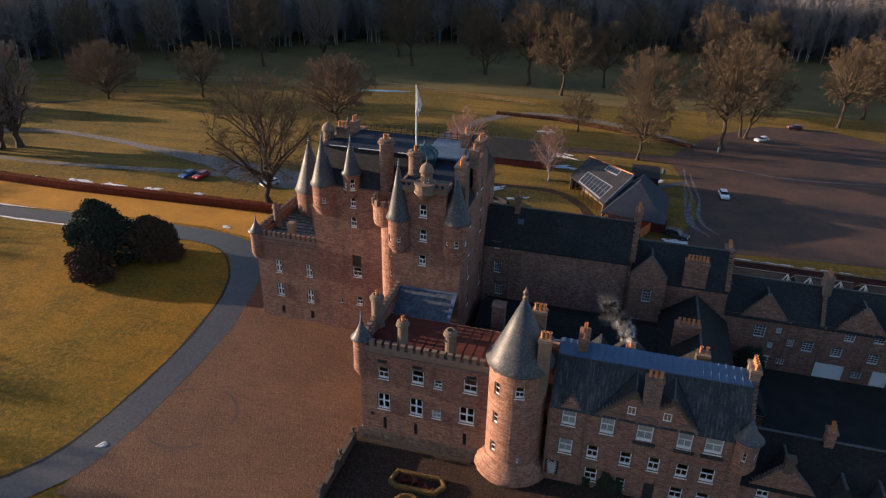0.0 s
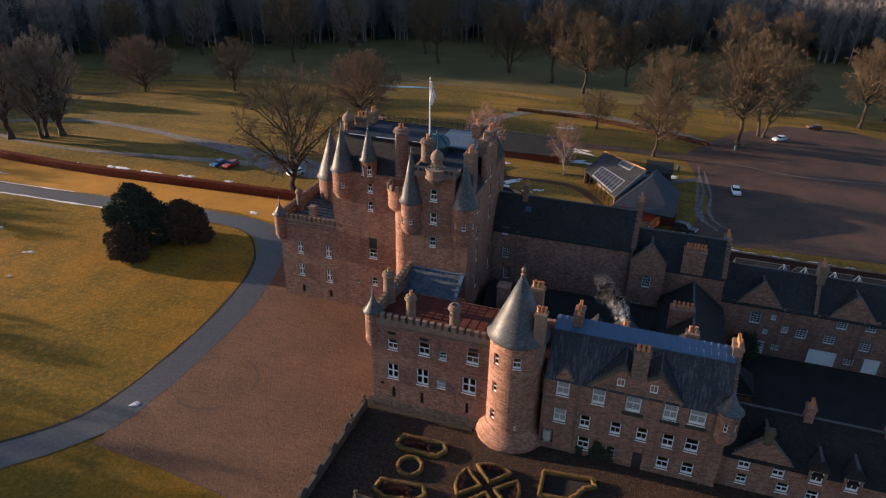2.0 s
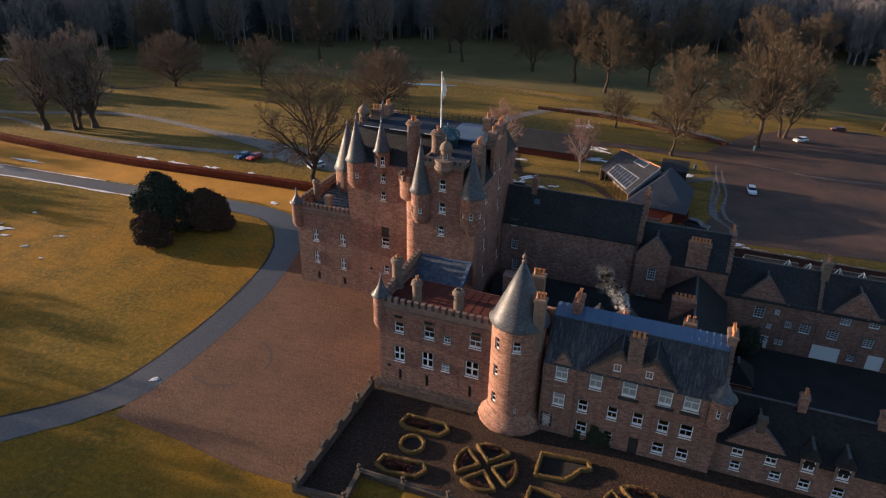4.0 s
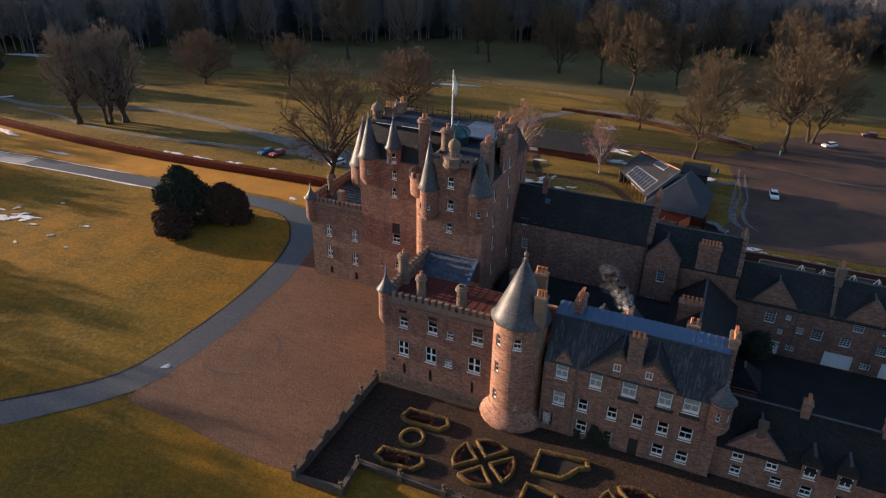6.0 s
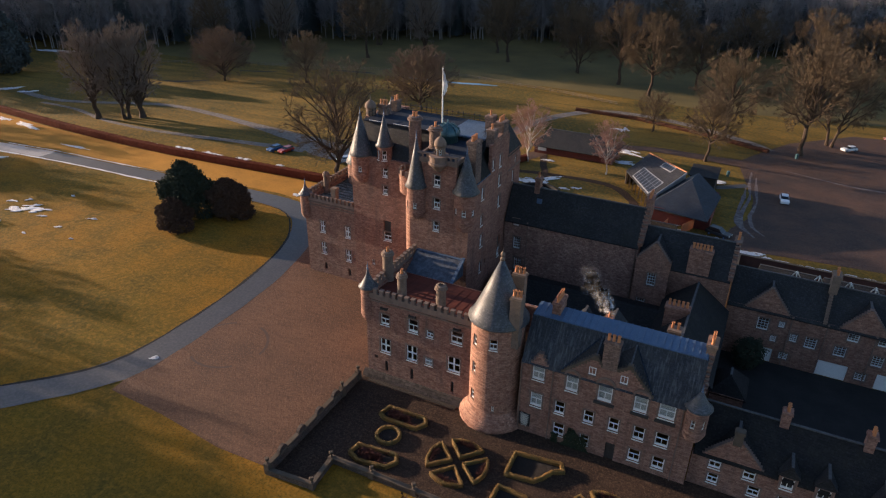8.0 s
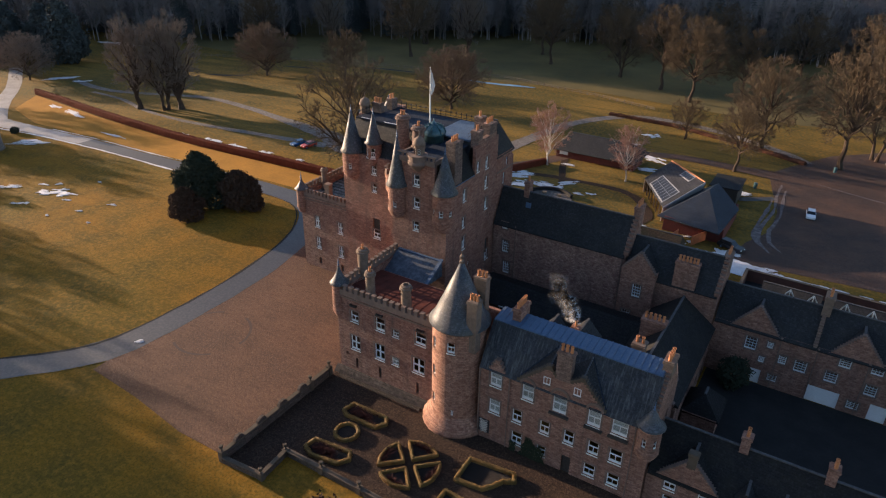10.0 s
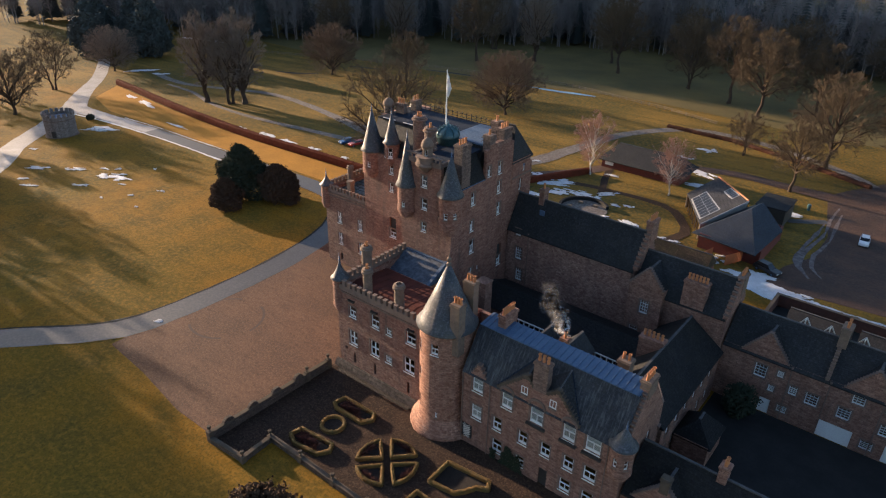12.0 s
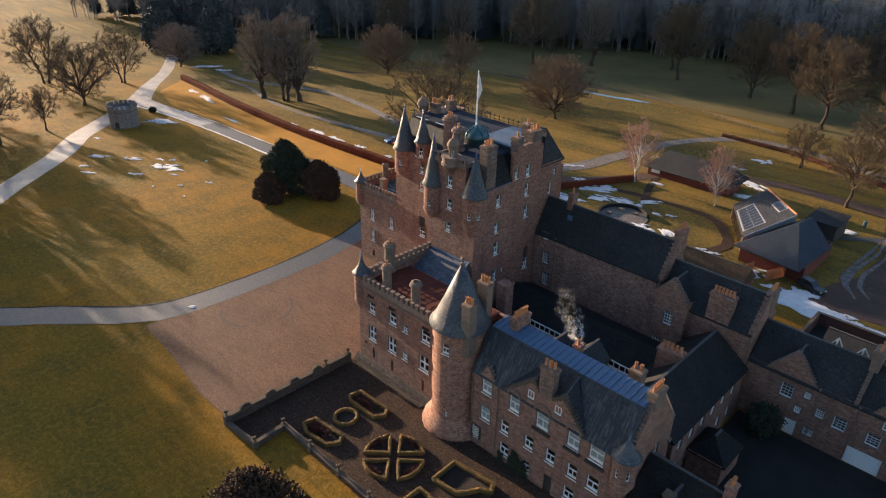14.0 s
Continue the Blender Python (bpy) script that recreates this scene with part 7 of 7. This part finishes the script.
# ---- dovecot tower ----
DX, DY = -166.5, 83.4
dz = ground_z(DX, DY)
dove = thing("garden_tower", "squat round grey stone tower with a crenellated top", "tower", (DX, DY, dz))
M_GREY = stone("grey_rubble", (0.27, 0.215, 0.185), (0.36, 0.3, 0.26), (0.18, 0.15, 0.13))
drum(dove, DX, DY, 4.0, dz - 0.5, dz + 5.8, M_GREY, (), 40)
for zz, o, h in ((dz - 0.3, 0.3, 0.6), (dz + 4.7, 0.18, 0.25)):
    bm = bmesh.new()
    lathe(bm, DX, DY, [(3.9, zz), (4.0 + o, zz + 0.05), (4.0 + o, zz + h), (3.9, zz + h + 0.05)], 40)
    part("string_course", bm, M_DRESS, dove)
for i in range(18):
    a = math.tau * i / 18
    bm = boxes((-0.42, 0.42, -0.22, 0.22, 0, 0.9))
    bm.transform(pose(DX + 3.95 * math.cos(a), DY + 3.95 * math.sin(a), dz + 5.8, 0, 0, math.degrees(a) + 90))
    part("merlon", bm, M_GREY, dove)
part("roof", boxes((DX - 2.6, DX + 2.6, DY - 2.6, DY + 2.6, dz + 5.0, dz + 5.2)), M_LEAD, dove)
a = radians(-52)
bm = boxes((-0.55, 0.55, -0.1, 0.1, 0, 2.1))
bm.transform(pose(DX + 4.02 * math.cos(a), DY + 4.02 * math.sin(a), dz, 0, 0, math.degrees(a) + 90))
part("door", bm, M_DARK, dove, "dark plank door")
bush("shrub", (-176, 96), [(0, 0, 0.9, 1.3, 1.1, 0.9)], 900, 0.2, M_YEW, "small dark shrub by the drive", "shrub", 0.1, 0.8)

# ---- visitor buildings ----
shed = thing("visitor_pavilion", "timber visitor pavilion with overlapping grey and slate roofs", "pavilion", (1, 142, 0))
part("wall", boxes((-1.0, 10.2, 127.0, 127.3, 0, 2.9), (9.9, 10.2, 127.3, 141, 0, 2.9), (-1.0, -0.7, 127.3, 141, 0, 2.9), (-1.0, 10.2, 141, 141.3, -0.3, 2.9)), M_TIMBER, shed, "red-stained timber wall")
SW, SE, NE, BACK, PEAK, WM = [Vector(p) for p in ((-2.4, 127, 2.5), (9.8, 124.8, 2.6), (10.8, 138, 3.0), (5.2, 143.4, 5.5), (4.4, 138.5, 5.6), (2.2, 141.0, 4.1))]
bm = bmesh.new()
for ring in ((SW, SE, PEAK), (SE, NE, BACK, PEAK), (SW, PEAK, BACK, WM)):
    extrude(bm, list(ring), (0, 0, 0.2))
part("roof", bm, M_BLUESLATE, shed, "hipped blue-black slate roof")
R0, R1, E0, E1 = [Vector(p) for p in ((-7.2, 153.5, 4.6), (2.8, 141.0, 5.9), (-10.4, 145.0, 2.6), (-2.4, 130.6, 3.0))]


def on_roof(u, v, up=0.22):
    """A place on the shop roof: u along the ridge, v down the slope."""
    return (R0.lerp(R1, u)).lerp(E0.lerp(E1, u), v) + Vector((0, 0, up))


bm = bmesh.new()
extrude(bm, [E0, R0, R1, E1], (0, 0, 0.22))
gr = part("grey_roof", bm, M_SHOPSLATE, shed, "dark grey slate roof")
bm = bmesh.new()
extrude(bm, [on_roof(0, 0, 0.1), on_roof(1, 0, 0.1), on_roof(1, 0, 0.1) + Vector((0.2, 0.2, 0)), on_roof(0, 0, 0.1) + Vector((0.2, 0.2, 0))], (0, 0, 0.3))
part("ridge_tile", bm, M_POT, gr, "orange ridge tiles")
for name, u0, u1, v0, v1, nu, nv, label in (("solar_panel", 0.25, 0.88, 0.55, 0.95, 8, 2, "dark framed panel"), ("roof_window", 0.49, 0.76, 0.04, 0.19, 5, 1, "dark roof window")):
    bm = bmesh.new()
    e = 0.012
    extrude(bm, [on_roof(u0 - e, v0 - 2 * e), on_roof(u1 + e, v0 - 2 * e), on_roof(u1 + e, v1 + 2 * e), on_roof(u0 - e, v1 + 2 * e)], (0, 0, 0.06))
    rack = part("panel_frame", bm, M_ALU, gr, "pale metal frame")
    for i in range(nu):
        for j in range(nv):
            a, b = u0 + (u1 - u0) * i / nu, u0 + (u1 - u0) * (i + 1) / nu
            c, d = v0 + (v1 - v0) * j / nv, v0 + (v1 - v0) * (j + 1) / nv
            k = (b - a) * 0.09
            bm = bmesh.new()
            extrude(bm, [on_roof(a + k, c + k, 0.28), on_roof(b - k, c + k, 0.28), on_roof(b - k, d - k, 0.28), on_roof(a + k, d - k, 0.28)], (0, 0, 0.04))
            part(name, bm, M_PANEL, rack, label)
# boarded gable under the verge, unseen solid wall added under the ridge to block the sun, open posts under the eave
for p, q, low_p, low_q, m, label in ((E1, R1, 0.0, 3.0, M_PALEBOARD, "silver-grey boarded gable wall"), (R1, R0, -0.6, -1.0, M_BOARD, "weathered boarded wall"), (E0, R0, -0.8, -1.0, M_BOARD, "weathered boarded wall")):
    side_ = (q - p).cross(Vector((0, 0, 1))).normalized() * 0.12
    bm = bmesh.new()
    extrude(bm, [p + side_ * 0, q + side_ * 0, Vector((q.x, q.y, low_q)), Vector((p.x, p.y, low_p))], side_)
    w_ = part("gable_wall", bm, m, shed, label)
    for i in range(1, 12):
        b = p.lerp(q, i / 12)
        low = low_p + (low_q - low_p) * i / 12
        bm = bmesh.new()
        extrude(bm, [(b.x - 0.04, b.y, b.z - 0.02), (b.x + 0.04, b.y, b.z - 0.02), (b.x + 0.04, b.y, low), (b.x - 0.04, b.y, low)], side_ * 1.3)
        part("cover_strip", bm, m, w_)
bm = bmesh.new()
extrude(bm, [E1 + Vector((0.1, 0, -0.1)), R1 + Vector((0.1, 0, -0.1)), R1 + Vector((0.28, 0, -0.1)), E1 + Vector((0.28, 0, -0.1))], (0, 0, 0.36))
part("barge_board", bm, M_ALU, gr, "pale barge board")
for i in range(8):
    b = E0.lerp(E1, 0.03 + 0.94 * i / 7)
    part("timber_post", boxes((b.x + 0.1, b.x + 0.32, b.y - 0.1, b.y + 0.12, -0.9, b.z)), M_BOARD, shed)
bm = bmesh.new()
extrude(bm, [E0 + Vector((0.2, 0, -0.1)), E1 + Vector((0.2, 0, -0.1)), E1 + Vector((0.4, 0.1, -0.1)), E0 + Vector((0.4, 0.1, -0.1))], (0, 0, 0.2))
part("eave_beam", bm, M_TIMBER, shed, "red-stained eave beam")
A, C = E0.lerp(R0, 0.35), E1.lerp(R1, 0.35)
bm = bmesh.new()
extrude(bm, [(A.x, A.y, -0.9), (C.x, C.y, -0.9), (C.x, C.y, 3.4), (A.x, A.y, 3.2)], (0.2, 0.1, 0))
part("shop_front", bm, M_BOARD, shed, "boarded wall behind the open posts")
annex = thing("black_shed", "low black timber shed with flat roof", "shed", (6, 152, -1))
part("wall", boxes((3.0, 8.6, 148.5, 156, -1.2, 3.0)), M_DARK, annex)
part("roof", boxes((2.7, 8.9, 148.2, 156.3, 3.0, 3.2)), M_SLATE, annex)
wc = thing("low_pavilion", "low dark pavilion with slate roof and red timber ends", "pavilion", (-27, 160, -1))
part("wall", boxes((-36.5, -16.5, 157.0, 157.3, -1.6, 1.6), (-36.5, -36.2, 157.3, 164, -1.6, 1.6), (-16.8, -16.5, 157.3, 164, -1.6, 1.6)), M_TIMBER, wc, "red-stained timber wall")
pitched(wc, "x", -37.3, -15.8, 157.0, 166.0, 1.6, 4.4, M_SLATE, 0.9, None, hip0=3.0, hip1=3.0)
part("window", boxes((-35.6, -33.4, 156.9, 157.0, -0.1, 1.0)), M_WHITE, wc, "white-framed window")

patio = thing("round_terrace", "round sunken sitting place with a low curved wall", "patio", (-26, 128.4, 0))
bm = bmesh.new()
lathe(bm, -26, 128.4, [(5.0, 0.03), (5.0, 0.08)], 40)
part("paving", bm, M_TRACK, patio, "pale paving")
for i in range(26):
    a = radians(40 + 9 * i)
    bm = boxes((-0.44, 0.44, -0.25, 0.25, 0, 0.8))
    bm.transform(pose(-26 + 5 * math.cos(a), 128.4 + 5 * math.sin(a), 0, 0, 0, math.degrees(a) + 90))
    part("wall_stone", bm, M_COURT, patio)
for i in range(4):
    a = radians(60 + 70 * i)
    part("bench", boxes((-26 + 3 * math.cos(a) - 0.5, -26 + 3 * math.cos(a) + 0.5, 128.4 + 3 * math.sin(a) - 0.3, 128.4 + 3 * math.sin(a) + 0.3, 0.06, 0.5)), M_BOARD, patio)

yard = thing("yard_wall", "red brick yard wall with stone cope", "wall", (30, 115, 0))
part("wall", boxes((16.9, 60, 115.0, 115.4, 0, 2.0), (16.5, 16.9, 95, 115.4, 0, 2.0)), M_BRICK, yard)
part("cope", boxes((16.9, 60, 114.9, 115.5, 2.0, 2.12), (16.4, 16.9, 95, 115.5, 2.0, 2.12)), M_OLDCOPE, yard)
store = thing("mossy_store", "low store with a mossy brown slate roof and red gable", "store", (-2, 115.5, 0))
part("wall", boxes((-9, 5, 113.0, 113.3, 0, 2.5), (-9, 5, 118.2, 118.5, 0, 2.5)), M_BROWN, store)
for x in (-9, 4.7):
    bm = bmesh.new()
    extrude(bm, [(x, 113.3, 0), (x, 118.2, 0), (x, 118.2, 2.5), (x, 115.75, 4.5), (x, 113.3, 2.5)], (0.3, 0, 0))
    part("gable", bm, M_TIMBER, store, "red timber gable")
pitched(store, "x", -9.2, 5.2, 113.0, 118.5, 2.5, 4.7, M_MOSSROOF, 0.35)
patch("yard", [(16.9, 93), (58, 93), (58, 114.9), (16.9, 114.9)], M_COURT, "dark gritty back yard", "yard", 0.05)
for i in range(4):
    x = 20 + i * 9.5
    lean = thing("lean_to_shed", "low slate-roofed store against the yard wall", "store", (x, 108, 0), "yard stores")
    part("wall", boxes((x, x + 8.5, 104.0, 104.3, 0, 2.4), (x, x + 0.3, 104.3, 110, 0, 2.4), (x + 8.2, x + 8.5, 104.3, 110, 0, 2.4)), M_BROWN, lean)
    pitched(lean, "x", x, x + 8.5, 104, 110, 2.4, 4.6, M_SLATE, 0.2)
for x0, y0, x1, y1 in ((1.5, 119.5, 2.6, 125), (5.6, 123.2, 8.4, 129.5)):
    fence = thing("timber_fence", "orange-stained close-boarded timber fence", "fence", ((x0 + x1) / 2, (y0 + y1) / 2, 0), "yard fences")
    n = 14
    for i in range(n):
        f = i / n
        x, y = x0 + (x1 - x0) * f, y0 + (y1 - y0) * f
        bm = boxes((-0.05, 0.05, -0.2, 0.2, 0, 2.0))
        bm.transform(pose(x, y, 0, 0, 0, math.degrees(math.atan2(y1 - y0, x1 - x0)) - 90))
        part("board", bm, M_ORANGE, fence)
for xc in (24.2, 27.0, 30.8, 33.8, 38.0, 42.0):
    vent = part("roof_vent", boxes((xc - 0.05, xc + 0.05, 90.2, 90.9, 11.2, 12.6)), M_CREAM, service, "pale roof dormer frame")
    bm = bmesh.new()
    extrude(bm, [(xc - 0.9, 91.0, 11.2), (xc - 0.75, 91.0, 11.2), (xc + 0.07, 91.0, 12.6), (xc - 0.07, 91.0, 12.6)], (0, 0.15, 0))
    extrude(bm, [(xc + 0.75, 91.0, 11.2), (xc + 0.9, 91.0, 11.2), (xc + 0.07, 91.0, 12.62), (xc - 0.05, 91.0, 12.62)], (0, 0.15, 0))
    part("barge_board", bm, M_CREAM, vent)


# ---- vehicles ----
def car(at, turn, paint_rgb, label, long=4.2, high=1.45):
    x, y = at
    z = ground_z(x, y) + 0.06
    ob = thing("car", label, "car", (0, 0, 0), "parked cars")
    L, W = long / 2, 0.88
    m, t, b = shader("car_paint", 0.3, 0.1, 0.5)
    p = place(t)
    t.links.new(mix(t, times(t, blotch(t, p, 3.0), 0.3), paint_rgb, tuple(0.75 * q for q in paint_rgb)), b.inputs["Base Color"])
    bm = bmesh.new()
    side = [(-L, 0.35), (-L, 0.75), (-L + 0.15, 0.92), (-L * 0.35, 1.0), (L * 0.95, 1.0), (L, 0.8), (L, 0.35)]
    extrude(bm, [(u, -W, h) for u, h in side], (0, 2 * W, 0))
    bmesh.ops.bevel(bm, geom=bm.edges[:], offset=0.06, segments=2, affect="EDGES")
    part("body", bm, m, ob)
    bm = bmesh.new()
    lo = [(-L * 0.42, -W + 0.06), (L * 0.9, -W + 0.06), (L * 0.9, W - 0.06), (-L * 0.42, W - 0.06)]
    hi = [(-L * 0.1, -W + 0.22), (L * 0.72, -W + 0.22), (L * 0.72, W - 0.22), (-L * 0.1, W - 0.22)]
    a = [bm.verts.new((u, v, 0.99)) for u, v in lo]
    c = [bm.verts.new((u, v, high - 0.04)) for u, v in hi]
    for i in range(4):
        bm.faces.new((a[i], a[(i + 1) % 4], c[(i + 1) % 4], c[i]))
    bm.faces.new(c)
    part("glazing", bm, M_CARGLASS, ob, "dark tinted windows")
    part("roof", boxes((-L * 0.1, L * 0.72, -W + 0.2, W - 0.2, high - 0.05, high)), m, ob)
    for u in (-L * 0.62, L * 0.62):
        for v in (-W + 0.08, W - 0.08):
            bm = bmesh.new()
            bmesh.ops.create_cone(bm, cap_ends=True, segments=16, radius1=0.33, radius2=0.33, depth=0.22, matrix=pose(u, v, 0.33, 90))
            wheel = part("wheel", bm, M_TYRE, ob)
            bm = bmesh.new()
            bmesh.ops.create_cone(bm, cap_ends=True, segments=12, radius1=0.19, radius2=0.19, depth=0.24, matrix=pose(u, v, 0.33, 90))
            part("rim", bm, M_LEAD, wheel)
    for v in (-0.6, 0.6):
        part("headlight", boxes((-L - 0.01, -L + 0.1, v - 0.18, v + 0.18, 0.66, 0.8)), M_WHITE, ob)
    ob.matrix_basis = pose(x, y, z, 0, 0, turn)
    return ob


car((23.1, 152.0), 95, (0.75, 0.75, 0.75), "white hatchback parked on the grit")
car((37.9, 205.5), 40, (0.6, 0.6, 0.6), "pale silver car parked by the trees")
car((-97.0, 127.3), 78, (0.02, 0.08, 0.2), "blue car parked behind the hedge")
car((-93.6, 127.6), 78, (0.35, 0.03, 0.02), "red car parked behind the hedge")
car((-75.5, 127.0), 60, (0.45, 0.48, 0.5), "pale grey car parked under a tree")
car((12.2, 125.6), 160, (0.015, 0.015, 0.018), "black estate car by the pavilion", 4.8, 1.7)
car((50, 225), 10, (0.12, 0.03, 0.03), "dark red car in the far car park")
for x, y in ((25.0, 189.0), (10.3, 163.4)):
    ob = thing("litter_bin", "small green park bin", "bin", (x, y, ground_z(x, y)), "bins")
    bm = bmesh.new()
    z = ground_z(x, y)
    lathe(bm, x, y, [(0.35, z), (0.4, z + 1.2), (0.43, z + 1.25), (0.3, z + 1.4)], 12)
    part("body", bm, M_COPPER, ob)

# ---- park fence ----
line = [(-240, 205), (-200, 216), (-157, 229), (-118, 236), (-93, 238.5), (-50, 229), (-30, 222)]
for k, ((x0, y0), (x1, y1)) in enumerate(zip(line, line[1:])):
    fence = thing("park_fence", "weathered post-and-rail park fence", "fence", ((x0 + x1) / 2, (y0 + y1) / 2, ground_z(x0, y0)), "park fence")
    n = int(math.hypot(x1 - x0, y1 - y0) / 3.0)
    for i in range(n):
        f = i / n
        x, y = x0 + (x1 - x0) * f, y0 + (y1 - y0) * f
        z = ground_z(x, y)
        part("post", boxes((x - 0.08, x + 0.08, y - 0.08, y + 0.08, z - 0.3, z + 1.25)), M_BOARD, fence)
    for h in (0.5, 1.05):
        bm = bmesh.new()
        z0, z1 = ground_z(x0, y0), ground_z(x1, y1)
        extrude(bm, [(x0, y0 - 0.03, z0 + h), (x0, y0 + 0.03, z0 + h), (x0, y0 + 0.03, z0 + h + 0.1), (x0, y0 - 0.03, z0 + h + 0.1)], (x1 - x0, y1 - y0, z1 - z0))
        part("rail", bm, M_BOARD, fence)

# ---- chimney smoke ----
M_SMOKE, st_, sb_ = shader("thin_smoke", 1.0, spec=0.0)
sb_.inputs["Base Color"].default_value = (0.8, 0.8, 0.82, 1)
veil = st_.nodes.new("ShaderNodeBsdfTransparent")
thin = st_.nodes.new("ShaderNodeMixShader")
rise_ = st_.nodes.new("ShaderNodeSeparateXYZ")
st_.links.new(place(st_), rise_.inputs[0])
fade_ = node(st_, "ShaderNodeMapRange", From_Min=14.6, From_Max=16.6, To_Min=0.5, To_Max=0.07)
st_.links.new(rise_.outputs[2], fade_.inputs[0])
span_ = st_.nodes.new("ShaderNodeUVMap")
off_ = st_.nodes.new("ShaderNodeVectorMath")
off_.operation = "LENGTH"
st_.links.new(span_.outputs[0], off_.inputs[0])
soft_ = node(st_, "ShaderNodeMapRange", From_Min=1.0, From_Max=0.15)
soft_.interpolation_type = "SMOOTHSTEP"
st_.links.new(off_.outputs["Value"], soft_.inputs["Value"])
curl_ = times(st_, blotch(st_, place(st_), 2.2, 5, 0.36, 0.62), soft_.outputs[0])
st_.links.new(times(st_, curl_, fade_.outputs[0]), thin.inputs[0])
st_.links.new(veil.outputs[0], thin.inputs[1])
glow_ = node(st_, "ShaderNodeBsdfTranslucent", Color=(0.9, 0.9, 0.92, 1))
half_ = node(st_, "ShaderNodeMixShader", Fac=0.5)
st_.links.new(sb_.outputs[0], half_.inputs[1])
st_.links.new(glow_.outputs[0], half_.inputs[2])
st_.links.new(half_.outputs[0], thin.inputs[2])
st_.links.new(thin.outputs[0], st_.nodes["Material Output"].inputs["Surface"])
sr = random.Random(8)
verts, faces = [], []
for i in range(120):
    if i < 54:
        f = sr.random()
        c, s_, size = Vector((3.9 - 1.1 * f, 66.4 + 0.2 * f, 14.3 + 0.9 * f)), 0.3, sr.uniform(0.35, 0.6)
    else:
        f = sr.random()
        c, s_, size = Vector((3.1 - 2.4 * f + 0.5 * math.sin(f * 7), 66.5 + 1.0 * f, 15.1 + 3.0 * f)), 0.3 + 0.35 * f, sr.uniform(0.5, 1.0)
    p = c + Vector((sr.gauss(0, 1), sr.gauss(0, 1), sr.gauss(0, 0.7))) * s_
    d = Vector((sr.gauss(0, 0.5), -1.0 + sr.gauss(0, 0.5), 0.8 + sr.gauss(0, 0.5))).normalized()
    a = d.orthogonal().normalized() * size
    b = d.cross(a)
    n = len(verts)
    verts += [p - a - b, p + a - b, p + a + b, p - a + b]
    faces.append((n, n + 1, n + 2, n + 3))
me = bpy.data.meshes.new("chimney_smoke")
me.from_pydata([tuple(v) for v in verts], [], faces)
me.materials.append(M_SMOKE)
layer = me.uv_layers.new(name="puff")
for k, loop in enumerate(layer.data):
    loop.uv = ((-1, -1), (1, -1), (1, 1), (-1, 1))[k % 4]
tagged(new("chimney_smoke", me), "thin white smoke drifting from a clay chimney pot", "smoke", kind="stuff")
